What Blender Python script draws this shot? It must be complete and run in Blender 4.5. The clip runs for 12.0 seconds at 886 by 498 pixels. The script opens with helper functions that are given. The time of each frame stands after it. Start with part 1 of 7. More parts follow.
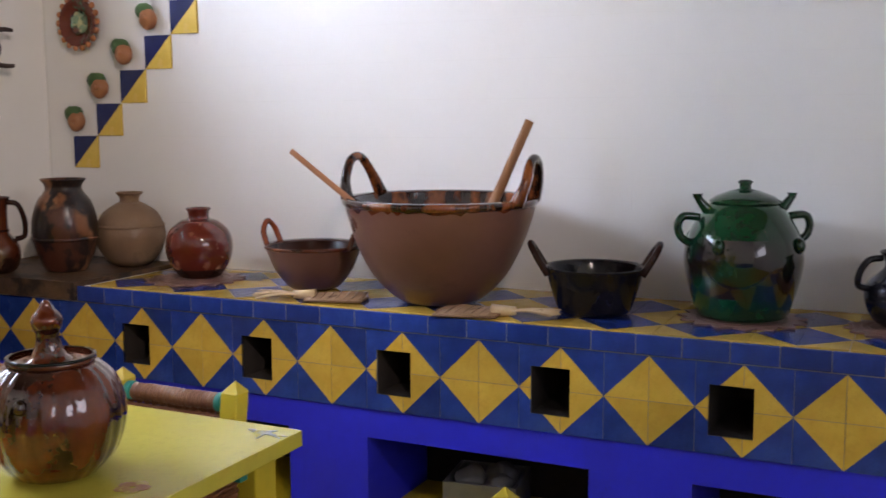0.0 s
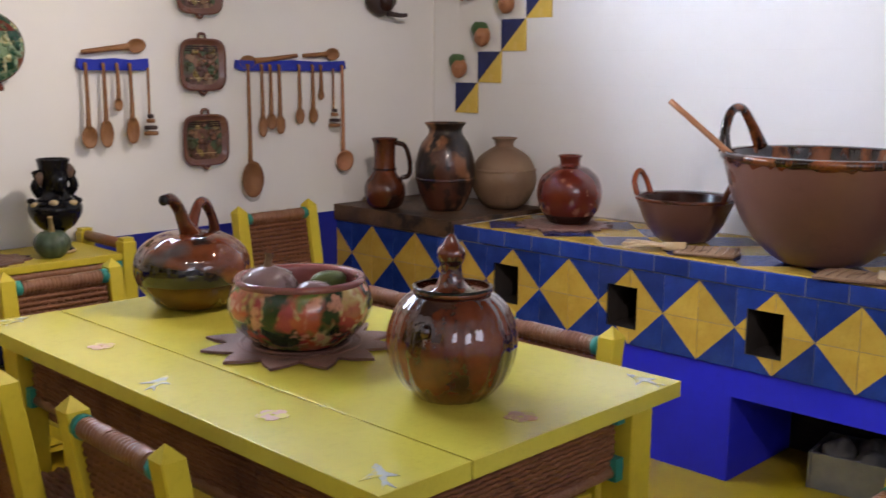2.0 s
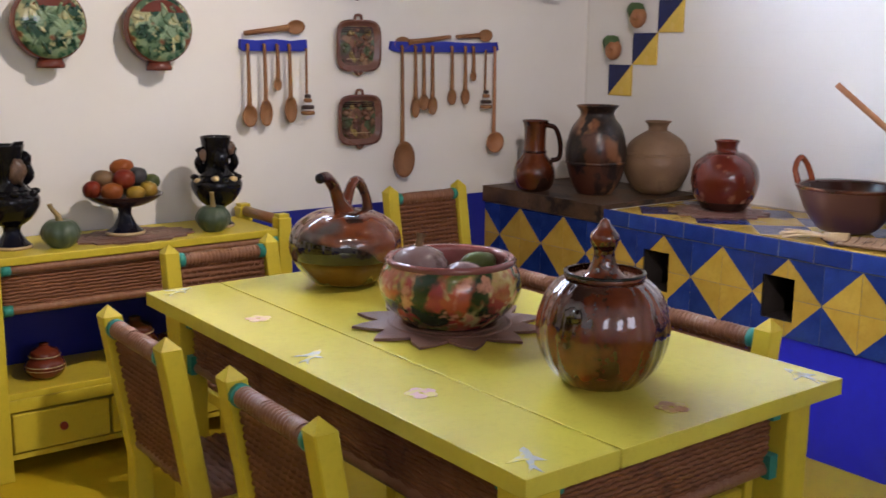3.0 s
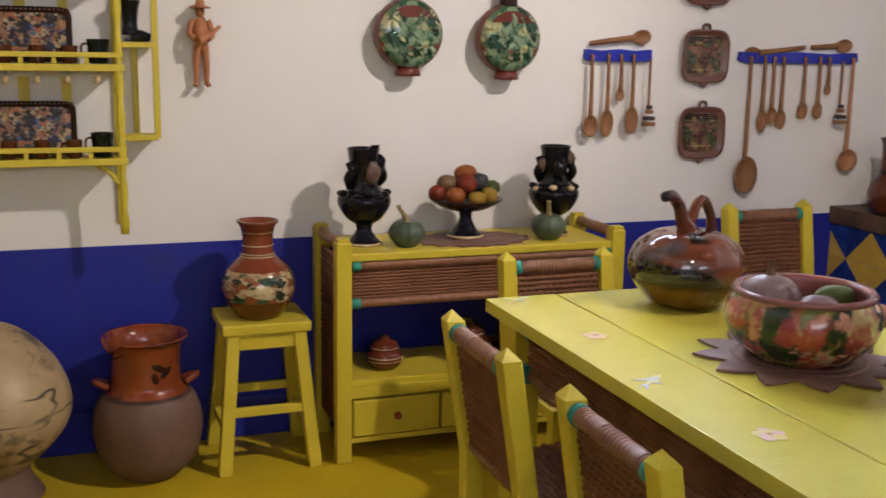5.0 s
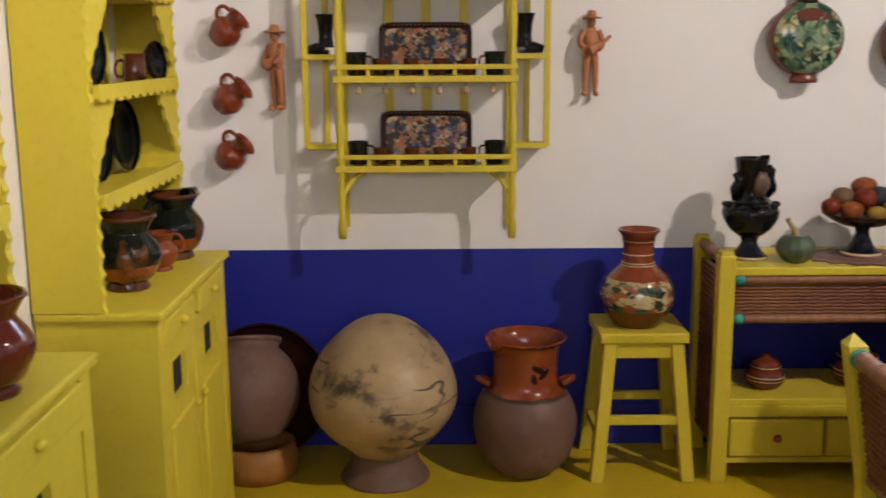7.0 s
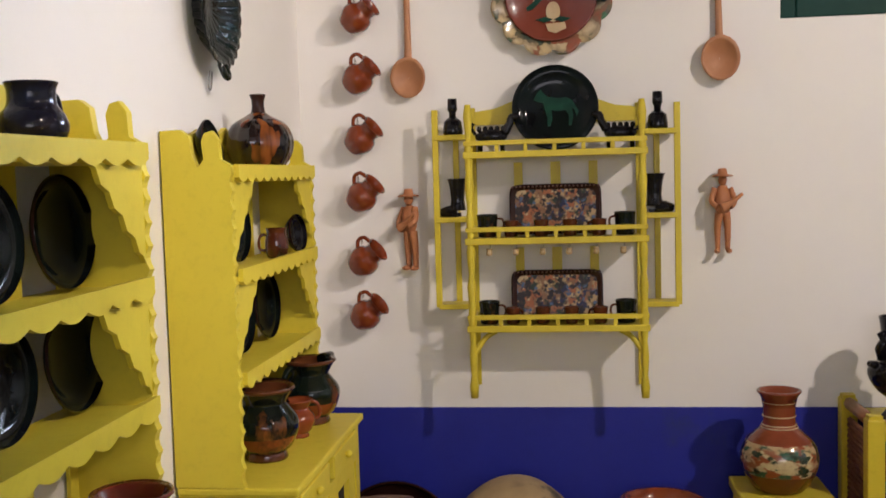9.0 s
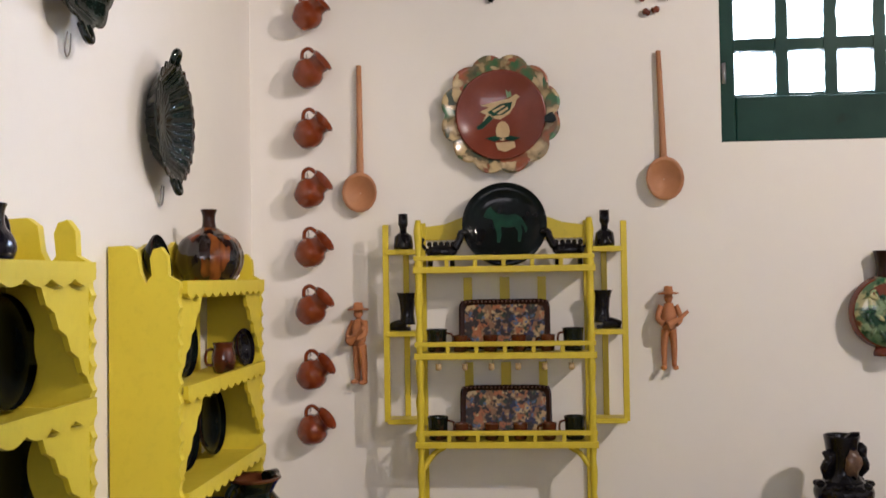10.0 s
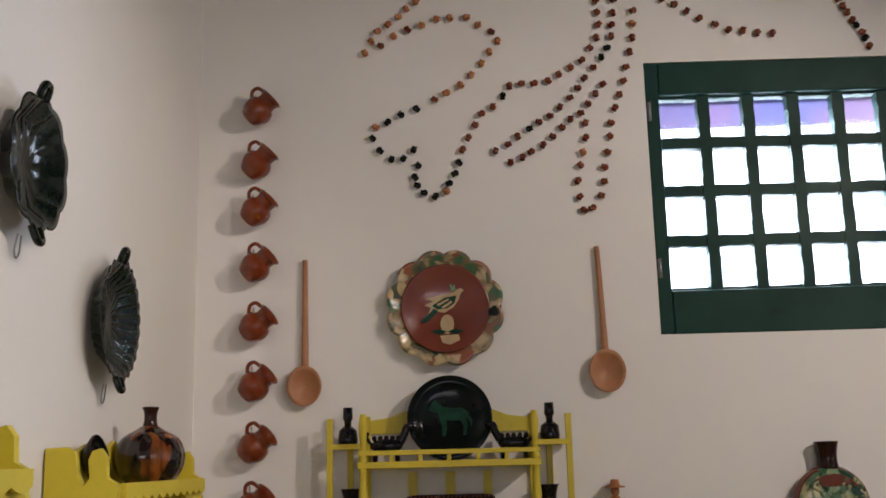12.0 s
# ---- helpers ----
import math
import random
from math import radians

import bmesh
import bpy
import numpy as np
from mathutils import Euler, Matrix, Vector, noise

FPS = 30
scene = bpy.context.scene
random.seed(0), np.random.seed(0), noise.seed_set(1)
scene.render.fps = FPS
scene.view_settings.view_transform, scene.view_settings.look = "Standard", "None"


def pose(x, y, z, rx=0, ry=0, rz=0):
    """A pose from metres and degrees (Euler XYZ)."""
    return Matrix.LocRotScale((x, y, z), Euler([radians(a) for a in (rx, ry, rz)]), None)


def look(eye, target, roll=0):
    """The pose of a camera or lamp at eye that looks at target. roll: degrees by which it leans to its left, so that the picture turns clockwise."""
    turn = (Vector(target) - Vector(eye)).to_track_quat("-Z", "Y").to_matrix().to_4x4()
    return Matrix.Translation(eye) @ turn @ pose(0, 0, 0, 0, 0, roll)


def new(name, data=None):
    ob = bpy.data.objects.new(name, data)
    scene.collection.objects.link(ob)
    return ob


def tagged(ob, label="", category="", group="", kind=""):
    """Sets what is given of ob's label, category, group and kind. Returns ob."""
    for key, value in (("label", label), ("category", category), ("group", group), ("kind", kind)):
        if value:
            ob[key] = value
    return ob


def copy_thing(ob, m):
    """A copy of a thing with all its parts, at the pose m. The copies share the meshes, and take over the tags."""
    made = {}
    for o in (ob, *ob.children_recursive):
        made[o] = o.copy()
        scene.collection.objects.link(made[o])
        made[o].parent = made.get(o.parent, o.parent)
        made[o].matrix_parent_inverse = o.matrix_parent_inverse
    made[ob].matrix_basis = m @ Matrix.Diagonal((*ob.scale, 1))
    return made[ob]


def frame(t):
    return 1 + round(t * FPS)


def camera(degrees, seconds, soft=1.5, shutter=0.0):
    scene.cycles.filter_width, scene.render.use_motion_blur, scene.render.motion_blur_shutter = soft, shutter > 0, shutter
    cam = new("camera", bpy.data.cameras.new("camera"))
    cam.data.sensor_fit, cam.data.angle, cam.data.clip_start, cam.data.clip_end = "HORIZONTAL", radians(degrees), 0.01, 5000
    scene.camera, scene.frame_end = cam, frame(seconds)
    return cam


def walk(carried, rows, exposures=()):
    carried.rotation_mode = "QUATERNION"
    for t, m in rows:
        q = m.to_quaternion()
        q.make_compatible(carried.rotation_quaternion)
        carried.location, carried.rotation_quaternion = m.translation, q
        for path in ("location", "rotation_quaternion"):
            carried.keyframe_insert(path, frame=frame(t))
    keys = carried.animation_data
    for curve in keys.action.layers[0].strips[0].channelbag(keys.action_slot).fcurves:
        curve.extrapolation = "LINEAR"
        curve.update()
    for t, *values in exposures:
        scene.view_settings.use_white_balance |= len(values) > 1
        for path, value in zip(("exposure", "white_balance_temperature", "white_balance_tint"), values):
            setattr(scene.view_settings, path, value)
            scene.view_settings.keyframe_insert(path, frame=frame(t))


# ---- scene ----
cam = camera(46.18, 12.0, 1.5, 0.3)
PATH = [
    (0.0, (0.0004, 0.0004, 1.3789), (2.6893, 1.2755, 0.9995), -0.25),
    (0.5, (-0.0160, 0.0146, 1.3843), (2.5646, 1.4933, 0.9920), -0.17),
    (1.0, (-0.0367, 0.0349, 1.3851), (2.4009, 1.7300, 0.9553), -0.06),
    (1.5, (-0.0539, 0.0501, 1.3777), (2.2584, 1.9030, 0.9086), 0.68),
    (2.0, (-0.0583, 0.0658, 1.3704), (2.0522, 2.1341, 0.8527), 0.44),
    (2.5, (-0.0595, 0.0745, 1.3637), (1.8909, 2.2878, 0.8183), 0.66),
    (2.7, (-0.0612, 0.0768, 1.3643), (1.8277, 2.3406, 0.8101), 0.67),
    (4.3, (-0.0893, 0.1098, 1.4065), (1.2353, 2.7359, 0.8156), 0.72),
    (4.5, (-0.0948, 0.1163, 1.4068), (1.1432, 2.7881, 0.8334), 0.99),
    (5.0, (-0.1045, 0.1384, 1.3997), (0.9003, 2.9051, 0.8205), 1.01),
    (5.5, (-0.1248, 0.1435, 1.3982), (0.6744, 2.9814, 0.8437), 0.56),
    (6.0, (-0.1485, 0.1504, 1.3958), (0.4396, 3.0366, 0.8269), 0.37),
    (6.5, (-0.1610, 0.1604, 1.3985), (0.1364, 3.0853, 0.8014), -0.14),
    (7.0, (-0.1778, 0.1542, 1.4076), (-0.1744, 3.0999, 0.8395), -0.34),
    (7.2, (-0.1812, 0.1514, 1.4153), (-0.3040, 3.0957, 0.8534), -1.01),
    (8.8, (-0.1769, 0.1482, 1.5313), (-0.5539, 3.1125, 1.2644), -1.92),
    (9.0, (-0.1769, 0.1458, 1.5397), (-0.5448, 3.1152, 1.3221), -1.62),
    (9.5, (-0.1748, 0.1412, 1.5581), (-0.4669, 3.1262, 1.4890), -1.08),
    (10.0, (-0.1725, 0.1365, 1.5739), (-0.3928, 3.1273, 1.6537), -0.90),
    (10.5, (-0.1742, 0.1288, 1.5899), (-0.3786, 3.1116, 1.8372), -1.52),
    (11.0, (-0.1763, 0.1212, 1.6011), (-0.3568, 3.0915, 1.9822), -1.76),
    (11.5, (-0.1777, 0.1137, 1.6070), (-0.3156, 3.0697, 2.0999), -1.27),
    (12.0, (-0.1757, 0.1042, 1.6058), (-0.2210, 3.0435, 2.2044), -1.45),
]
EXPOSURES = [(t, e, k, 22) for t, e, k in ((0.0, -0.13, 6450), (1.0, -0.18, 6400), (2.5, 0.03, 6250), (4.5, 0.03, 6300), (7.0, -0.02, 6400), (9.0, -0.06, 6400), (10.0, -0.16, 6450), (11.0, -0.43, 6500), (12.0, -0.86, 6500))]
walk(cam, [(t, look(eye, target, roll)) for t, eye, target, roll in PATH], EXPOSURES)

# ---- world, sun, lamps ----
world = bpy.data.worlds.new("world")
scene.world = world
world.use_nodes = True
wn = world.node_tree.nodes
sky = wn.new("ShaderNodeTexSky")
sky.sky_type = "NISHITA"
sky.sun_disc = False
sky.sun_elevation, sky.sun_rotation = radians(50), radians(98)
wn["Background"].inputs[1].default_value = 0.12
world.node_tree.links.new(sky.outputs[0], wn["Background"].inputs[0])

sun_data = bpy.data.lights.new("sun", "SUN")
sun_data.energy, sun_data.angle, sun_data.color = 2.5, radians(0.5), (1.0, 0.95, 0.88)
sun_ob = new("sun", sun_data)
sun_ob.matrix_world = look((0, 0, 0), (-0.75, 0.1, -0.9))


def area_lamp(name, eye, target, sx, sy, watts, colour):
    d = bpy.data.lights.new(name, "AREA")
    d.shape, d.size, d.size_y, d.energy, d.color = "RECTANGLE", sx, sy, watts, colour
    o = new(name, d)
    o.matrix_world = look(eye, target)
    return o


# daylight outside the north window and an added wide south window; three unseen warm ceiling spotlights
area_lamp("window_daylight", (-1.2, 5.1, 3.2), (0.3, 3.6, 2.5), 2.0, 1.4, 1300, (0.70, 0.84, 1.0))
area_lamp("window_sky", (1.70, 4.35, 2.80), (1.70, 3.0, 2.45), 2.4, 1.5, 800, (0.76, 0.88, 1.0))
# South lamp and opening are unseen, put in as fill, guided by highlights.
area_lamp("south_window_fill", (0.3, -2.45, 1.95), (0.3, 1.6, 1.2), 2.2, 0.85, 28, (0.95, 0.96, 1.0))
spot = bpy.data.lights.new("unseen_ceiling_spotlight", "SPOT")
spot.energy, spot.color, spot.spot_size, spot.spot_blend, spot.shadow_soft_size = 325, (1.0, 0.92, 0.77), radians(76), 0.8, 0.06
spot_ob = new("unseen_ceiling_spotlight", spot)
spot_ob.matrix_world = look((2.45, 1.0, 3.4), (-0.1, 3.7, 1.4))
# Added camera-side fill, unseen, to brighten the far corner and east wall.
fill_spot_2 = bpy.data.lights.new("unseen_ceiling_spotlight", "SPOT")
fill_spot_2.energy, fill_spot_2.color, fill_spot_2.spot_size, fill_spot_2.spot_blend, fill_spot_2.shadow_soft_size = 350, (1.0, 0.90, 0.77), radians(47), 0.95, 0.09
fill_spot_ob_2 = new("unseen_ceiling_spotlight", fill_spot_2)
fill_spot_ob_2.matrix_world = look((-0.2, -0.9, 3.3), (3.5, 3.0, 1.25))
# Unseen spot added for the bright west wall and far cupboard side.
spot_3 = bpy.data.lights.new("unseen_ceiling_spotlight", "SPOT")
spot_3.energy, spot_3.color, spot_3.spot_size, spot_3.spot_blend, spot_3.shadow_soft_size = 210, (1.0, 0.92, 0.77), radians(40), 0.8, 0.06
spot_ob_3 = new("unseen_ceiling_spotlight", spot_3)
spot_ob_3.matrix_world = look((1.6, 0.2, 3.4), (-1.12, 2.75, 1.9))

# ---- materials ----
def base_material(name):
    m = bpy.data.materials.new(name)
    m.use_nodes = True
    nt = m.node_tree
    return m, nt, nt.nodes["Principled BSDF"]


def coords(nt, scale=1.0):
    tc = nt.nodes.new("ShaderNodeTexCoord")
    mp = nt.nodes.new("ShaderNodeMapping")
    mp.inputs["Scale"].default_value = scale if isinstance(scale, tuple) else (scale,) * 3
    nt.links.new(tc.outputs["Object"], mp.inputs[0])
    return mp.outputs[0]


def noise_node(nt, vec, scale, detail=4.0, rough=0.55):
    n = nt.nodes.new("ShaderNodeTexNoise")
    n.inputs["Scale"].default_value, n.inputs["Detail"].default_value, n.inputs["Roughness"].default_value = scale, detail, rough
    nt.links.new(vec, n.inputs["Vector"])
    return n.outputs[0]


def ramp(nt, fac, stops, constant=False):
    r = nt.nodes.new("ShaderNodeValToRGB")
    e = r.color_ramp.elements
    while len(e) < len(stops):
        e.new(0.5)
    for k, (at, col) in enumerate(stops):
        e[k].position, e[k].color = at, (*col, 1)
    if constant:
        r.color_ramp.interpolation = "CONSTANT"
    nt.links.new(fac, r.inputs[0])
    return r.outputs[0]


def mix(nt, fac, a, b):
    n = nt.nodes.new("ShaderNodeMix")
    n.data_type = "RGBA"
    for sock, val in ((n.inputs[0], fac), (n.inputs[6], a), (n.inputs[7], b)):
        if isinstance(val, (int, float)):
            sock.default_value = val
        elif isinstance(val, tuple):
            sock.default_value = (*val, 1)
        else:
            nt.links.new(val, sock)
    return n.outputs[2]


def bump(nt, bsdf, height, strength, distance):
    b = nt.nodes.new("ShaderNodeBump")
    b.inputs["Strength"].default_value, b.inputs["Distance"].default_value = strength, distance
    nt.links.new(height, b.inputs["Height"])
    nt.links.new(b.outputs[0], bsdf.inputs["Normal"])


def surf(name, a, b, scale=3.0, rough=0.5, grain=60.0, relief=0.15, dist=0.002, coat=0.0, stain=None, stain_scale=1.2, stain_cut=0.6, vary=0.0, metal=0.0, stretch=None, spec=0.33, stain_soft=0.09, mottle=0.6):
    """Two tones at a large scale, a fine grain with relief, and stains where given."""
    m, nt, p = base_material(name)
    v = coords(nt, stretch or 1.0)
    big = noise_node(nt, v, scale, 5.0)
    fine = noise_node(nt, v, grain, 3.0, 0.7)
    col = ramp(nt, big, [(0.35, a), (0.65, b)])
    dark = tuple(c * 0.78 for c in a)
    col = mix(nt, ramp(nt, fine, [(0.5, (0, 0, 0)), (0.85, (mottle,) * 3)]), col, dark)
    if stain:
        s = noise_node(nt, v, stain_scale, 6.0, 0.65)
        col = mix(nt, ramp(nt, s, [(stain_cut, (0, 0, 0)), (stain_cut + stain_soft, (1, 1, 1))]), col, stain)
    if vary:
        oi = nt.nodes.new("ShaderNodeObjectInfo")
        col2 = mix(nt, 1.0, col, col)
        hs = nt.nodes.new("ShaderNodeHueSaturation")
        mr = nt.nodes.new("ShaderNodeMapRange")
        mr.inputs["To Min"].default_value, mr.inputs["To Max"].default_value = 1.0 - vary, 1.0 + vary
        nt.links.new(oi.outputs["Random"], mr.inputs["Value"])
        nt.links.new(mr.outputs[0], hs.inputs["Value"])
        nt.links.new(col2, hs.inputs["Color"])
        col = hs.outputs[0]
    nt.links.new(col, p.inputs["Base Color"])
    rr = ramp(nt, big, [(0.3, (rough * 0.85,) * 3), (0.7, (min(1, rough * 1.15),) * 3)])
    nt.links.new(rr, p.inputs["Roughness"])
    p.inputs["Metallic"].default_value = metal
    p.inputs["Coat Weight"].default_value = coat * 0.9
    p.inputs["Coat Roughness"].default_value = 0.04
    p.inputs["Specular IOR Level"].default_value = spec
    bump(nt, p, fine, relief, dist)
    if coat:
        nt.links.new(p.inputs["Normal"].links[0].from_socket, p.inputs["Coat Normal"])
    return m


def painted(name, ground, colours, scale=14.0, rough=0.2, amount=0.5, coat=0.6, warp=0.35, stretch=None):
    """Glazed ware with many small painted patches of colour over a ground."""
    m, nt, p = base_material(name)
    v = coords(nt, stretch or 1.0)
    wob = nt.nodes.new("ShaderNodeTexNoise")
    wob.inputs["Scale"].default_value = scale * 0.8
    nt.links.new(v, wob.inputs["Vector"])
    add = nt.nodes.new("ShaderNodeMix")
    add.data_type = "VECTOR"
    add.inputs[0].default_value = warp * 0.2
    nt.links.new(v, add.inputs[4])
    nt.links.new(wob.outputs["Color"], add.inputs[5])
    vo = nt.nodes.new("ShaderNodeTexVoronoi")
    vo.inputs["Scale"].default_value = scale
    nt.links.new(add.outputs[1], vo.inputs["Vector"])
    sep = nt.nodes.new("ShaderNodeSeparateColor")
    nt.links.new(vo.outputs["Color"], sep.inputs[0])
    stops = [(k / len(colours), c) for k, c in enumerate(colours)]
    pat = ramp(nt, sep.outputs[0], stops, True)
    mask = noise_node(nt, v, scale * 0.45, 4.0)
    col = mix(nt, ramp(nt, mask, [(1 - amount - 0.02, (0, 0, 0)), (1 - amount + 0.03, (1, 1, 1))]), ground, pat)
    edge = ramp(nt, vo.outputs["Distance"], [(0.35, (0, 0, 0)), (0.7, (0.7, 0.7, 0.7))])
    col = mix(nt, edge, col, tuple(c * 0.35 for c in ground))
    nt.links.new(col, p.inputs["Base Color"])
    p.inputs["Roughness"].default_value = rough
    p.inputs["Coat Weight"].default_value = coat * 0.8
    p.inputs["Coat Roughness"].default_value = 0.05
    p.inputs["Specular IOR Level"].default_value = 0.4
    bump(nt, p, vo.outputs["Distance"], 0.25, 0.003)
    return m


def daubed(name, ground, daubs, rough=0.2, coat=0.5, stretch=None):
    """Lacquered ware with overlapping soft brush daubs: (colour, scale, share of the surface)."""
    m, nt, p = base_material(name)
    v = coords(nt, stretch or 1.0)
    col = ground
    for k, (c, scale, share) in enumerate(daubs):
        off = nt.nodes.new("ShaderNodeVectorMath")
        off.inputs[1].default_value = (3.7 * k, 1.9 * k, -2.3 * k)
        nt.links.new(v, off.inputs[0])
        mask = ramp(nt, noise_node(nt, off.outputs[0], scale, 2.5, 0.5), [(0.60 - 0.25 * share, (0, 0, 0)), (0.665 - 0.25 * share, (1, 1, 1))])
        col = mix(nt, mask, col, c)
    fine = noise_node(nt, v, 70, 3.0, 0.7)
    col = mix(nt, ramp(nt, fine, [(0.52, (0, 0, 0)), (0.8, (0.5, 0.5, 0.5))]), col, tuple(c * 0.5 for c in ground))
    nt.links.new(col, p.inputs["Base Color"])
    p.inputs["Roughness"].default_value = rough
    p.inputs["Coat Weight"].default_value = coat
    p.inputs["Coat Roughness"].default_value = 0.05
    p.inputs["Specular IOR Level"].default_value = 0.35
    bump(nt, p, noise_node(nt, v, 30, 2.0), 0.25, 0.002)
    nt.links.new(p.inputs["Normal"].links[0].from_socket, p.inputs["Coat Normal"])
    return m


YELLOW = surf("yellow_paint", (0.58, 0.455, 0.032), (0.63, 0.505, 0.038), 2.5, 0.40, 40, 0.12, 0.002, stain=(0.36, 0.26, 0.025), stain_scale=5, stain_cut=0.66)
YELLOW_OLD = surf("yellow_cupboard_paint", (0.68, 0.555, 0.045), (0.62, 0.50, 0.036), 2.0, 0.45, 35, 0.15, 0.002, stain=(0.42, 0.34, 0.04), stain_scale=6, stain_cut=0.7)
TABLE_PAINT = surf("yellow_tabletop_paint", (0.66, 0.58, 0.075), (0.60, 0.51, 0.06), 3.0, 0.24, 50, 0.10, 0.001, coat=0.35, stain=(0.42, 0.34, 0.05), stain_scale=7, stain_cut=0.66, spec=0.5)
FLOOR_PAINT = surf("yellow_floor_paint", (0.56, 0.40, 0.012), (0.48, 0.34, 0.012), 1.4, 0.38, 25, 0.2, 0.003, stain=(0.30, 0.20, 0.015), stain_scale=2.2, stain_cut=0.6)
PLASTER = surf("white_plaster", (0.80, 0.78, 0.745), (0.79, 0.768, 0.732), 0.9, 0.85, 14, 0.06, 0.002, stain=(0.775, 0.752, 0.712), stain_scale=0.7, stain_cut=0.6, mottle=0.08)
WALL_TILE = surf("white_glazed_tile", (0.80, 0.79, 0.775), (0.775, 0.762, 0.742), 1.0, 0.34, 12, 0.06, 0.002, mottle=0.08)
GROUT = surf("white_grout", (0.76, 0.745, 0.72), (0.71, 0.69, 0.66), 6, 0.9, 60, 0.3, 0.002)
DADO = surf("blue_dado_paint", (0.016, 0.024, 0.30), (0.012, 0.018, 0.24), 1.6, 0.55, 25, 0.25, 0.003, stain=(0.02, 0.03, 0.2), stain_scale=2.5, stain_cut=0.62)
BLUE_WALL = surf("bright_blue_paint", (0.028, 0.032, 0.72), (0.020, 0.024, 0.60), 2.2, 0.5, 30, 0.25, 0.003, stain=(0.02, 0.02, 0.28), stain_scale=3, stain_cut=0.66)
TILE_BLUE = surf("blue_glazed_tile", (0.010, 0.030, 0.19), (0.020, 0.055, 0.28), 9, 0.20, 45, 0.2, 0.0015, coat=0.4, vary=0.25)
TILE_YELLOW = surf("yellow_glazed_tile", (0.52, 0.33, 0.045), (0.60, 0.40, 0.07), 9, 0.22, 45, 0.2, 0.0015, coat=0.4, vary=0.12, stain=(0.34, 0.22, 0.06), stain_scale=9, stain_cut=0.68)
WALL_NAVY = surf("navy_glazed_tile", (0.008, 0.014, 0.085), (0.012, 0.02, 0.12), 8, 0.25, 45, 0.1, 0.001, coat=0.3)
WALL_YELLOW = surf("lemon_glazed_tile", (0.74, 0.53, 0.10), (0.70, 0.48, 0.08), 8, 0.25, 45, 0.1, 0.001, coat=0.3)
SOOT = surf("sooty_brick", (0.016, 0.012, 0.010), (0.03, 0.022, 0.018), 8, 0.95, 40, 0.5, 0.006)
STONE = surf("worn_brown_stone", (0.050, 0.028, 0.016), (0.125, 0.068, 0.034), 7, 0.5, 40, 0.6, 0.006, stain=(0.018, 0.012, 0.009), stain_scale=5, stain_cut=0.52, stain_soft=0.05)
RUSH = surf("woven_rush", (0.23, 0.090, 0.038), (0.16, 0.060, 0.026), 9, 0.62, 120, 0.6, 0.003, stain=(0.11, 0.04, 0.02), stain_scale=14, stain_cut=0.58)
RUSH_ROLL = surf("wrapped_rush_roll", (0.29, 0.135, 0.07), (0.22, 0.095, 0.05), 12, 0.36, 90, 0.5, 0.003, coat=0.2, stretch=(6, 1, 1))
TEAL = surf("teal_paint", (0.03, 0.28, 0.22), (0.02, 0.22, 0.18), 6, 0.45, 40, 0.1, 0.001)
MAT_LEATHER = surf("brown_woven_mat", (0.155, 0.078, 0.058), (0.22, 0.115, 0.085), 12, 0.5, 110, 0.7, 0.003, coat=0.2)
STRAW = surf("straw", (0.56, 0.40, 0.22), (0.66, 0.50, 0.30), 18, 0.6, 120, 0.6, 0.003, stain=(0.36, 0.22, 0.10), stain_scale=20, stain_cut=0.6)
CLAY_RED = surf("red_brown_glaze", (0.150, 0.020, 0.010), (0.095, 0.013, 0.008), 7, 0.10, 60, 0.1, 0.001, coat=0.8, stain=(0.50, 0.30, 0.17), stain_scale=11, stain_cut=0.645)
CLAY_BROWN = surf("brown_glaze", (0.115, 0.026, 0.009), (0.050, 0.013, 0.006), 7, 0.10, 60, 0.15, 0.0015, coat=0.8, stain=(0.016, 0.007, 0.005), stain_scale=8, stain_cut=0.54)
CLAY_DARK = surf("dark_brown_glaze", (0.035, 0.012, 0.008), (0.020, 0.007, 0.005), 6, 0.18, 60, 0.15, 0.0015, coat=0.12, spec=0.22)
CLAY_PLAIN = surf("plain_brown_clay", (0.165, 0.078, 0.056), (0.115, 0.052, 0.038), 2.2, 0.30, 45, 0.25, 0.003, coat=0.2, stain=(0.060, 0.026, 0.020), stain_scale=3.0, stain_cut=0.60, stain_soft=0.2)
CLAY_PURPLE = surf("dull_brown_clay", (0.125, 0.070, 0.050), (0.175, 0.100, 0.073), 4, 0.55, 45, 0.35, 0.003, stain=(0.06, 0.034, 0.026), stain_scale=4, stain_cut=0.57, stain_soft=0.2)
CLAY_ORANGE = surf("orange_glaze", (0.25, 0.052, 0.014), (0.17, 0.034, 0.010), 5, 0.2, 60, 0.12, 0.001, coat=0.5, stain=(0.05, 0.012, 0.008), stain_scale=7, stain_cut=0.55)
CLAY_CREAM = surf("cream_stained_clay", (0.46, 0.335, 0.18), (0.30, 0.205, 0.105), 4.5, 0.45, 30, 0.45, 0.004, stain=(0.070, 0.055, 0.036), stain_scale=5, stain_cut=0.545)
ent = CLAY_CREAM.node_tree
ebs = ent.nodes["Principled BSDF"]
old_colour = ebs.inputs["Base Color"].links[0].from_socket
line_ = ramp(ent, noise_node(ent, coords(ent, (0.8, 0.8, 2.6)), 4.0, 1.5, 0.5), [(0.478, (0, 0, 0)), (0.492, (1, 1, 1)), (0.506, (1, 1, 1)), (0.518, (0, 0, 0))])
where_ = ramp(ent, noise_node(ent, coords(ent), 3.0, 2.0), [(0.44, (0, 0, 0)), (0.50, (1, 1, 1))])
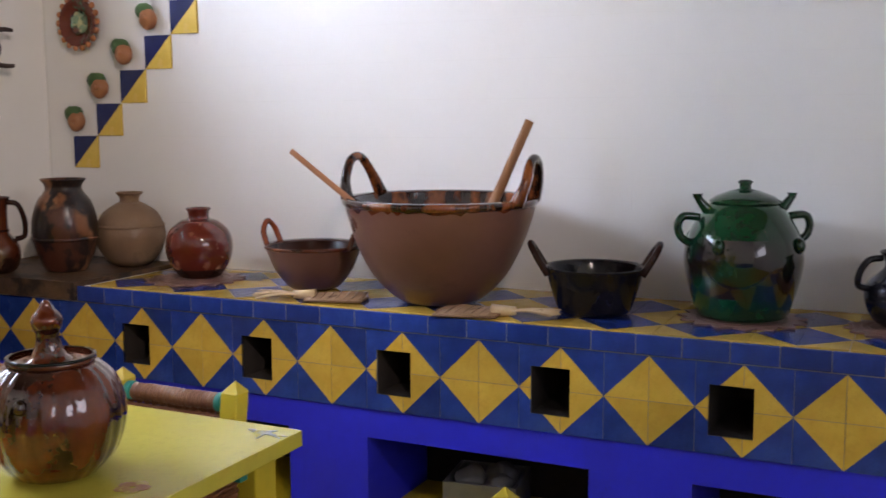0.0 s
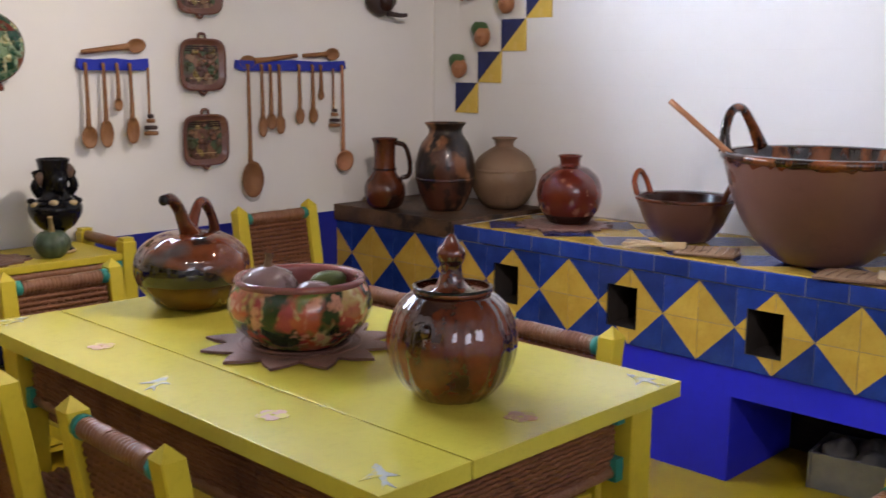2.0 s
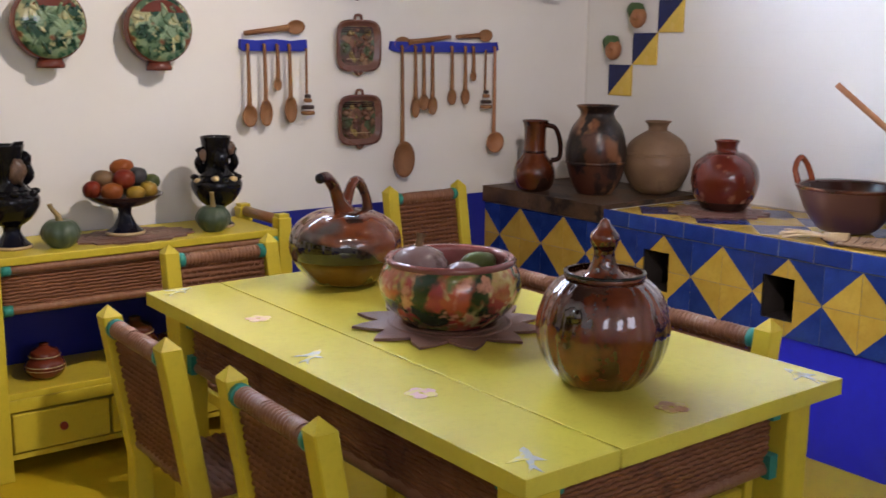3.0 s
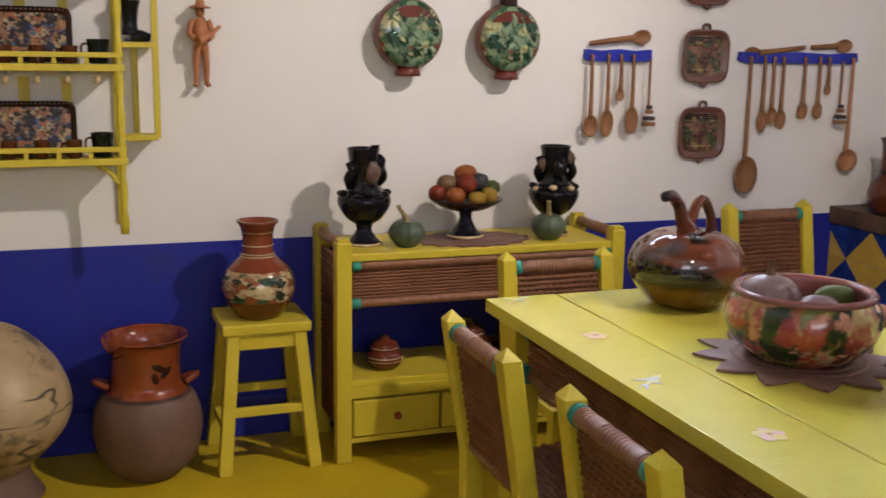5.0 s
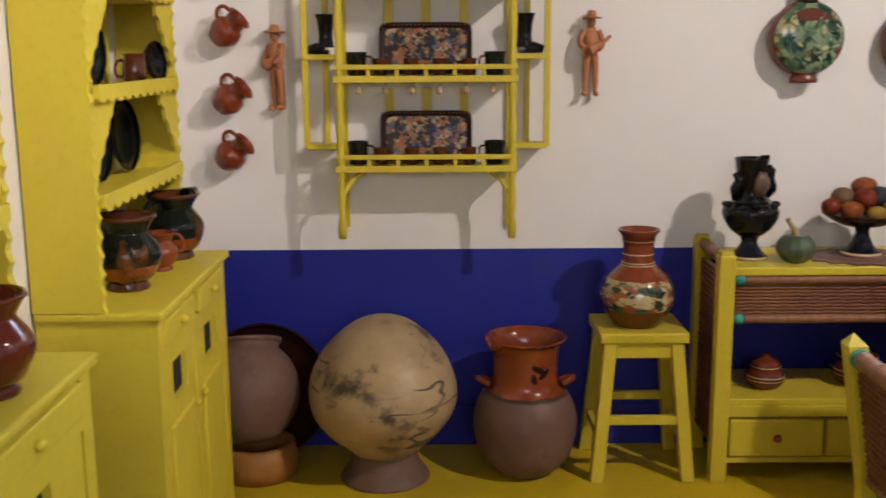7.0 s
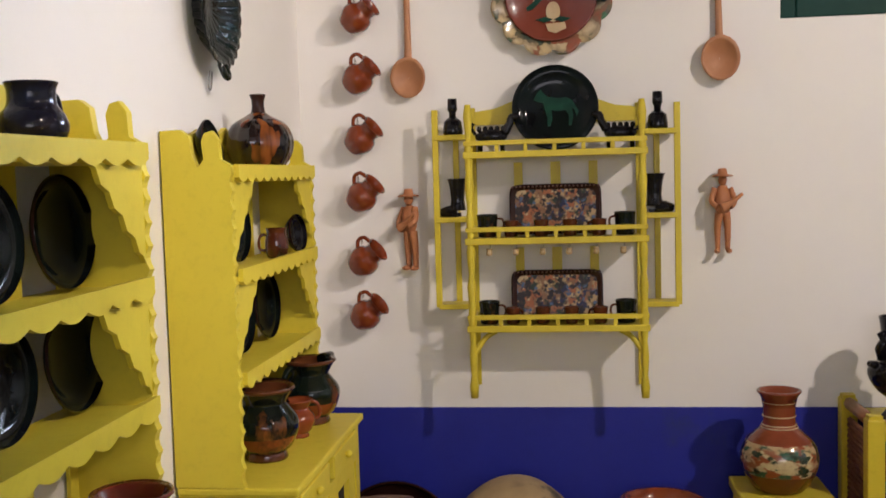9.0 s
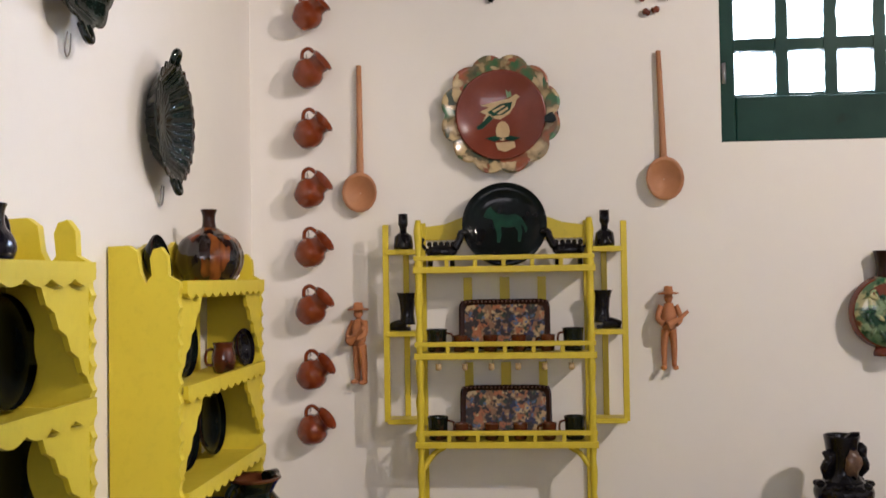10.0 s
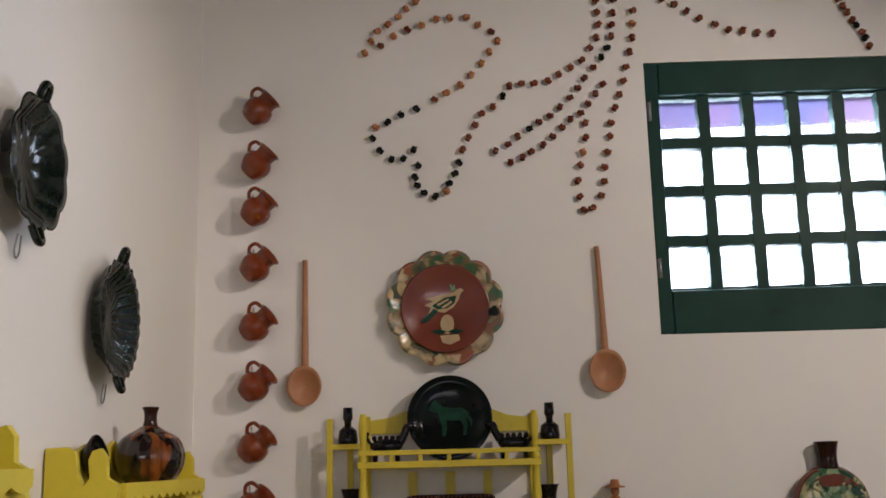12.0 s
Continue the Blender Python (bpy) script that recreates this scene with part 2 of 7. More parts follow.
ent.links.new(mix(ent, mix(ent, where_, (0, 0, 0), line_), old_colour, (0.075, 0.058, 0.042)), ebs.inputs["Base Color"])
CLAY_GREY = surf("smoked_grey_clay", (0.185, 0.110, 0.064), (0.25, 0.162, 0.098), 5, 0.5, 40, 0.5, 0.004, stain=(0.075, 0.046, 0.030), stain_scale=5, stain_cut=0.52, stain_soft=0.2)
CLAY_BURNT = daubed("burnt_patched_clay", (0.20, 0.082, 0.036), [((0.28, 0.135, 0.065), 7, 0.3), ((0.070, 0.022, 0.013), 6, 0.55), ((0.014, 0.009, 0.009), 8, 0.5), ((0.012, 0.008, 0.008), 14, 0.25)], 0.3, 0.3, (1, 1, 0.7))
BLACK_GLAZE = surf("black_glaze", (0.006, 0.006, 0.008), (0.010, 0.009, 0.011), 6, 0.08, 40, 0.35, 0.003, coat=0.25, spec=0.18)
BLUE_BLACK = surf("blue_black_glaze", (0.006, 0.009, 0.022), (0.010, 0.008, 0.011), 6, 0.08, 40, 0.35, 0.003, coat=0.25, spec=0.18)
GREEN_GLAZE = surf("green_glaze", (0.003, 0.030, 0.011), (0.004, 0.048, 0.018), 6, 0.10, 60, 0.2, 0.0015, coat=0.7, stain=(0.006, 0.010, 0.008), stain_scale=5, stain_cut=0.60)
GREEN_BAND = daubed("brown_green_band_glaze", (0.012, 0.008, 0.007), [((0.018, 0.008, 0.006), 8, 0.4), ((0.004, 0.032, 0.017), 9, 0.25), ((0.006, 0.014, 0.035), 12, 0.1)], 0.10, 0.7)
DARK_GREEN = surf("dark_green_glaze", (0.003, 0.006, 0.005), (0.005, 0.011, 0.008), 9, 0.10, 26, 0.5, 0.004, coat=0.55, spec=0.12, stain=(0.03, 0.05, 0.04), stain_scale=7, stain_cut=0.62)
PLATE_GREEN = surf("black_green_plate_glaze", (0.004, 0.0045, 0.006), (0.005, 0.009, 0.008), 9, 0.10, 60, 0.15, 0.001, coat=0.12, spec=0.14, stain=(0.016, 0.010, 0.006), stain_scale=8, stain_cut=0.66)
POT_MIX = surf("green_brown_drip_glaze", (0.006, 0.012, 0.008), (0.007, 0.008, 0.007), 9, 0.08, 60, 0.15, 0.001, coat=0.35, spec=0.2, stain=(0.17, 0.055, 0.014), stain_scale=7, stain_cut=0.57, stretch=(1, 1, 0.45))
STRIPED = painted("striped_red_black_glaze", (0.07, 0.016, 0.008), [(0.012, 0.008, 0.008), (0.20, 0.045, 0.018), (0.008, 0.009, 0.010), (0.014, 0.010, 0.009), (0.24, 0.07, 0.016)], 30, 0.08, 0.8, stretch=(1, 1, 0.25))
FRUIT_PAINT = daubed("painted_fruit_lacquer", (0.34, 0.10, 0.05), [((0.40, 0.27, 0.085), 11, 0.4), ((0.38, 0.070, 0.028), 10, 0.5), ((0.50, 0.40, 0.17), 17, 0.25), ((0.30, 0.04, 0.035), 14, 0.2), ((0.11, 0.14, 0.03), 13, 0.25), ((0.018, 0.036, 0.014), 13, 0.38), ((0.50, 0.22, 0.13), 24, 0.12)], 0.2, 0.45)
FRUIT_RIM = surf("pink_wine_lacquer", (0.22, 0.075, 0.065), (0.16, 0.045, 0.045), 8, 0.2, 60, 0.1, 0.001, coat=0.4)
GOURD = daubed("marbled_gourd_lacquer", (0.115, 0.028, 0.009), [((0.060, 0.050, 0.048), 4.0, 0.7), ((0.15, 0.040, 0.012), 4.5, 0.4), ((0.012, 0.010, 0.010), 5.5, 0.55)], 0.07, 0.8, (1, 1, 1.9))
GOURD_LOW = surf("amber_gourd_lacquer", (0.15, 0.070, 0.008), (0.10, 0.040, 0.007), 6, 0.10, 60, 0.1, 0.001, coat=0.6, spec=0.25)
PUMPKIN = surf("caramel_pumpkin_glaze", (0.165, 0.028, 0.006), (0.050, 0.009, 0.004), 9, 0.05, 24, 0.5, 0.003, coat=1.0, stain=(0.014, 0.005, 0.005), stain_scale=9, stain_cut=0.52, spec=0.5)
JAR_PAINT = daubed("painted_jar_glaze", (0.25, 0.10, 0.045), [((0.46, 0.34, 0.18), 16, 0.5), ((0.030, 0.085, 0.045), 17, 0.5), ((0.26, 0.065, 0.025), 20, 0.3), ((0.50, 0.40, 0.22), 30, 0.2), ((0.02, 0.035, 0.02), 26, 0.2)], 0.16, 0.5, (0.7, 0.7, 1.4))
JAR_RED = surf("terracotta_glaze", (0.22, 0.052, 0.022), (0.17, 0.036, 0.016), 6, 0.18, 60, 0.12, 0.001, coat=0.5, stain=(0.38, 0.20, 0.11), stain_scale=14, stain_cut=0.66)
JAR_AMBER = surf("amber_jar_glaze", (0.15, 0.045, 0.010), (0.11, 0.030, 0.008), 6, 0.18, 60, 0.12, 0.001, coat=0.5)
FLASK_FACE = daubed("relief_flask_glaze", (0.09, 0.16, 0.09), [((0.03, 0.11, 0.06), 12, 0.4), ((0.44, 0.42, 0.21), 15, 0.6), ((0.20, 0.29, 0.17), 18, 0.5), ((0.012, 0.05, 0.028), 20, 0.35), ((0.17, 0.055, 0.028), 12, 0.1)], 0.14, 0.6)
FLASK_RED = surf("brick_red_glaze", (0.16, 0.036, 0.020), (0.115, 0.025, 0.015), 8, 0.25, 60, 0.15, 0.001, coat=0.4, stain=(0.06, 0.12, 0.06), stain_scale=14, stain_cut=0.58)
TRAY_RELIEF = painted("relief_tray_glaze", (0.14, 0.075, 0.04), [(0.20, 0.09, 0.05), (0.28, 0.20, 0.06), (0.07, 0.09, 0.04), (0.11, 0.05, 0.035), (0.22, 0.12, 0.06)], 30, 0.25, 0.8, 0.5)
TRAY_RIM = surf("rosy_brown_glaze", (0.17, 0.075, 0.05), (0.13, 0.05, 0.035), 8, 0.28, 60, 0.2, 0.001, coat=0.4)
TRAY_BLUE = daubed("talavera_tray_glaze", (0.22, 0.11, 0.052), [((0.42, 0.28, 0.13), 24, 0.35), ((0.010, 0.016, 0.055), 32, 0.4), ((0.012, 0.028, 0.016), 30, 0.35), ((0.06, 0.11, 0.20), 38, 0.05), ((0.34, 0.11, 0.04), 34, 0.2), ((0.46, 0.34, 0.18), 46, 0.05), ((0.012, 0.009, 0.010), 40, 0.35)], 0.4, 0.0)
PLATE_RIM = painted("cream_green_rim_glaze", (0.50, 0.36, 0.20), [(0.55, 0.43, 0.26), (0.05, 0.14, 0.07), (0.52, 0.40, 0.22), (0.30, 0.09, 0.05), (0.06, 0.08, 0.06)], 26, 0.2, 0.7, 0.5)
PLATE_RED = surf("red_plate_glaze", (0.20, 0.045, 0.026), (0.16, 0.035, 0.02), 8, 0.2, 60, 0.1, 0.001, coat=0.5)
BIRD_GREEN = surf("green_white_slip", (0.30, 0.36, 0.18), (0.12, 0.24, 0.12), 26, 0.25, 60, 0.1, 0.001, coat=0.4)
HORSE_GREEN = surf("green_slip", (0.006, 0.055, 0.032), (0.004, 0.030, 0.020), 30, 0.55, 60, 0.1, 0.001, spec=0.15)
CREAM_SLIP = surf("cream_slip", (0.55, 0.40, 0.22), (0.46, 0.33, 0.17), 16, 0.25, 60, 0.1, 0.001, coat=0.4)
TERRACOTTA = surf("terracotta", (0.46, 0.19, 0.085), (0.38, 0.145, 0.06), 14, 0.6, 70, 0.3, 0.002)
CAULDRON_IN = surf("orange_streaked_glaze", (0.20, 0.055, 0.014), (0.06, 0.016, 0.006), 9, 0.12, 60, 0.15, 0.001, coat=0.8, stain=(0.012, 0.006, 0.005), stain_scale=9, stain_cut=0.45, stretch=(1, 1, 0.35))
FIGURE_CLAY = surf("smoked_figure_clay", (0.16, 0.095, 0.06), (0.07, 0.04, 0.03), 40, 0.3, 60, 0.3, 0.002, coat=0.3)
RED_POT = surf("small_red_pot_glaze", (0.16, 0.030, 0.014), (0.10, 0.018, 0.009), 9, 0.12, 60, 0.1, 0.001, coat=0.7)
POT_RIM = surf("brown_rim_glaze", (0.13, 0.040, 0.013), (0.06, 0.018, 0.008), 12, 0.1, 60, 0.1, 0.001, coat=0.7)
PALM = surf("woven_palm", (0.27, 0.165, 0.095), (0.37, 0.24, 0.145), 16, 0.6, 110, 0.6, 0.003, stain=(0.14, 0.08, 0.045), stain_scale=16, stain_cut=0.6)
STRAW_DARK = surf("dark_straw_binding", (0.14, 0.075, 0.035), (0.20, 0.11, 0.05), 18, 0.7, 120, 0.6, 0.002)
JAR_SLIP = daubed("red_jar_slip_glaze", (0.105, 0.014, 0.007), [((0.135, 0.022, 0.009), 6, 0.4), ((0.28, 0.115, 0.062), 10, -0.02), ((0.40, 0.22, 0.13), 18, -0.2)], 0.08, 0.7)
OCHRE_CLAY = surf("ochre_clay", (0.42, 0.20, 0.045), (0.32, 0.13, 0.030), 8, 0.5, 50, 0.2, 0.002)
JOINT = surf("tile_joint_mortar", (0.22, 0.22, 0.24), (0.15, 0.15, 0.16), 9, 0.9, 60, 0.3, 0.002)
MUG_GLAZE = surf("orange_brown_mug_glaze", (0.22, 0.040, 0.011), (0.15, 0.026, 0.008), 8, 0.10, 60, 0.1, 0.001, coat=0.7, spec=0.25)
WOOD = surf("spoon_wood", (0.30, 0.145, 0.060), (0.22, 0.095, 0.038), 8, 0.55, 60, 0.3, 0.002, stretch=(1, 1, 0.2))
WOOD_PALE = surf("pale_spoon_wood", (0.44, 0.21, 0.105), (0.37, 0.16, 0.075), 8, 0.5, 60, 0.3, 0.002, stretch=(1, 1, 0.2))
RACK_BLUE = surf("rack_blue_paint", (0.018, 0.035, 0.40), (0.014, 0.026, 0.32), 6, 0.45, 40, 0.15, 0.001)
GREEN_WOOD = surf("dark_green_window_paint", (0.003, 0.042, 0.032), (0.002, 0.030, 0.023), 4, 0.5, 30, 0.2, 0.002, stain=(0.004, 0.02, 0.016), stain_scale=4, stain_cut=0.66, spec=0.2)
# Ceiling is unseen; its dark timber tone is chosen to cut bounce and reflections.
CEILING_PAINT = surf("dark_unseen_ceiling", (0.22, 0.15, 0.095), (0.16, 0.105, 0.065), 1.2, 0.7, 20, 0.3, 0.003, stretch=(1, 8, 1))
TIN = surf("dull_tin", (0.30, 0.30, 0.31), (0.22, 0.22, 0.23), 8, 0.45, 40, 0.3, 0.002, metal=0.6)
ASH_STONE = surf("ash_grey_stone", (0.24, 0.23, 0.22), (0.17, 0.16, 0.155), 7, 0.85, 40, 0.5, 0.004)
KNOB_RED = surf("red_knob_paint", (0.28, 0.035, 0.02), (0.22, 0.03, 0.018), 9, 0.35, 60, 0.1, 0.001)
PALE_BLUE = surf("pale_blue_motif_paint", (0.40, 0.44, 0.42), (0.50, 0.52, 0.42), 30, 0.4, 60, 0.1, 0.001, stain=(0.62, 0.54, 0.08), stain_scale=38, stain_cut=0.47)
PALE_PINK = surf("pale_pink_motif_paint", (0.64, 0.34, 0.24), (0.66, 0.46, 0.28), 30, 0.4, 60, 0.1, 0.001, stain=(0.62, 0.54, 0.08), stain_scale=38, stain_cut=0.47)
RUST_MOTIF = surf("rust_motif_paint", (0.44, 0.19, 0.06), (0.50, 0.30, 0.08), 30, 0.4, 60, 0.1, 0.001, stain=(0.60, 0.50, 0.08), stain_scale=38, stain_cut=0.48)
MASK_FACE = surf("painted_clay_face", (0.38, 0.17, 0.075), (0.32, 0.13, 0.06), 16, 0.45, 60, 0.2, 0.001)
MASK_GREEN = surf("painted_green_cap", (0.05, 0.11, 0.035), (0.07, 0.13, 0.05), 16, 0.45, 60, 0.2, 0.001)
MASK_DARK = surf("dark_carved_wood", (0.035, 0.024, 0.026), (0.06, 0.035, 0.03), 14, 0.4, 60, 0.3, 0.002)
WIRE = surf("wire", (0.35, 0.33, 0.30), (0.3, 0.28, 0.25), 20, 0.4, 60, 0.1, 0.001, metal=0.8)
SQUASH = surf("green_squash_skin", (0.055, 0.085, 0.055), (0.09, 0.12, 0.075), 18, 0.35, 60, 0.2, 0.002, coat=0.2, stain=(0.20, 0.22, 0.12), stain_scale=16, stain_cut=0.6)
CLOTH, cnt, cp = base_material("mauve_awning_cloth")
tr_ = cnt.nodes.new("ShaderNodeBsdfTranslucent")
cnt.links.new(ramp(cnt, noise_node(cnt, coords(cnt), 3.0), [(0.4, (0.120, 0.118, 0.170)), (0.6, (0.150, 0.122, 0.160))]), tr_.inputs[0])
cnt.links.new(tr_.outputs[0], cnt.nodes["Material Output"].inputs[0])
CLOTH_GREY, gnt, gp = base_material("grey_awning_cloth")
tg_ = gnt.nodes.new("ShaderNodeBsdfTranslucent")
gnt.links.new(ramp(gnt, noise_node(gnt, coords(gnt), 3.0), [(0.4, (0.050, 0.055, 0.085)), (0.6, (0.062, 0.058, 0.075))]), tg_.inputs[0])
gnt.links.new(tg_.outputs[0], gnt.nodes["Material Output"].inputs[0])
STEM = surf("dry_stem", (0.36, 0.27, 0.12), (0.30, 0.21, 0.09), 18, 0.6, 60, 0.3, 0.002)


def fruit_material(name, a, b):
    return surf(name, a, b, 14, 0.3, 60, 0.15, 0.001, coat=0.15, spec=0.12)


FRUIT_RED = fruit_material("red_fruit", (0.16, 0.016, 0.013), (0.19, 0.034, 0.013))
FRUIT_ORANGE = fruit_material("orange_fruit", (0.28, 0.085, 0.020), (0.23, 0.060, 0.015))
FRUIT_YELLOW = fruit_material("yellow_fruit", (0.30, 0.195, 0.022), (0.26, 0.145, 0.018))
FRUIT_GREEN = fruit_material("green_fruit", (0.070, 0.088, 0.022), (0.045, 0.060, 0.018))
FRUIT_BLACK = fruit_material("black_fruit", (0.03, 0.035, 0.04), (0.045, 0.04, 0.045))
FRUIT_MAUVE = surf("mauve_fruit", (0.155, 0.095, 0.092), (0.215, 0.150, 0.145), 9, 0.25, 60, 0.2, 0.002, coat=0.45, spec=0.2, stain=(0.085, 0.045, 0.042), stain_scale=12, stain_cut=0.56)
FRUIT_BROWN = fruit_material("brown_fruit", (0.13, 0.08, 0.045), (0.17, 0.10, 0.05))

GLASS, gnt, gp = base_material("window_glass")
gp.inputs["Transmission Weight"].default_value, gp.inputs["Roughness"].default_value = 1.0, 0.12
gp.inputs["Base Color"].default_value = (0.95, 0.98, 1, 1)
bump(gnt, gp, noise_node(gnt, coords(gnt), 22, 3), 0.15, 0.002)

# ---- mesh helpers ----
def box(bm, x0, x1, y0, y1, z0, z1, bevel=0.0, mi=0):
    vs = [bm.verts.new(p) for p in ((x0, y0, z0), (x1, y0, z0), (x1, y1, z0), (x0, y1, z0), (x0, y0, z1), (x1, y0, z1), (x1, y1, z1), (x0, y1, z1))]
    fs = [bm.faces.new([vs[i] for i in f]) for f in ((3, 2, 1, 0), (4, 5, 6, 7), (0, 1, 5, 4), (1, 2, 6, 5), (2, 3, 7, 6), (3, 0, 4, 7))]
    for f in fs:
        f.material_index = mi
    if bevel:
        edges = {e for f in fs for e in f.edges}
        bmesh.ops.bevel(bm, geom=list(edges), offset=bevel, segments=2, affect="EDGES", profile=0.5)


def boxed(*a, **k):
    bm = bmesh.new()
    box(bm, *a, **k)
    return bm


def lathe(profile, seg=36, wob=0.0, ribs=0, rib=0.0, seed=0, bm=None, centre=(0, 0, 0)):
    """Turned ware: (radius, height) from the outer foot round to the inner floor."""
    bm = bm or bmesh.new()
    rings = []
    for k, (r, z) in enumerate(profile):
        ring = []
        for i in range(seg):
            a = 2 * math.pi * i / seg
            q = r * (1 + wob * noise.noise(Vector((math.cos(a) * 1.3 + seed, math.sin(a) * 1.3, z * 5 + seed))))
            if ribs:
                q *= 1 - rib * (1 - abs(math.sin(a * ribs / 2))) ** 1.5 * min(1, r * 12)
            ring.append(bm.verts.new((centre[0] + q * math.cos(a), centre[1] + q * math.sin(a), centre[2] + z)))
        rings.append(ring)
    for a, b in zip(rings, rings[1:]):
        for i in range(seg):
            f = bm.faces.new((a[i], a[(i + 1) % seg], b[(i + 1) % seg], b[i]))
            f.smooth = True
    return bm


def smooth_profile(pts, n=5):
    """Catmull-Rom through the given (radius, height) points."""
    out = []
    for k in range(len(pts) - 1):
        p0, p1, p2, p3 = pts[max(k - 1, 0)], pts[k], pts[k + 1], pts[min(k + 2, len(pts) - 1)]
        for j in range(n):
            t = j / n
            out.append(tuple(0.5 * (2 * b + (c - a) * t + (2 * a - 5 * b + 4 * c - d) * t * t + (3 * b - a - 3 * c + d) * t ** 3) for a, b, c, d in zip(p0, p1, p2, p3)))
    out.append(pts[-1])
    return [(max(p[0], 0.0), *p[1:]) for p in out] if len(pts[0]) == 2 else out


def vessel(outer, wall=0.008, floor_z=None, n=4, **k):
    """A hollow pot from its outer profile: foot first, rim last."""
    o = smooth_profile(outer, n)
    top = o[-1]
    inner = [(max(r - wall, 0.002), z) for r, z in reversed(o) if z > o[0][1] + wall * 1.5]
    prof = o + [(top[0] - wall * 0.3, top[1] + wall * 0.35)] + inner + [(0.0, o[0][1] + wall * 1.5)]
    return lathe([(0.0, o[0][1])] + prof, **k)


def tube(path, radius, seg=8, bm=None, n=4, flat=1.0):
    """A bent rod along points; radius may be a list."""
    bm = bm or bmesh.new()
    pts = [Vector(p) for p in (smooth_profile([tuple(p) for p in path], n) if len(path) > 2 and n > 1 else path)]
    rad = radius if isinstance(radius, (list, tuple)) else [radius, radius]
    rings = []
    up = Vector((0.13, 0.21, 0.97))
    for i, p in enumerate(pts):
        d = (pts[min(i + 1, len(pts) - 1)] - pts[max(i - 1, 0)]).normalized()
        s = d.cross(up)
        if s.length < 0.1:
            s = d.cross(Vector((1, 0.2, 0)))
        s.normalize()
        u = s.cross(d)
        f = i / (len(pts) - 1) * (len(rad) - 1)
        k = min(int(f), len(rad) - 2)
        r = rad[k] + (rad[k + 1] - rad[k]) * (f - k)
        rings.append([bm.verts.new(p + (s * math.cos(a) * flat + u * math.sin(a)) * r) for a in (2 * math.pi * j / seg for j in range(seg))])
    for a, b in zip(rings, rings[1:]):
        for j in range(seg):
            f = bm.faces.new((a[j], a[(j + 1) % seg], b[(j + 1) % seg], b[j]))
            f.smooth = True
    bm.faces.new(rings[0][::-1])
    bm.faces.new(rings[-1])
    return bm


def ball(c, r, bm=None, seg=16, rings=10, wob=0.0, seed=0.0, dent=0.0):
    """A lumpy round thing with radii r = (rx, ry, rz)."""
    bm = bm or bmesh.new()
    rows = []
    for i in range(rings + 1):
        th = math.pi * i / rings
        row = []
        for j in range(seg):
            ph = 2 * math.pi * j / seg
            v = Vector((math.sin(th) * math.cos(ph), math.sin(th) * math.sin(ph), math.cos(th)))
            q = 1 + wob * noise.noise(v * 1.7 + Vector((seed, seed * 2, 0))) - dent * max(0, abs(v.z) - 0.7) * 2
            row.append(bm.verts.new((c[0] + v.x * r[0] * q, c[1] + v.y * r[1] * q, c[2] + v.z * r[2] * q)))
        rows.append(row)
    for a, b in zip(rows, rows[1:]):
        for j in range(seg):
            f = bm.faces.new((a[j], b[j], b[(j + 1) % seg], a[(j + 1) % seg]))
            f.smooth = True
    bmesh.ops.remove_doubles(bm, verts=rows[0] + rows[-1], dist=1e-5)
    return bm


def prism(outline, z0, z1, bm=None, mi=0):
    """An outline in x, y raised from z0 to z1."""
    bm = bm or bmesh.new()
    a = [bm.verts.new((x, y, z0)) for x, y in outline]
    b = [bm.verts.new((x, y, z1)) for x, y in outline]
    n = len(a)
    fs = [bm.faces.new(a[::-1]), bm.faces.new(b)] + [bm.faces.new((a[i], a[(i + 1) % n], b[(i + 1) % n], b[i])) for i in range(n)]
    for f in fs:
        f.material_index = mi
    return bm


def turned(bm, m):
    bm.transform(m)
    return bm


UPRIGHT = Matrix(((1, 0, 0, 0), (0, 0, 1, 0), (0, 1, 0, 0), (0, 0, 0, 1)))  # x, y, z -> x, z, y


def finish(bm, name, mats):
    bmesh.ops.recalc_face_normals(bm, faces=bm.faces)
    me = bpy.data.meshes.new(name)
    bm.to_mesh(me)
    bm.free()
    for m in mats if isinstance(mats, (list, tuple)) else [mats]:
        me.materials.append(m)
    return me


def part(name, bm, material, parent, label=""):
    ob = new(name, finish(bm, name, material))
    ob.parent = parent
    return tagged(ob, label) if label else ob


def thing(name, label, category, m=None, group=""):
    ob = new(name)
    ob.empty_display_size = 0.05
    ob.matrix_basis = m or Matrix()
    return tagged(ob, label, category, group)


def solid(name, bm, material, label, category, m=None, group="", kind=""):
    ob = new(name, finish(bm, name, material))
    ob.matrix_basis = m or Matrix()
    return tagged(ob, label, category, group, kind)


def structure(name, bm, material, label="", category=""):
    return solid(name, bm, material, label, category, kind="structure")

# ---- the room: x along the spoon wall, y towards it ----
NORTH, EAST, WEST, SOUTH, TOP = 3.732, 3.601, -1.113, -1.9, 3.9
DADO_TOP = 0.718
WX0, WX1, WZ0, WZ1 = 0.522, 2.622, 2.018, 3.022   # window opening

structure("floor", boxed(WEST - 0.3, EAST + 0.3, SOUTH - 0.3, NORTH + 0.3, -0.15, 0), FLOOR_PAINT, "yellow painted concrete floor with worn patches", "floor")
structure("ceiling", boxed(WEST - 0.3, EAST + 0.3, SOUTH - 0.3, NORTH + 0.3, TOP, TOP + 0.15), CEILING_PAINT, "unseen ceiling, dark timber tone chosen to cut bounced light", "ceiling")
bm = bmesh.new()
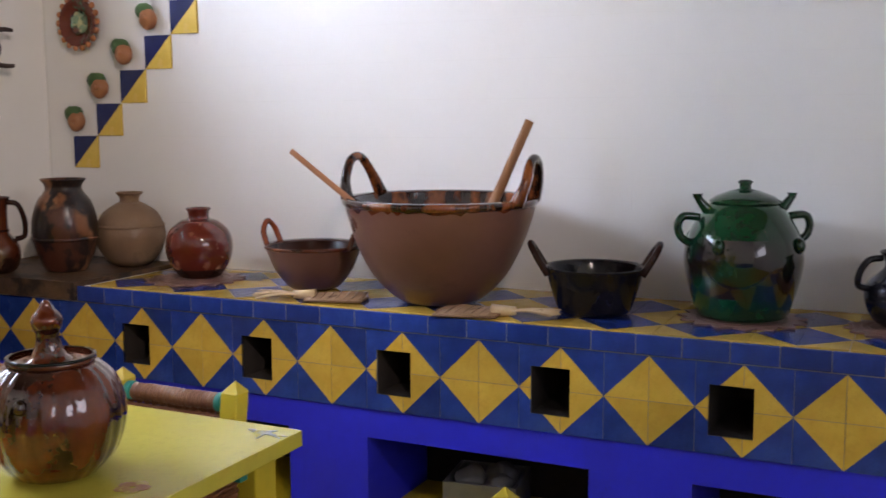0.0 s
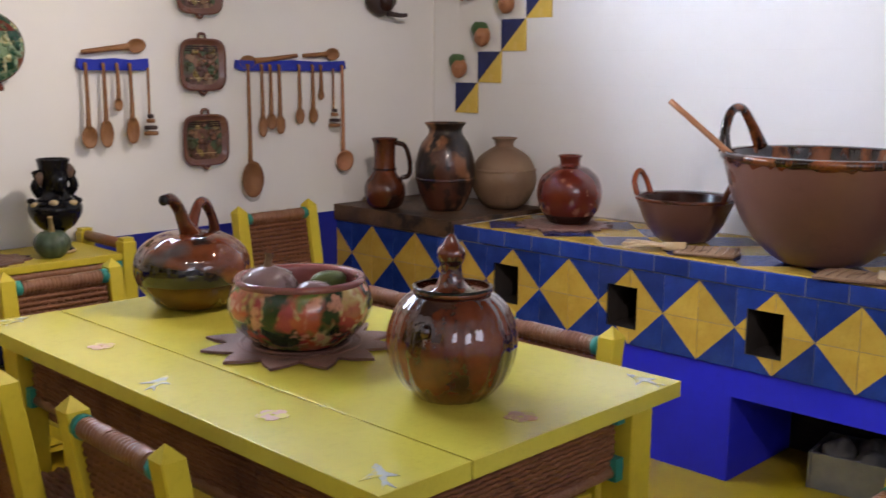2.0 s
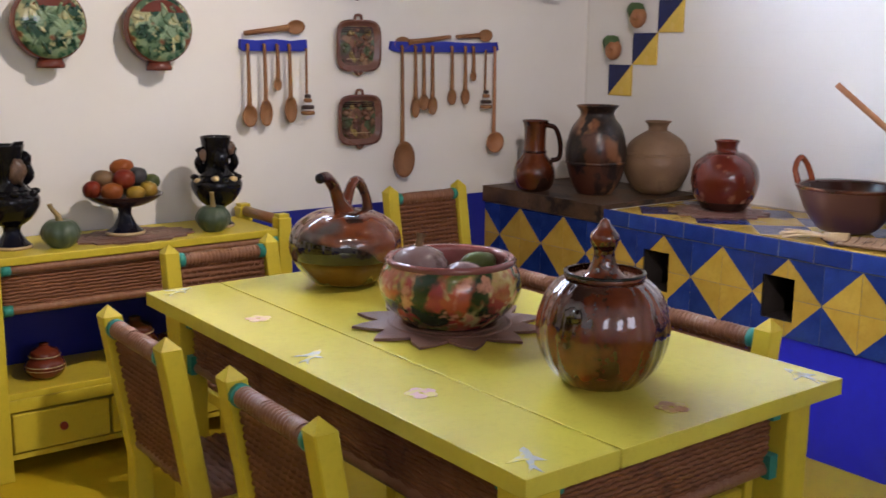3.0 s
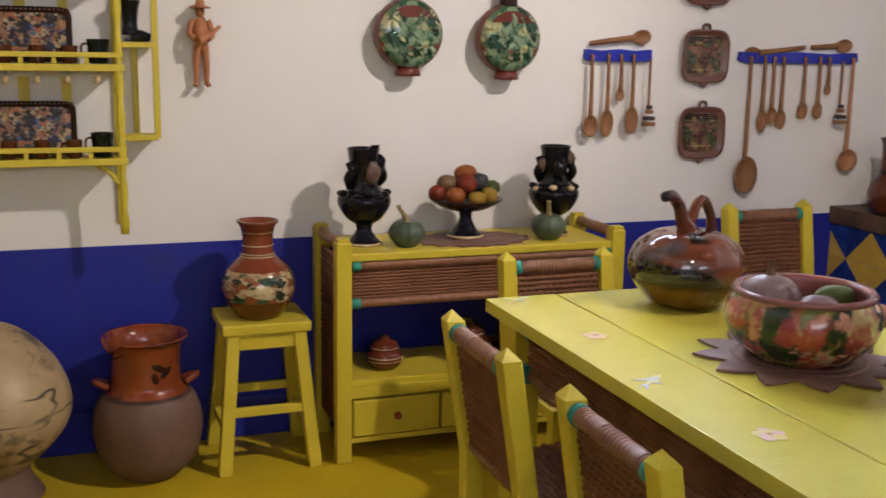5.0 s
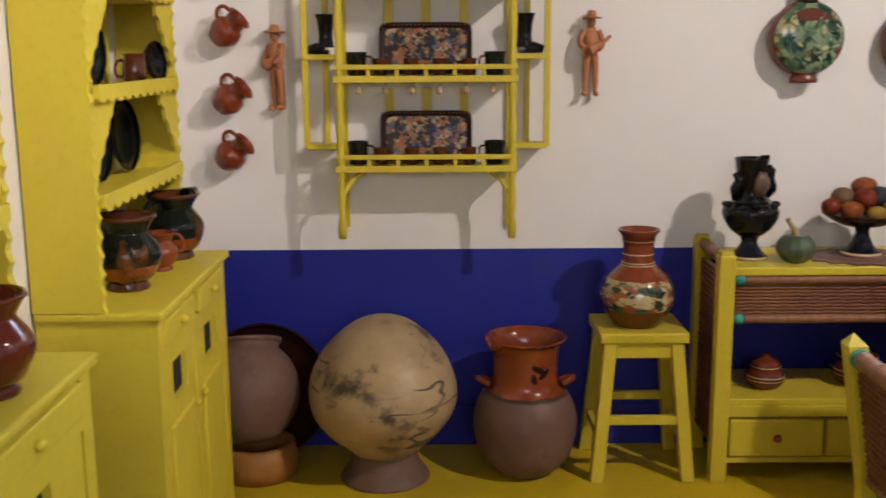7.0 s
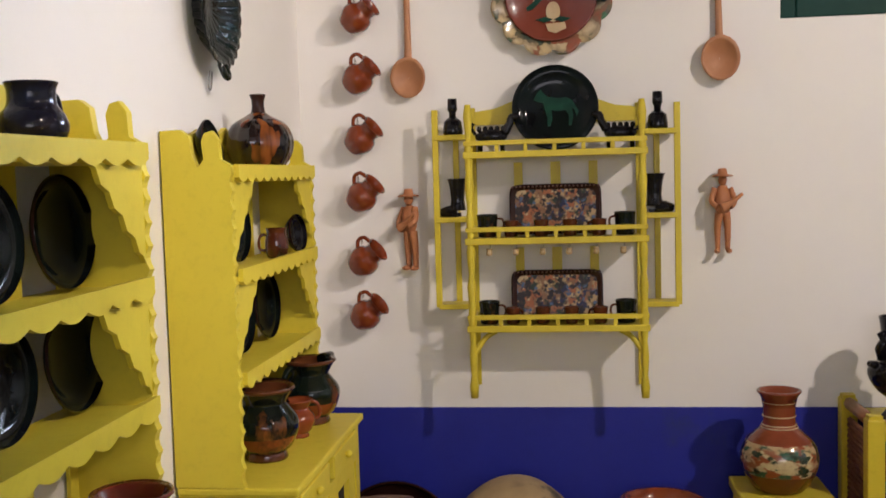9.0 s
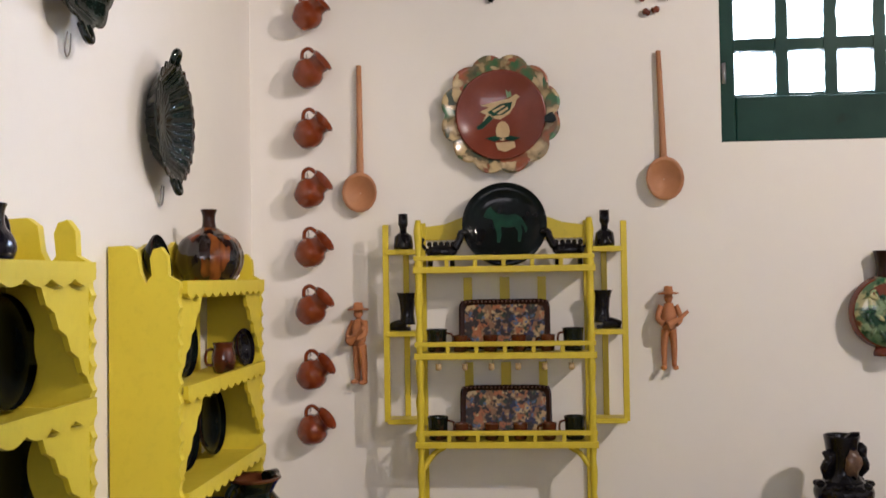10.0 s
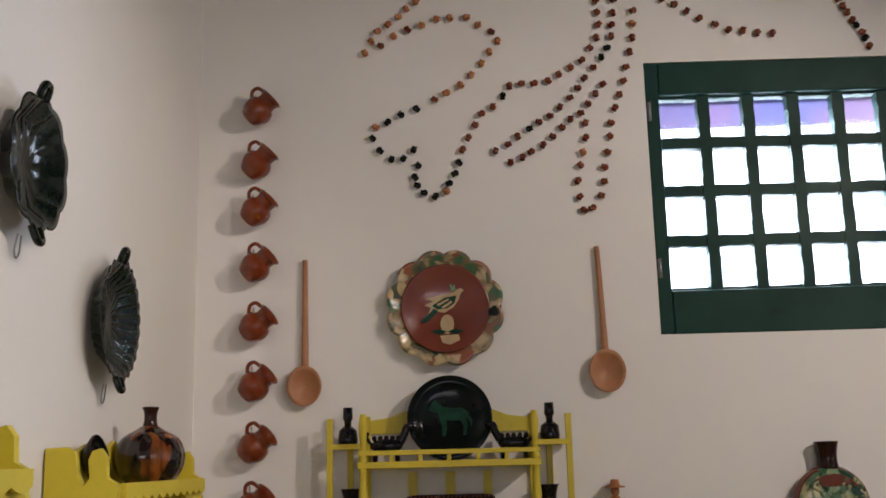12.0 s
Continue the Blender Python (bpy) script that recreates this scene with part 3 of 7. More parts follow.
for b in ((WEST - 0.3, WX0, 0, TOP), (WX1, EAST + 0.3, 0, TOP), (WX0, WX1, 0, WZ0), (WX0, WX1, WZ1, TOP)):
    box(bm, b[0], b[1], NORTH, NORTH + 0.17, b[2], b[3])
structure("wall_north", bm, PLASTER, "white plastered wall above a blue painted dado", "wall")
structure("wall_east", boxed(EAST, EAST + 0.2, SOUTH, NORTH, 0, TOP), GROUT, "wall behind the stove, covered in white tiles", "wall")
structure("wall_west", boxed(WEST - 0.3, WEST, SOUTH, NORTH, 0, TOP), PLASTER, "white plastered wall behind the yellow cupboards", "wall")
# South opening lets the added fill lamp in; this wall is never seen.
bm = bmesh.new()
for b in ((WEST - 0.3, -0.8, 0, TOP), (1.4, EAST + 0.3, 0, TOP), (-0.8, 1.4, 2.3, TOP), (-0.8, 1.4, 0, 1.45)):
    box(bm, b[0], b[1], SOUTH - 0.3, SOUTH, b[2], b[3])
structure("wall_south", bm, PLASTER, "plain white plastered wall, unseen, with an added wide high window opening", "wall")
bm = boxed(WEST, 2.99, NORTH - 0.005, NORTH - 0.0005, 0, DADO_TOP)
structure("dado", bm, DADO, "deep blue painted dado with an uneven upper edge", "dado")
structure("dado_west", boxed(WEST + 0.0005, WEST + 0.005, SOUTH, NORTH - 0.006, 0, DADO_TOP), DADO, "deep blue painted dado behind the cupboards", "dado")
structure("baseboard", boxed(WEST + 0.006, 2.98, NORTH - 0.019, NORTH - 0.0055, 0, 0.15, bevel=0.004), DADO, "blue painted low baseboard ledge", "baseboard")

# window in the north wall
win = thing("window_1", "dark green painted wooden window with small panes", "window", pose(WX0, NORTH, WZ0))
win["kind"] = "structure"
W, Hh = WX1 - WX0, WZ1 - WZ0
cols, rows_ = [0.068 + 0.1635 * k for k in range(12)], [0.170, 0.356, 0.537, 0.717]
pw, ph = 0.128, 0.146
for n_, b in (("frame_side", (0, 0.05, 0, Hh)), ("frame_side", (W - 0.05, W, 0, Hh)), ("frame_rail", (0.05, W - 0.05, 0, 0.155)), ("frame_rail", (0.05, W - 0.05, Hh - 0.125, Hh))):
    part(n_, boxed(b[0], b[1], 0.004, 0.09, b[2], b[3], bevel=0.006), GREEN_WOOD, win)
def ragged_bar(x0, x1, z0, z1, y0, y1, seed):
    """A hand-cut glazing bar with thick, uneven paint and putty along its edges."""
    along_z = z1 - z0 > x1 - x0
    n = int(max(x1 - x0, z1 - z0) / 0.012)
    wob = lambda i, side: 0.0036 * noise.noise(Vector((i * 0.47, side * 7.3, seed))) + 0.0016 * noise.noise(Vector((i * 1.9, side * 3.1, seed + 5)))
    if along_z:
        out = [(x1 + wob(i, 1), z0 + (z1 - z0) * i / n) for i in range(n + 1)] + [(x0 + wob(i, 2), z0 + (z1 - z0) * i / n) for i in range(n, -1, -1)]
    else:
        out = [(x0 + (x1 - x0) * i / n, z0 + wob(i, 1)) for i in range(n + 1)] + [(x0 + (x1 - x0) * i / n, z1 + wob(i, 2)) for i in range(n, -1, -1)]
    return turned(prism(out, y0, y1), UPRIGHT)


for k in range(11):
    x = (cols[k] + pw + cols[k + 1]) / 2
    part("muntin", ragged_bar(x - 0.021, x + 0.021, 0.155, Hh - 0.125, 0.022, 0.066, k * 2.7), GREEN_WOOD, win)
for k in range(3):
    z = (rows_[k] + ph + rows_[k + 1]) / 2
    part("muntin", ragged_bar(0.05, W - 0.05, z - 0.021, z + 0.021, 0.026, 0.070, 31 + k * 2.7), GREEN_WOOD, win)
for k, (z0_, z1_) in enumerate(((0.150, 0.168), (Hh - 0.134, Hh - 0.120))):
    part("putty_edge", ragged_bar(0.05, W - 0.05, z0_, z1_, 0.030, 0.068, 50 + k * 2.7), GREEN_WOOD, win)
for x in cols:
    for z in rows_:
        g = part("pane", boxed(x - 0.014, x + pw + 0.014, 0.046, 0.050, z - 0.014, z + ph + 0.014), GLASS, win)
        g.visible_shadow = False
for z in (0.2, 0.78):
    part("hinge", tube([(0.012, 0.0, z), (0.012, 0.0, z + 0.07)], 0.007, 8), TIN, win)
structure("outside_awning", boxed(-0.2, 3.4, 3.935, 3.939, 2.828, 2.922), CLOTH, "mauve cloth awning hanging outside the window", "awning")
structure("outside_awning", boxed(-0.2, 3.4, 3.935, 3.939, 2.922, 3.5), CLOTH_GREY, "grey upper band of the cloth awning", "awning")

# white tiles of the east wall, with the blue and yellow stair of tiles
TS = 0.1445
bm = bmesh.new()
stair = {(3.569 - TS * k - TS / 2, 1.299 + TS * k - TS / 2) for k in range(12)}
y = 3.569 + TS
while y > -0.5:
    z = 1.299 - 4 * TS
    y1, y0 = min(y, NORTH - 0.002), max(y - TS, -0.54)
    while z < TOP - 0.2:
        if not any(abs(y - TS / 2 - a) < 0.03 and abs(z + TS / 2 - b) < 0.03 for a, b in stair):
            d = 0.0016
            box(bm, EAST - d, EAST - 0.0005, y0 + 0.00006, y1 - 0.00006, z + 0.0004, z + TS - 0.0004)
        z += TS
    y -= TS
tiles = structure("wall_tiles", bm, WALL_TILE, "white glazed square wall tiles with fine joints", "tiles")
tagged(tiles, kind="stuff")


def half_tile(s, d, flip, m0, m1, name):
    """A square tile of side s split along a diagonal into two glazes."""
    g, e = s / 2 - 0.0012, 0.0
    a = [(-g, -g), (g, -g), (g, g), (-g, g)]
    t0, t1 = ((0, 1, 2), (0, 2, 3)) if not flip else ((0, 1, 3), (1, 2, 3))
    bm = prism([a[i] for i in t0], 0, d, mi=0)
    prism([a[i] for i in t1], 0, d, bm, mi=1)
    return finish(bm, name, [m0, m1])


stair_mesh = half_tile(TS, 0.009, False, WALL_YELLOW, WALL_NAVY, "tile")
east_face = Matrix(((0, 0, -1, 0), (-1, 0, 0, 0), (0, 1, 0, 0), (0, 0, 0, 1)))  # local x -> -y, y -> z, z -> -x
stair_thing = thing("stair_tile_border", "stepped border of navy and yellow half-and-half tiles", "tile border", pose(EAST, 3.569, 1.299))
stair_thing["kind"] = "structure"
for k in range(12):
    o = new("tile", stair_mesh)
    o.parent = stair_thing
    o.matrix_basis = Matrix.Translation((0, -TS * k - TS / 2, TS * k - TS / 2)) @ east_face

# ---- the tiled stove along the east wall ----
SX, SZ, T = 2.985, 0.738, 0.1372
S0, S1 = -0.5, NORTH - 0.006
V0 = 1.9735                      # a corner where four diamonds' points meet
Z0 = 0.402                       # foot of the tiled front
stove = thing("masonry_stove", "long masonry stove with blue and yellow tiles, bright blue base", "stove", pose(SX, V0, 0))
opens = [(1.703 + 1.0975 * k - 0.781, 1.703 + 1.0975 * k) for k in (-1, 0, 1)]
holes = [(1.532 + 0.5488 * k, 1.660 + 0.5488 * k) for k in range(-3, 3)]
HZ0, HZ1 = 0.456, 0.608


def cut_walls(bm, cuts, z0, z1, x0, x1, lo, hi):
    """Wall pieces between openings along y."""
    at = lo
    for a, b in sorted(cuts):
        a, b = max(a, lo), min(b, hi)
        if b <= lo or a >= hi:
            continue
        box(bm, x0, x1, at, a, z0, z1)
        at = b
    box(bm, x0, x1, at, hi, z0, z1)


at_ = S0
for a, b in sorted(opens) + [(S1, S1)]:
    part("pier", turned(boxed(SX, SX + 0.14, at_, a, 0, 0.298), pose(-SX, -V0, 0)), BLUE_WALL, stove) if a > at_ else None
    at_ = b
part("base", turned(boxed(SX, SX + 0.14, S0, S1, 0.298, Z0), pose(-SX, -V0, 0)), BLUE_WALL, stove, "bright blue painted front above open wood stores")
bm = bmesh.new()
box(bm, SX, SX + 0.14, S0, S1, Z0, HZ0)
cut_walls(bm, holes, HZ0, HZ1, SX, SX + 0.14, S0, S1)
box(bm, SX, SX + 0.14, S0, S1, HZ1, SZ - 0.03)
part("tile_backing", turned(bm, pose(-SX, -V0, 0)), SOOT, stove, "dark brick behind the tiles")
bm = bmesh.new()
box(bm, SX - 0.0070, SX - 0.0004, S0, S1, Z0, HZ0)
cut_walls(bm, holes, HZ0, HZ1, SX - 0.0070, SX - 0.0004, S0, S1)
box(bm, SX - 0.0070, SX - 0.0004, S0, S1, HZ1, SZ - 0.03)
box(bm, SX - 0.0118, SX - 0.0070, S0, 2.974, Z0 + 2 * T + 0.001, SZ - 0.004)
part("joint_mortar", turned(bm, pose(-SX, -V0, 0)), JOINT, stove, "pale mortar in the joints between the tiles")
for a, b in opens:
    for q in ((b, b + 0.02), (a - 0.02, a)):
        part("store_partition", turned(boxed(SX + 0.14, EAST - 0.01, q[0], q[1], 0, 0.30), pose(-SX, -V0, 0)), BLUE_WALL, stove)
bm = bmesh.new()
box(bm, SX + 0.14, EAST - 0.01, S0, S1, 0.30, 0.45)
box(bm, EAST - 0.16, EAST - 0.01, S0, S1, 0.0, 0.30)
box(bm, EAST - 0.16, EAST - 0.01, S0, S1, 0.45, SZ - 0.03)
for a, b in holes:
    box(bm, SX + 0.14, EAST - 0.16, b, b + 0.02, 0.45, SZ - 0.03)
    box(bm, SX + 0.14, EAST - 0.16, a - 0.02, a, 0.45, SZ - 0.03)
part("firebox", turned(bm, pose(-SX, -V0, 0)), SOOT, stove, "sooty dark fire chambers")
part("top_slab", turned(boxed(SX + 0.002, EAST - 0.01, S0, S1, SZ - 0.0295, SZ - 0.008), pose(-SX, -V0, 0)), GROUT, stove)

front_face = east_face


def clip_poly(poly, axis, val, keep_less):
    out = []
    for i, p in enumerate(poly):
        q = poly[(i + 1) % len(poly)]
        a, b = (p[axis] <= val) == keep_less, (q[axis] <= val) == keep_less
        if a:
            out.append(p)
        if a != b:
            t = (val - p[axis]) / (q[axis] - p[axis])
            out.append((p[0] + (q[0] - p[0]) * t, p[1] + (q[1] - p[1]) * t))
    return out


def minus_rect(poly, u0, u1, v0, v1):
    out = [clip_poly(poly, 0, u0, True), clip_poly(poly, 0, u1, False)]
    mid = clip_poly(clip_poly(poly, 0, u0, False), 0, u1, True)
    out += [clip_poly(mid, 1, v0, True), clip_poly(mid, 1, v1, False)] if len(mid) > 2 else []
    return [p for p in out if len(p) > 2]


TB, TY = TILE_BLUE, TILE_YELLOW
g = T / 2 - 0.0009
SQ = [(-g, -g), (g, -g), (g, g), (-g, g)]
# yellow triangle of each quarter of a diamond: upper left, upper right, lower left, lower right
YTRI = {(0, 1): (0, 1, 2), (1, 1): (3, 0, 1), (0, 0): (1, 2, 3), (1, 0): (2, 3, 0)}
BTRI = {(0, 1): (0, 2, 3), (1, 1): (1, 2, 3), (0, 0): (0, 1, 3), (1, 0): (0, 1, 2)}
front_mesh = {}
for key in YTRI:
    b_ = prism([SQ[i] for i in YTRI[key]], 0, 0.008, mi=0)
    prism([SQ[i] for i in BTRI[key]], 0, 0.008, b_, mi=1)
    front_mesh[key] = finish(b_, "tile", [TY, TB])


def stove_tile(me, m):
    o = new("tile", me)
    o.parent = stove
    o.matrix_basis = m
    return o


# ---- pots on the stove ----
def place(x, y, z, rz=0.0):
    return pose(x, y, z, 0, 0, rz)


def loop_handle(a, b, out, r=0.011, seg=8, flat=1.0):
    """A bowed handle from a to b, bulging by the vector out."""
    a, b, o = Vector(a), Vector(b), Vector(out)
    return tube([a, a + o * 0.75 + (b - a) * 0.08, a + o + (b - a) * 0.5, b + o * 0.75 - (b - a) * 0.08, b], r, seg, flat=flat)


jug = thing("clay_pitcher", "tall dark brown glazed clay pitcher on the stove's stone end", "pitcher", place(3.03, 3.456, SZ + 0.014, -38))
part("body", vessel([(0.052, 0), (0.078, 0.018), (0.092, 0.070), (0.086, 0.112), (0.060, 0.150), (0.049, 0.172), (0.047, 0.225), (0.050, 0.282), (0.060, 0.308)], 0.006), CLAY_BROWN, jug)
part("neck_ring", lathe([(0.050, 0.168), (0.054, 0.173), (0.050, 0.178)]), CLAY_DARK, jug)
part("handle", loop_handle((0.048, 0, 0.288), (0.072, 0, 0.135), (0.050, 0, 0.0), 0.011), CLAY_DARK, jug)

vase = thing("clay_jar", "tall burnt clay jar with black patches and a flared rim", "jar", place(3.20, 3.25, SZ + 0.014))
part("body", vessel([(0.075, 0), (0.10, 0.04), (0.125, 0.12), (0.130, 0.20), (0.112, 0.28), (0.080, 0.325), (0.074, 0.35), (0.092, 0.378)], 0.008, wob=0.03, seed=3), CLAY_BURNT, vase)
part("neck_ring", lathe([(0.128, 0.128), (0.133, 0.133), (0.133, 0.139), (0.128, 0.144)]), CLAY_BURNT, vase)

grey = thing("clay_jar", "round smoked grey clay jar with a short neck", "jar", place(3.42, 3.10, SZ + 0.014))
part("body", vessel([(0.06, 0), (0.105, 0.03), (0.142, 0.10), (0.145, 0.155), (0.115, 0.225), (0.060, 0.265), (0.042, 0.275), (0.043, 0.295), (0.058, 0.312)], 0.008, wob=0.03, seed=7), CLAY_GREY, grey)
part("neck_ring", lathe([(0.139, 0.165), (0.145, 0.170), (0.144, 0.176), (0.138, 0.180)]), CLAY_GREY, grey)

red = thing("clay_jar", "round glossy red-brown jar with pale slip flowers", "jar", place(3.30, 2.64, SZ + 0.012))
part("body", vessel([(0.075, 0), (0.085, 0.012), (0.118, 0.055), (0.132, 0.12), (0.118, 0.18), (0.075, 0.222), (0.043, 0.233), (0.042, 0.255), (0.050, 0.272)], 0.007), JAR_SLIP, red)
part("foot_band", lathe([(0.083, 0.004), (0.102, 0.030), (0.106, 0.036), (0.104, 0.040)]), CLAY_DARK, red)

bowl = thing("cooking_bowl", "plain brown clay cooking bowl with two loop handles", "bowl", place(3.28, 2.09, SZ + 0.006, -90))
part("body", vessel([(0.075, 0), (0.100, 0.012), (0.145, 0.07), (0.172, 0.135), (0.180, 0.155)], 0.010), CLAY_PLAIN, bowl)
part("lining", lathe([(0.169, 0.156), (0.155, 0.12), (0.125, 0.06), (0.085, 0.016), (0.0, 0.014)]), CLAY_DARK, bowl, "dark glazed inside")
part("rim", lathe([(0.176, 0.150), (0.186, 0.156), (0.182, 0.166), (0.170, 0.162)]), CLAY_BROWN, bowl, "dark glazed rim")
for s in (-1, 1):
    part("handle", tube([(s * 0.178, -0.045, 0.155), (s * 0.198, -0.04, 0.21), (s * 0.204, 0, 0.245), (s * 0.198, 0.04, 0.21), (s * 0.178, 0.045, 0.155)], 0.011), CLAY_ORANGE if s < 0 else CLAY_BROWN, bowl)

caul = thing("cauldron", "huge brown clay cauldron with dark drips below its rim", "cauldron", place(3.215, 1.535, SZ + 0.004, -92))
part("body", vessel([(0.10, 0), (0.15, 0.018), (0.225, 0.09), (0.285, 0.20), (0.318, 0.30), (0.328, 0.345)], 0.014, seg=56, wob=0.01), CLAY_PLAIN, caul)
part("rim", lathe([(0.324, 0.335), (0.337, 0.343), (0.338, 0.358), (0.325, 0.366), (0.312, 0.358), (0.312, 0.345)], seg=56), CAULDRON_IN, caul, "dark glossy glazed rim")
part("glaze_lining", lathe([(0.311, 0.356), (0.300, 0.29), (0.268, 0.20), (0.20, 0.09), (0.0, 0.045)], seg=56), CAULDRON_IN, caul, "streaky glazed inside")
bm = bmesh.new()
ring = []
for i in range(120):
    a = 2 * math.pi * i / 120
    drop = 0.010 + 0.020 * abs(noise.noise(Vector((math.cos(a) * 5, math.sin(a) * 5, 2)))) + 0.035 * max(0, noise.noise(Vector((math.cos(a) * 12, math.sin(a) * 12, 5))))
    col_ = []
    for q in (0.0, 0.5, 1.0):
        z_ = 0.349 - drop * q
        r_ = 0.3305 - (0.345 - z_) * 0.20 - 0.0006 * q
        col_.append(bm.verts.new((r_ * math.cos(a), r_ * math.sin(a), z_)))
    ring.append(col_)
for p_, q_ in zip(ring, ring[1:] + ring[:1]):
    for k in (0, 1):
        f = bm.faces.new((p_[k], q_[k], q_[k + 1], p_[k + 1]))
        f.smooth = True
part("glaze_drips", bm, CLAY_BROWN, caul, "uneven band of dark glaze drips")
for s in (-1, 1):
    h_ = s * (1.05 if s > 0 else 1.0)
    part("handle", tube([(s * 0.322, -0.085, 0.352), (h_ * 0.332, -0.078, 0.42), (h_ * 0.334, -0.038, 0.487), (h_ * 0.330, 0.02, 0.495), (h_ * 0.318, 0.07, 0.44), (s * 0.300, 0.11, 0.36)], [0.024, 0.017, 0.016, 0.016, 0.018, 0.026], 10), CAULDRON_IN, caul, "handle streaked orange and black")


def stick(name, a, b, r0, r1, mat, label):
    a, b = Vector(a), Vector(b)
    bm = tube([(0, 0, 0), tuple((b - a) * 0.5), tuple(b - a)], [r0, r0 * 1.05, r1], 10)
    return solid(name, bm, mat, label, "spoon", Matrix.Translation(a))


stick("wooden_paddle", (3.02, 2.01, 1.264), (3.195, 1.62, 0.905), 0.010, 0.013, WOOD_PALE, "long thin wooden spoon standing in the cauldron")
stick("wooden_paddle", (3.39, 1.275, 1.362), (3.262, 1.42, 0.95), 0.016, 0.020, WOOD, "thick wooden paddle standing in the cauldron")

cas = thing("cooking_pot", "low black glazed clay pot with two raised handles", "pot", place(3.24, 0.99, SZ + 0.006, -72))
part("body", vessel([(0.105, 0), (0.118, 0.008), (0.140, 0.07), (0.160, 0.135), (0.166, 0.148)], 0.010), BLACK_GLAZE, cas)
part("lining", lathe([(0.158, 0.142), (0.132, 0.07), (0.11, 0.02), (0.0, 0.02)]), CLAY_DARK, cas)
for s in (-1, 1):
    part("handle", tube([(s * 0.150, -0.05, 0.125), (s * 0.190, -0.04, 0.19), (s * 0.208, 0.0, 0.222), (s * 0.190, 0.04, 0.19), (s * 0.150, 0.05, 0.125)], 0.012), CLAY_DARK, cas)

grn = thing("lidded_jar", "big green glazed lidded jar with a dark patterned band", "jar", place(3.33, 0.535, SZ + 0.012, -60))
pr = smooth_profile([(0.125, 0), (0.140, 0.01), (0.158, 0.06), (0.178, 0.14), (0.182, 0.20), (0.165, 0.27), (0.125, 0.335), (0.098, 0.362)], 5)
lo = [p for p in pr if p[1] <= 0.085]
mid = [p for p in pr if 0.068 <= p[1] <= 0.262]
hi = [p for p in pr if p[1] >= 0.245]
part("lower_body", lathe([(0, 0)] + lo), GREEN_GLAZE, grn)
part("painted_band", lathe(mid), GREEN_BAND, grn, "dark brown band with green and blue leaves")
part("shoulder", lathe(hi + [(0.09, 0.36), (0.085, 0.33)]), GREEN_GLAZE, grn)
part("lid", lathe([(0.0, 0.355), (0.108, 0.358), (0.108, 0.366), (0.088, 0.380), (0.045, 0.396), (0.018, 0.402), (0.018, 0.415), (0.024, 0.424), (0.014, 0.43), (0.0, 0.43)]), GREEN_GLAZE, grn, "green glazed lid with a small knob")
for s in (-1, 1):
    part("handle", tube([(s * 0.145, 0, 0.315), (s * 0.195, 0, 0.318), (s * 0.212, 0, 0.29), (s * 0.203, 0, 0.255), (s * 0.175, 0, 0.235)], 0.013), GREEN_GLAZE, grn)
    part("spout", tube([(s * 0.118, 0, 0.335), (s * 0.148, 0, 0.372), (s * 0.152, 0, 0.388)], [0.018, 0.012, 0.017], 8), GREEN_GLAZE, grn)
for k in range(4):
    a = k * math.pi / 2 + math.pi / 4
    part("lug", ball((0.178 * math.cos(a), 0.178 * math.sin(a), 0.235), (0.02, 0.02, 0.026), seg=10, rings=6), GREEN_GLAZE, grn)

olla = thing("cooking_pot", "round black glazed clay pot with a short neck", "pot", place(3.33, 0.06, SZ + 0.012, -64))
part("body", vessel([(0.06, 0), (0.095, 0.025), (0.118, 0.08), (0.112, 0.13), (0.070, 0.172), (0.064, 0.195), (0.080, 0.225)], 0.008), BLACK_GLAZE, olla)
part("handle", loop_handle((-0.078, 0, 0.21), (-0.11, 0, 0.12), (-0.05, 0, 0), 0.010), BLACK_GLAZE, olla)


def star_mat(name, r, points, depth, label, m, mat=MAT_LEATHER, z=0.006):
    out = []
    for i in range(points * 4):
        a = 2 * math.pi * i / (points * 4)
        q = r * (1 - depth * (0.5 - 0.5 * math.cos(a * points)))
        out.append((q * math.cos(a), q * math.sin(a)))
    t = thing(name, label, "mat", m)
    part("edge", prism(out, 0, z), mat, t)
    for k in range(1, 6):
        rr = r * (1 - depth) * k / 6
        part("braid", lathe([(rr - 0.006, z), (rr - 0.003, z + 0.0025), (rr + 0.003, z + 0.0025), (rr + 0.006, z)], seg=32), mat, t)
    return t


star_mat("leather_mat", 0.20, 15, 0.17, "brown scalloped woven mat under the red jar", place(3.27, 2.64, SZ + 0.002))
star_mat("leather_mat", 0.20, 15, 0.17, "brown scalloped woven mat under the green jar", place(3.32, 0.53, SZ + 0.002))
star_mat("leather_mat", 0.17, 15, 0.17, "brown scalloped woven mat under the black pot", place(3.32, 0.06, SZ + 0.002))


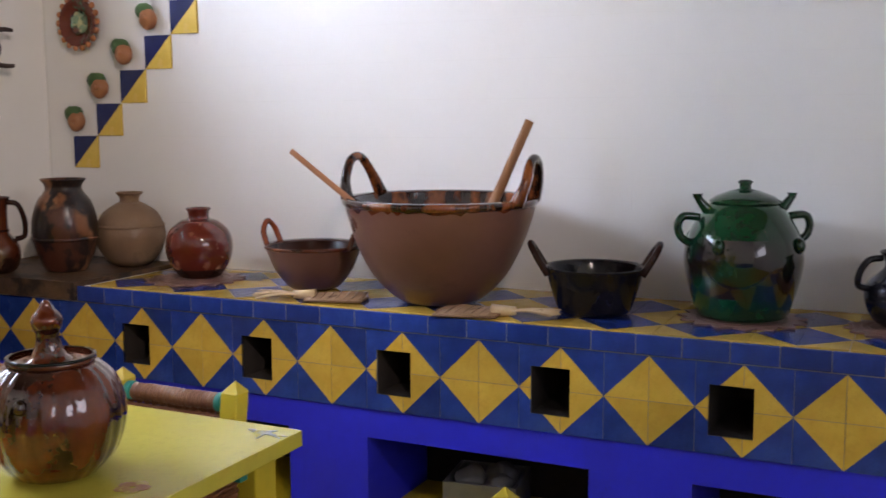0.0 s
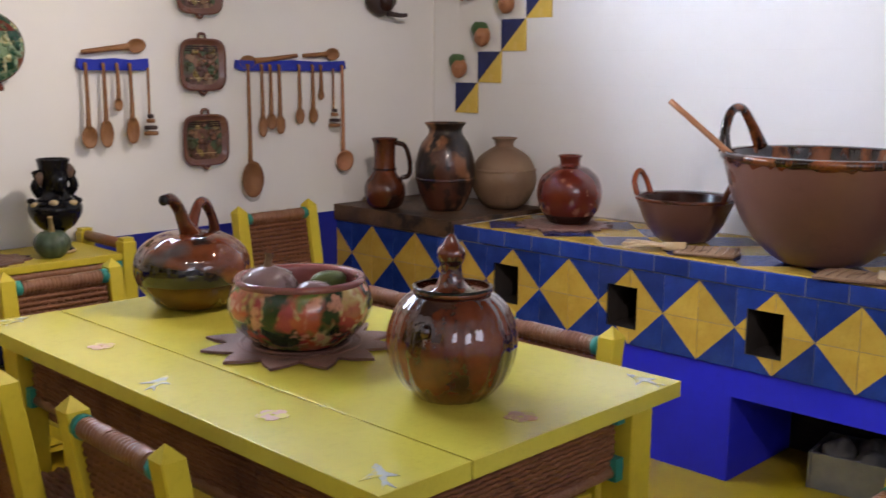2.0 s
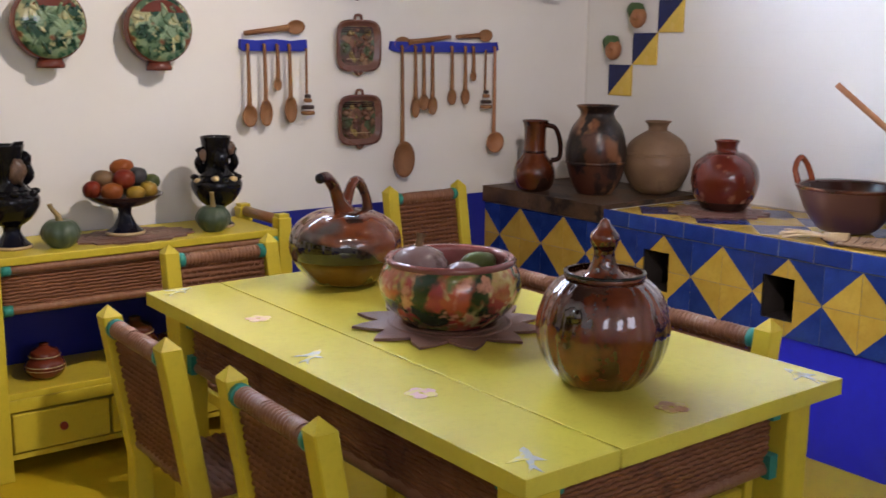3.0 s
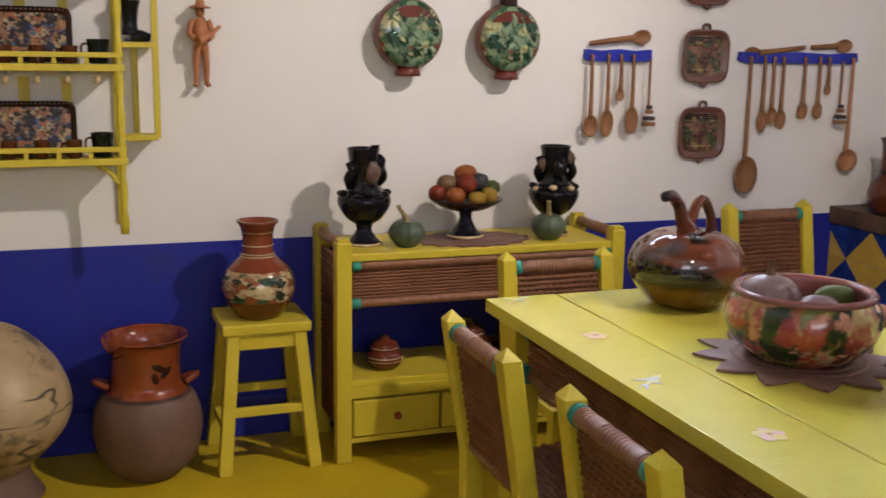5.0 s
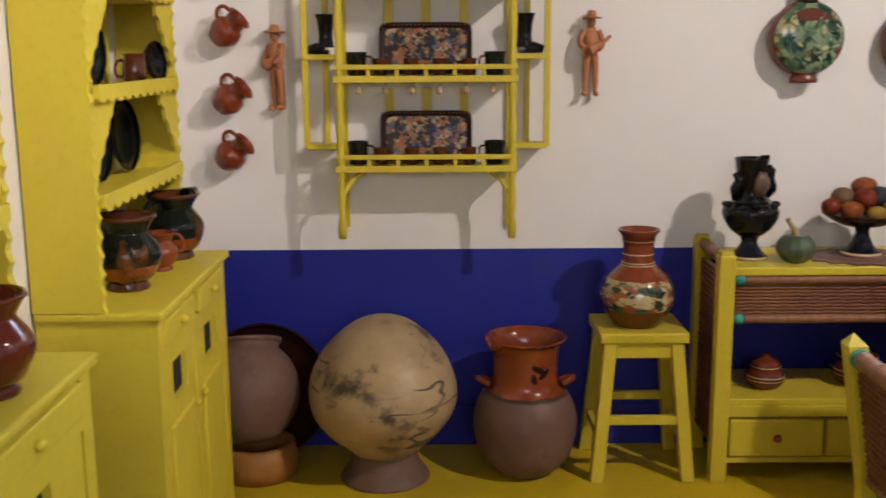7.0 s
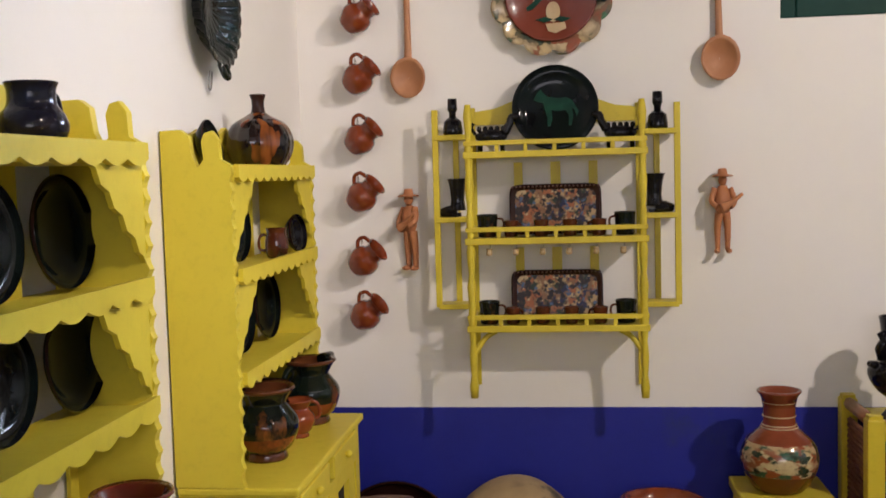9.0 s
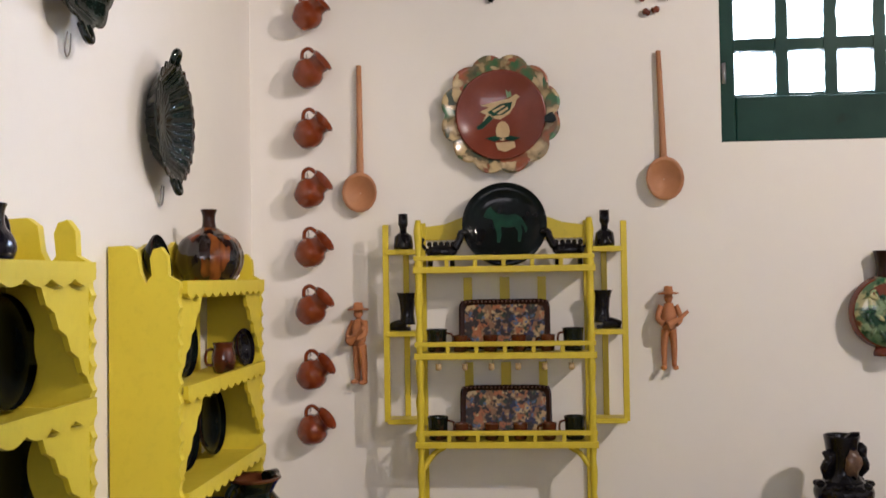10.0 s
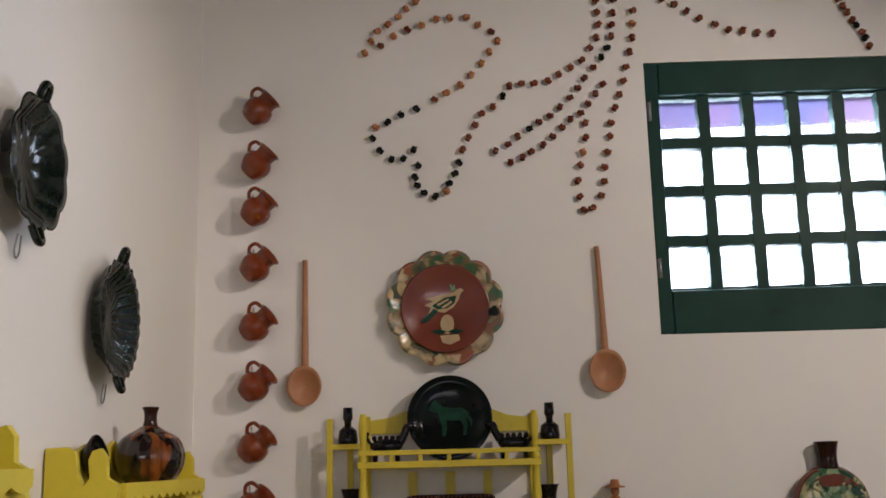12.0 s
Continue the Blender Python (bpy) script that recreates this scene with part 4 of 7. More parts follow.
def fan(m, label):
    """A square woven palm fire fan with a splayed straw handle."""
    f = thing("fire_fan", label, "fan", m)
    out = [(0.0, -0.075), (0.20, -0.095), (0.215, 0.0), (0.20, 0.095), (0.0, 0.075)]
    part("blade", prism(out, 0.003, 0.008), PALM, f)
    for k in range(9):
        y_ = -0.078 + k * 0.0195
        part("strand", tube([(0.005, y_ * 0.9, 0.008), (0.10, y_, 0.010), (0.205, y_ * 1.12, 0.008)], 0.0042, 6, n=2), PALM, f)
    for k in range(7):
        x_ = 0.025 + k * 0.028
        part("cross_strand", tube([(x_, -0.078 - 0.006 * k / 3, 0.011), (x_ + 0.004, 0.0, 0.0125), (x_, 0.078 + 0.006 * k / 3, 0.011)], 0.0032, 6, n=2), PALM, f)
    part("edge_binding", tube([(*p, 0.006) for p in out + out[:1]], 0.0042, 6, n=1), STRAW_DARK, f, "dark bound edge")
    part("knot", tube([(0.03, 0, 0.014), (-0.05, 0, 0.017)], [0.022, 0.014], 10), STRAW, f)
    rnd = random.Random(4)
    for k in range(19):
        q = (k - 9) / 9
        h_ = rnd.uniform(0.0, 0.014)
        part("straw", tube([(-0.03, q * 0.010, 0.016), (-0.10, q * 0.024, 0.018 + h_ * 0.5), (-0.165 - rnd.uniform(0, 0.03), q * 0.058, 0.008 + h_)], [0.0042, 0.0036, 0.003], 5, n=2), STRAW, f)
    return f


fan(place(3.075, 1.99, SZ + 0.002, -68), "woven palm fire fan with a splayed straw handle by the bowl")
fan(place(3.07, 1.25, SZ + 0.002, 97), "woven palm fire fan with a splayed straw handle by the cauldron")

tin = thing("tin_box", "dented grey tin box of ashes inside the stove's wood store", "box", place(3.27, 1.38, 0.0, 8))
for b in ((-0.12, 0.12, -0.13, -0.118), (-0.12, 0.12, 0.118, 0.13), (-0.12, -0.108, -0.118, 0.118), (0.108, 0.12, -0.118, 0.118)):
    part("side", boxed(*b, 0.0, 0.125, bevel=0.002), TIN, tin)
part("bottom", boxed(-0.108, 0.108, -0.118, 0.118, 0.0, 0.008), TIN, tin)
for k, c in enumerate(((-0.03, 0.05, 0.12), (0.04, -0.04, 0.12), (-0.04, -0.06, 0.11))):
    solid("stone", ball((0, 0, 0), (0.065, 0.055, 0.045), wob=0.35, seed=k * 3.1), ASH_STONE, "rough grey stone lying in the tin box", "stone", place(3.27 + c[0], 1.38 + c[1], c[2] - 0.01), "stones in the tin box")

# ---- dining table ----
TX0, TX1, TY0, TY1, TZ = 0.905, 1.728, 1.138, 2.585, 0.749
table = thing("dining_table", "yellow painted wooden table with woven rush aprons", "table", place((TX0 + TX1) / 2, (TY0 + TY1) / 2, 0))
hx, hy = (TX1 - TX0) / 2, (TY1 - TY0) / 2
seam = 1.108 - (TX0 + TX1) / 2
part("tabletop", boxed(-hx, seam - 0.0028, -hy, hy, TZ - 0.034, TZ, bevel=0.0015), TABLE_PAINT, table, "narrow yellow table plank")
part("tabletop", boxed(seam + 0.0028, hx, -hy, hy, TZ - 0.034, TZ - 0.0008, bevel=0.0015), TABLE_PAINT, table, "wide yellow table plank")
lx, ly = hx - 0.075, hy - 0.075
for sx in (-1, 1):
    for sy in (-1, 1):
        part("leg", boxed(sx * lx - 0.036, sx * lx + 0.036, sy * ly - 0.036, sy * ly + 0.036, 0, TZ - 0.034, bevel=0.004), YELLOW, table)


def rush_panel(bm, u0, u1, z0, z1, y, rows, amp=0.004, r=None, bows=10):
    """Horizontal rush cords that weave in and out, between x = u0 and u1."""
    r = r or (z1 - z0) / rows * 0.56
    for k in range(rows):
        z = z0 + (k + 0.5) * (z1 - z0) / rows
        n = bows * 2
        pts = [(u0 + (u1 - u0) * i / n, y + amp * math.sin(math.pi * (i + k) + 0.5), z + 0.0012 * math.sin(i * 1.7 + k)) for i in range(n + 1)]
        tube(pts, r, 5, bm, n=1)
    return bm


def apron(u, v, rot):
    """A woven apron between two legs, with rolled edges and teal ends."""
    m = rot
    apron_ob = part("apron", turned(rush_panel(bmesh.new(), -u, u, 0.575, 0.700, 0, 12, bows=22), m), RUSH, table, "woven brown rush apron")
    tagged(apron_ob, kind="stuff")
    for z in (0.569, 0.706):
        part("apron_roll", turned(tube([(-u, 0, z), (0, 0, z), (u, 0, z)], 0.013, 8), m), RUSH_ROLL, table)
    for s in (-1, 1):
        part("teal_block", turned(boxed(s * u - 0.012, s * u + 0.012, -0.018, 0.018, 0.552, 0.600), m), TEAL, table)
        part("teal_block", turned(boxed(s * u - 0.012, s * u + 0.012, -0.018, 0.018, 0.672, 0.714), m), TEAL, table)


for s in (-1, 1):
    apron(lx - 0.048, 0, pose(0, s * ly, 0))
    apron(ly - 0.048, 0, pose(s * lx, 0, 0, 0, 0, 90))


def motif(x, y, kind, rot):
    """A small painted bird or flower on the tabletop."""
    if kind == "bird":
        bm = prism([(-0.060, 0.012), (-0.030, 0.006), (-0.012, 0.008), (-0.022, 0.040), (0.008, 0.012), (0.030, 0.008), (0.042, 0.0), (0.028, -0.006), (0.004, -0.008), (-0.016, -0.026), (-0.014, -0.006), (-0.032, -0.002), (-0.062, -0.010), (-0.044, 0.002)], 0, 0.0006)
        mat, lab = PALE_BLUE, "small faded blue bird painted on the table"
    else:
        bm = bmesh.new()
        for k in range(5):
            a = k * 2 * math.pi / 5
            prism([(0.018 * math.cos(a) + 0.014 * math.cos(b), 0.018 * math.sin(a) + 0.014 * math.sin(b)) for b in (2 * math.pi * j / 8 for j in range(8))], 0, 0.0005 + 0.0001 * k, bm)
        mat, lab = (RUST_MOTIF if kind == "rust" else PALE_PINK), "small faded flower painted on the table"
    part("painted_motif", turned(bm, pose(x - (TX0 + TX1) / 2, y - (TY0 + TY1) / 2, TZ + (0.0004 if x < 1.108 else -0.0004), 0, 0, rot)), mat, table, lab)


for q in ((0.972, 1.86, "bird", 40), (1.016, 2.185, "flower", 0), (1.01, 1.54, "flower", 10), (0.966, 1.20, "bird", 60), (0.987, 2.55, "bird", 30), (1.326, 1.222, "rust", 0), (1.68, 1.20, "bird", 80)):
    motif(*q)

gourd = thing("gourd_vessel", "large glossy marbled brown gourd with a curved stem handle", "vessel", place(1.385, 2.395, TZ, 25))
gp_ = smooth_profile([(0.075, 0.0), (0.098, 0.012), (0.135, 0.055), (0.150, 0.10), (0.138, 0.15), (0.095, 0.185), (0.045, 0.196), (0.0, 0.192)], 5)
part("lower_body", lathe([(0, 0)] + [p for p in gp_ if p[1] <= 0.075 and p[0] > 0.05], ribs=10, rib=0.04, seg=60), GOURD_LOW, gourd)
part("body", lathe([p for p in gp_ if p[1] >= 0.062 or (p[0] < 0.05 and p[1] > 0.1)], ribs=10, rib=0.04, seg=60), GOURD, gourd)
part("stem", tube([(0.0, 0, 0.185), (-0.03, 0, 0.222), (-0.052, 0, 0.262), (-0.085, 0, 0.290), (-0.112, 0, 0.292)], [0.030, 0.019, 0.016, 0.015, 0.013], 10), CLAY_BROWN, gourd)
part("stem_tip", ball((-0.116, 0, 0.291), (0.012, 0.014, 0.014), seg=10, rings=6), BLACK_GLAZE, gourd)
part("handle", tube([(0.0, 0.0, 0.205), (0.035, 0.0, 0.262), (0.07, 0.0, 0.262), (0.105, 0.0, 0.215), (0.112, 0.0, 0.172)], [0.016, 0.013, 0.014, 0.013, 0.016], 10), CLAY_BROWN, gourd)

fb = thing("fruit_bowl", "lacquered bowl painted all over with fruit and leaves", "bowl", place(1.350, 1.895, TZ + 0.009))
bp = smooth_profile([(0.095, 0.0), (0.108, 0.006), (0.148, 0.045), (0.162, 0.085), (0.155, 0.120), (0.143, 0.140)], 5)
part("body", lathe([(0, 0)] + bp, seg=48), FRUIT_PAINT, fb)
part("rim", lathe([(0.146, 0.136), (0.150, 0.143), (0.143, 0.151), (0.131, 0.147), (0.128, 0.138), (0.134, 0.11), (0.125, 0.06), (0.09, 0.025), (0.0, 0.022)], seg=48), FRUIT_RIM, fb, "dark pink lacquered rim and inside")


def fruit(name, x, y, z, r, mat, label, group="", seed=1.0, nub=False):
    f = thing(name, label, "fruit", place(x, y, z), group)
    part("flesh", ball((0, 0, 0), r, wob=0.08, seed=seed, dent=0.12), mat, f)
    if nub:
        part("stalk", tube([(0, 0, r[2] * 0.8), (0.002, 0, r[2] * 1.15), (0.006, 0, r[2] * 1.4)], [0.013, 0.008, 0.012], 8), FRUIT_BROWN, f)
    return f


GB = "fruit in the lacquered bowl"
fruit("pomegranate", 1.288, 1.93, TZ + 0.132, (0.066, 0.064, 0.056), FRUIT_MAUVE, "dull mauve pomegranate in the painted bowl", GB, 1, True)
fruit("orange", 1.345, 1.975, TZ + 0.11, (0.048, 0.048, 0.046), FRUIT_ORANGE, "orange fruit in the painted bowl", GB, 2)
fruit("apple", 1.355, 1.855, TZ + 0.112, (0.052, 0.052, 0.042), FRUIT_MAUVE, "pale mauve fruit in the painted bowl", GB, 3)
fruit("mango", 1.435, 1.90, TZ + 0.128, (0.050, 0.034, 0.032), FRUIT_GREEN, "green mango in the painted bowl", GB, 4)
fruit("plum", 1.30, 1.85, TZ + 0.095, (0.042, 0.042, 0.04), FRUIT_BROWN, "brown fruit in the painted bowl", GB, 5)
star_mat("leather_mat", 0.225, 12, 0.27, "brown star-shaped woven mat on the table", place(1.350, 1.895, TZ + 0.0012, 6))

pj = thing("pumpkin_jar", "glossy caramel pumpkin-shaped jar with a stem-handled lid", "jar", place(1.332, 1.402, TZ))
pp = smooth_profile([(0.066, 0.0), (0.076, 0.004), (0.108, 0.040), (0.125, 0.090), (0.124, 0.130), (0.110, 0.170), (0.086, 0.196), (0.070, 0.203)], 6)
part("body", lathe([(0, 0)] + pp, ribs=22, rib=0.024, seg=110), PUMPKIN, pj)
part("lid", lathe([(0.0, 0.200), (0.072, 0.200), (0.078, 0.206), (0.074, 0.213), (0.058, 0.206), (0.035, 0.210), (0.0, 0.216)], seg=40), CLAY_BROWN, pj, "shallow lid with an olive rim")
part("lid_rim", lathe([(0.070, 0.206), (0.077, 0.210), (0.077, 0.214), (0.070, 0.214)], seg=40), DARK_GREEN, pj)
part("stem", turned(lathe(smooth_profile([(0.046, 0.206), (0.030, 0.218), (0.022, 0.238), (0.020, 0.256), (0.026, 0.272), (0.026, 0.286), (0.015, 0.300), (0.007, 0.314), (0.0, 0.318)], 4), seg=32, ribs=8, rib=0.05), pose(0, 0, 0, 2, -3, 0)), PUMPKIN, pj, "stem knob with a pointed bud")
for a in (20, 200):
    part("lug", ball((0.118 * math.cos(radians(a)), 0.118 * math.sin(radians(a)), 0.15), (0.012, 0.012, 0.014), seg=8, rings=6), PUMPKIN, pj)

# ---- chairs: local y points to the chair's front ----
CW = 0.165


def build_chair(m):
    c = thing("rush_chair", "yellow painted wooden chair with woven rush back and seat", "chair", m, "chairs of the kitchen table")
    lean = 0.055
    for s in (-1, 1):
        x = s * CW
        bm = bmesh.new()
        h = 0.023
        prof = [(0.0, 0.0), (0.42, 0.0), (0.762, -lean)]
        rings = []
        for z, y in prof:
            rings.append([bm.verts.new((x + dx * h, y + dy * h, z)) for dx, dy in ((-1, -1), (1, -1), (1, 1), (-1, 1))])
        tip = bm.verts.new((x, -lean - 0.003, 0.788))
        for a, b in zip(rings, rings[1:]):
            for i in range(4):
                bm.faces.new((a[i], a[(i + 1) % 4], b[(i + 1) % 4], b[i]))
        for i in range(4):
            bm.faces.new((rings[-1][i], rings[-1][(i + 1) % 4], tip))
        bm.faces.new(rings[0][::-1])
        bmesh.ops.bevel(bm, geom=[e for e in bm.edges if abs(e.verts[0].co.z - e.verts[1].co.z) > 0.1], offset=0.003, segments=1, affect="EDGES")
        part("back_post", bm, YELLOW, c)
        part("front_leg", boxed(x - 0.02, x + 0.02, 0.30, 0.34, 0, 0.415, bevel=0.003), YELLOW, c)
        part("side_stretcher", boxed(x - 0.012, x + 0.012, 0.022, 0.30, 0.16, 0.19, bevel=0.003), YELLOW, c)
        part("seat_rail", boxed(x - 0.015, x + 0.015, 0.022, 0.30, 0.375, 0.41, bevel=0.003), YELLOW, c)
    part("stretcher", boxed(-CW, CW, 0.308, 0.332, 0.22, 0.25, bevel=0.003), YELLOW, c)
    u = CW - 0.024
    yz = lambda z: -lean * max(0, (z - 0.42)) / 0.342
    bm = bmesh.new()
    rows = 17
    for k in range(rows):
        z = 0.455 + (k + 0.5) * 0.27 / rows
        n = 24
        tube([(-u + 2 * u * i / n, yz(z) + 0.0042 * (1 if (i + k) % 2 else -1), z) for i in range(n + 1)], 0.0088, 5, bm, n=1)
    for i in range(13):
        x = -u + 2 * u * (i + 0.5) / 13
        tube([(x, yz(0.455), 0.455), (x, yz(0.725), 0.725)], 0.0055, 5, bm, n=1)
    tagged(part("backrest", bm, RUSH, c, "woven brown rush back"), kind="stuff")
    part("crest_roll", tube([(-u + 0.016 + (2 * u - 0.032) * i / 60, yz(0.735), 0.735 + 0.0008 * math.sin(i * 1.9)) for i in range(61)], [0.0215 - (0.0028 if i % 3 == 0 else 0.0) + 0.0006 * math.sin(i * 2.3) for i in range(61)], 12, n=1), RUSH_ROLL, c, "shiny wrapped rush roll")
    part("lower_roll", tube([(-u, yz(0.45), 0.45), (u, yz(0.45), 0.45)], 0.014, 8), RUSH_ROLL, c)
    for s in (-1, 1):
        part("teal_binding", tube([(s * (u - 0.018), yz(0.735), 0.735), (s * (u + 0.003), yz(0.735), 0.735)], 0.023, 12), TEAL, c, "teal painted binding")
    bm = bmesh.new()
    for k in range(16):
        y = 0.01 + 0.31 * (k + 0.5) / 16
        tube([(-CW + 2 * CW * i / 12, y, 0.412 + 0.003 * (1 if (i + k) % 2 else -1)) for i in range(13)], 0.0105, 5, bm, n=1)
    tagged(part("seat", bm, RUSH, c, "woven brown rush seat"), kind="stuff")
    return c


# left side, right side, far end, near end, and one by the wall
chair0 = build_chair(pose(0.787, 2.20, 0, 0, 0, -90))
copy_thing(chair0, pose(0.805, 1.622, 0, 0, 0, -91))
copy_thing(chair0, pose(1.815, 1.575, 0, 0, 0, 90))
copy_thing(chair0, pose(1.815, 2.15, 0, 0, 0, 91))
copy_thing(chair0, pose(1.300, 2.925, 0, 0, 0, 180))
copy_thing(chair0, pose(1.333, 0.66, 0, 0, 0, 0))
tagged(copy_thing(chair0, pose(2.41, 3.365, 0, 0, 0, 182) @ Matrix.Diagonal((1.06, 1.06, 1.06, 1))), "yellow rush-backed chair standing alone against the blue dado")

# ---- sideboard against the north wall ----
CX0, CX1, CY0, CY1 = 0.725, 1.735, 3.385, 3.69
cab = thing("sideboard", "yellow wooden sideboard with rush panels, open shelf and drawers", "sideboard", place((CX0 + CX1) / 2, (CY0 + CY1) / 2, 0))
cw, cd = (CX1 - CX0) / 2, (CY1 - CY0) / 2
for sx in (-1, 1):
    for sy in (-1, 1):
        bm = boxed(sx * cw - 0.026, sx * cw + 0.026, sy * cd - 0.026, sy * cd + 0.026, 0, 0.76, bevel=0.004)
        prism([(sx * cw - 0.02, sy * cd - 0.02), (sx * cw + 0.02, sy * cd - 0.02), (sx * cw + 0.02, sy * cd + 0.02), (sx * cw - 0.02, sy * cd + 0.02)], 0.758, 0.772, bm)
        part("post", bm, YELLOW, cab)
part("top_board", boxed(-cw + 0.026, cw - 0.026, -cd - 0.02, cd + 0.02, 0.695, 0.722, bevel=0.004), YELLOW, cab)
part("shelf_board", boxed(-cw + 0.026, cw - 0.026, -cd - 0.01, cd + 0.01, 0.262, 0.284, bevel=0.003), YELLOW, cab)
part("rail", boxed(-cw + 0.026, cw - 0.026, -cd - 0.014, -cd + 0.008, 0.222, 0.262, bevel=0.003), YELLOW, cab)
part("rail", boxed(-cw + 0.026, cw - 0.026, -cd - 0.014, -cd + 0.008, 0.065, 0.085, bevel=0.003), YELLOW, cab)
part("bottom_board", boxed(-cw + 0.026, cw - 0.026, -cd + 0.008, cd, 0.072, 0.085), YELLOW, cab)
tagged(part("rush_band", rush_panel(bmesh.new(), -cw + 0.03, cw - 0.03, 0.565, 0.668, -cd, 9, bows=30), RUSH, cab, "woven brown rush band"), kind="stuff")
for z in (0.552, 0.680):
    part("rush_roll", tube([(-cw + 0.028, -cd - 0.006, z), (0, -cd - 0.006, z), (cw - 0.028, -cd - 0.006, z)], 0.015, 8), RUSH_ROLL, cab)
for s in (-1, 1):
    for z in (0.552, 0.680):
        part("teal_binding", tube([(s * (cw - 0.028), -cd - 0.006, z), (s * (cw - 0.058), -cd - 0.006, z)], 0.018, 8), TEAL, cab)
    tagged(part("side_panel", turned(rush_panel(bmesh.new(), -cd + 0.02, cd - 0.02, 0.10, 0.70, 0, 34, bows=8), pose(s * cw, 0, 0, 0, 0, 90)), RUSH, cab, "woven brown rush side"), kind="stuff")
    part("side_roll", tube([(s * cw, -cd + 0.02, 0.745), (s * cw, cd - 0.02, 0.745)], 0.02, 8), RUSH_ROLL, cab)
for k in range(3):
    x0 = -cw + 0.032 + k * 0.317
    dr = part("drawer", boxed(x0, x0 + 0.308, -cd - 0.022, -cd - 0.002, 0.09, 0.216, bevel=0.005), YELLOW, cab)
    part("knob", ball((x0 + 0.154, -cd - 0.032, 0.155), (0.014, 0.014, 0.014), seg=10, rings=8), KNOB_RED, dr, "small red knob")
    part("drawer_box", boxed(x0 + 0.01, x0 + 0.298, -cd - 0.002, cd - 0.04, 0.092, 0.2), YELLOW, dr)


def face_vase(m, label, tall):
    """A black glazed footed vase with figures modelled on its neck."""
    v = thing("footed_vase", label, "vase", m)
    part("foot", lathe(smooth_profile([(0.055, 0), (0.058, 0.008), (0.040, 0.03), (0.026, 0.055), (0.032, 0.075)], 4)), BLUE_BLACK, v, "blue-black splayed foot")
    part("foot_ring", lathe([(0.056, 0.0), (0.0605, 0.002), (0.0605, 0.008), (0.057, 0.011)]), CREAM_SLIP, v, "pale worn foot ring")
    part("belly", lathe(smooth_profile([(0.030, 0.072), (0.062, 0.095), (0.088, 0.135), (0.090, 0.165), (0.070, 0.185), (0.055, 0.19)], 4)), BLACK_GLAZE, v)
    part("neck", vessel([(0.060, 0.185), (0.046, 0.22), (0.050, 0.27), (0.054, 0.305), (0.058, 0.330 if tall else 0.325)], 0.006, wob=0.10, seed=2 if tall else 6), BLACK_GLAZE, v)
    for k in range(14):
        a = 2 * math.pi * k / 14
        part("relief", ball((0.078 * math.cos(a), 0.078 * math.sin(a), 0.178 + 0.006 * math.sin(k * 2.1)), (0.016, 0.016, 0.011), seg=8, rings=5), BLACK_GLAZE if tall or k % 2 else CREAM_SLIP, v)
    for s in (-1, 1):
        part("side_ornament", tube([(s * 0.048, 0.01, 0.20), (s * 0.064, -0.012, 0.232), (s * 0.056, -0.018, 0.262), (s * 0.060, -0.008, 0.284)], [0.014, 0.017, 0.013, 0.015], 8), BLACK_GLAZE, v)
    part("front_ornament", ball((0.008, -0.050, 0.250), (0.024, 0.016, 0.040), seg=10, rings=8, wob=0.6, seed=3), FIGURE_CLAY if tall else BLACK_GLAZE, v)
    for s, z_ in ((-1, 0.262), (1, 0.285)):
        part("side_figure", ball((s * 0.050, -0.022, z_), (0.016, 0.014, 0.026), seg=10, rings=8, wob=0.5, seed=s), BLACK_GLAZE if tall else FIGURE_CLAY, v)
    if tall:
        part("crest", prism([(-0.05, 0), (-0.03, 0.018), (0.0, 0.008), (0.03, 0.03), (0.055, 0.03), (0.05, 0)], -0.006, 0.006), BLACK_GLAZE, v).matrix_basis = pose(0, 0, 0.31, 90, 0, 0)
    return v


face_vase(place(0.835, 3.52, 0.722, 10), "black glazed footed vase with modelled figures and broken rim", True)
face_vase(place(1.555, 3.535, 0.722, -15), "black glazed footed vase with light clay figures on its neck", False)

star_mat("leather_mat", 0.20, 16, 0.12, "brown woven mat under the fruit stand", pose(1.225, 3.51, 0.7225) @ Matrix.Diagonal((1.1, 0.72, 1, 1)))
stand = thing("fruit_stand", "dark footed fruit stand with a wide dish", "fruit stand", place(1.210, 3.53, 0.730))
part("foot", lathe(smooth_profile([(0.062, 0), (0.064, 0.008), (0.040, 0.03), (0.022, 0.07), (0.026, 0.095)], 4)), BLUE_BLACK, stand)
part("foot_ring", lathe([(0.062, 0.0), (0.0665, 0.002), (0.0665, 0.009), (0.062, 0.012)]), CREAM_SLIP, stand, "pale worn foot ring")
part("dish", vessel([(0.026, 0.092), (0.070, 0.102), (0.112, 0.122), (0.132, 0.138)], 0.006, wob=0.02), CLAY_DARK, stand)
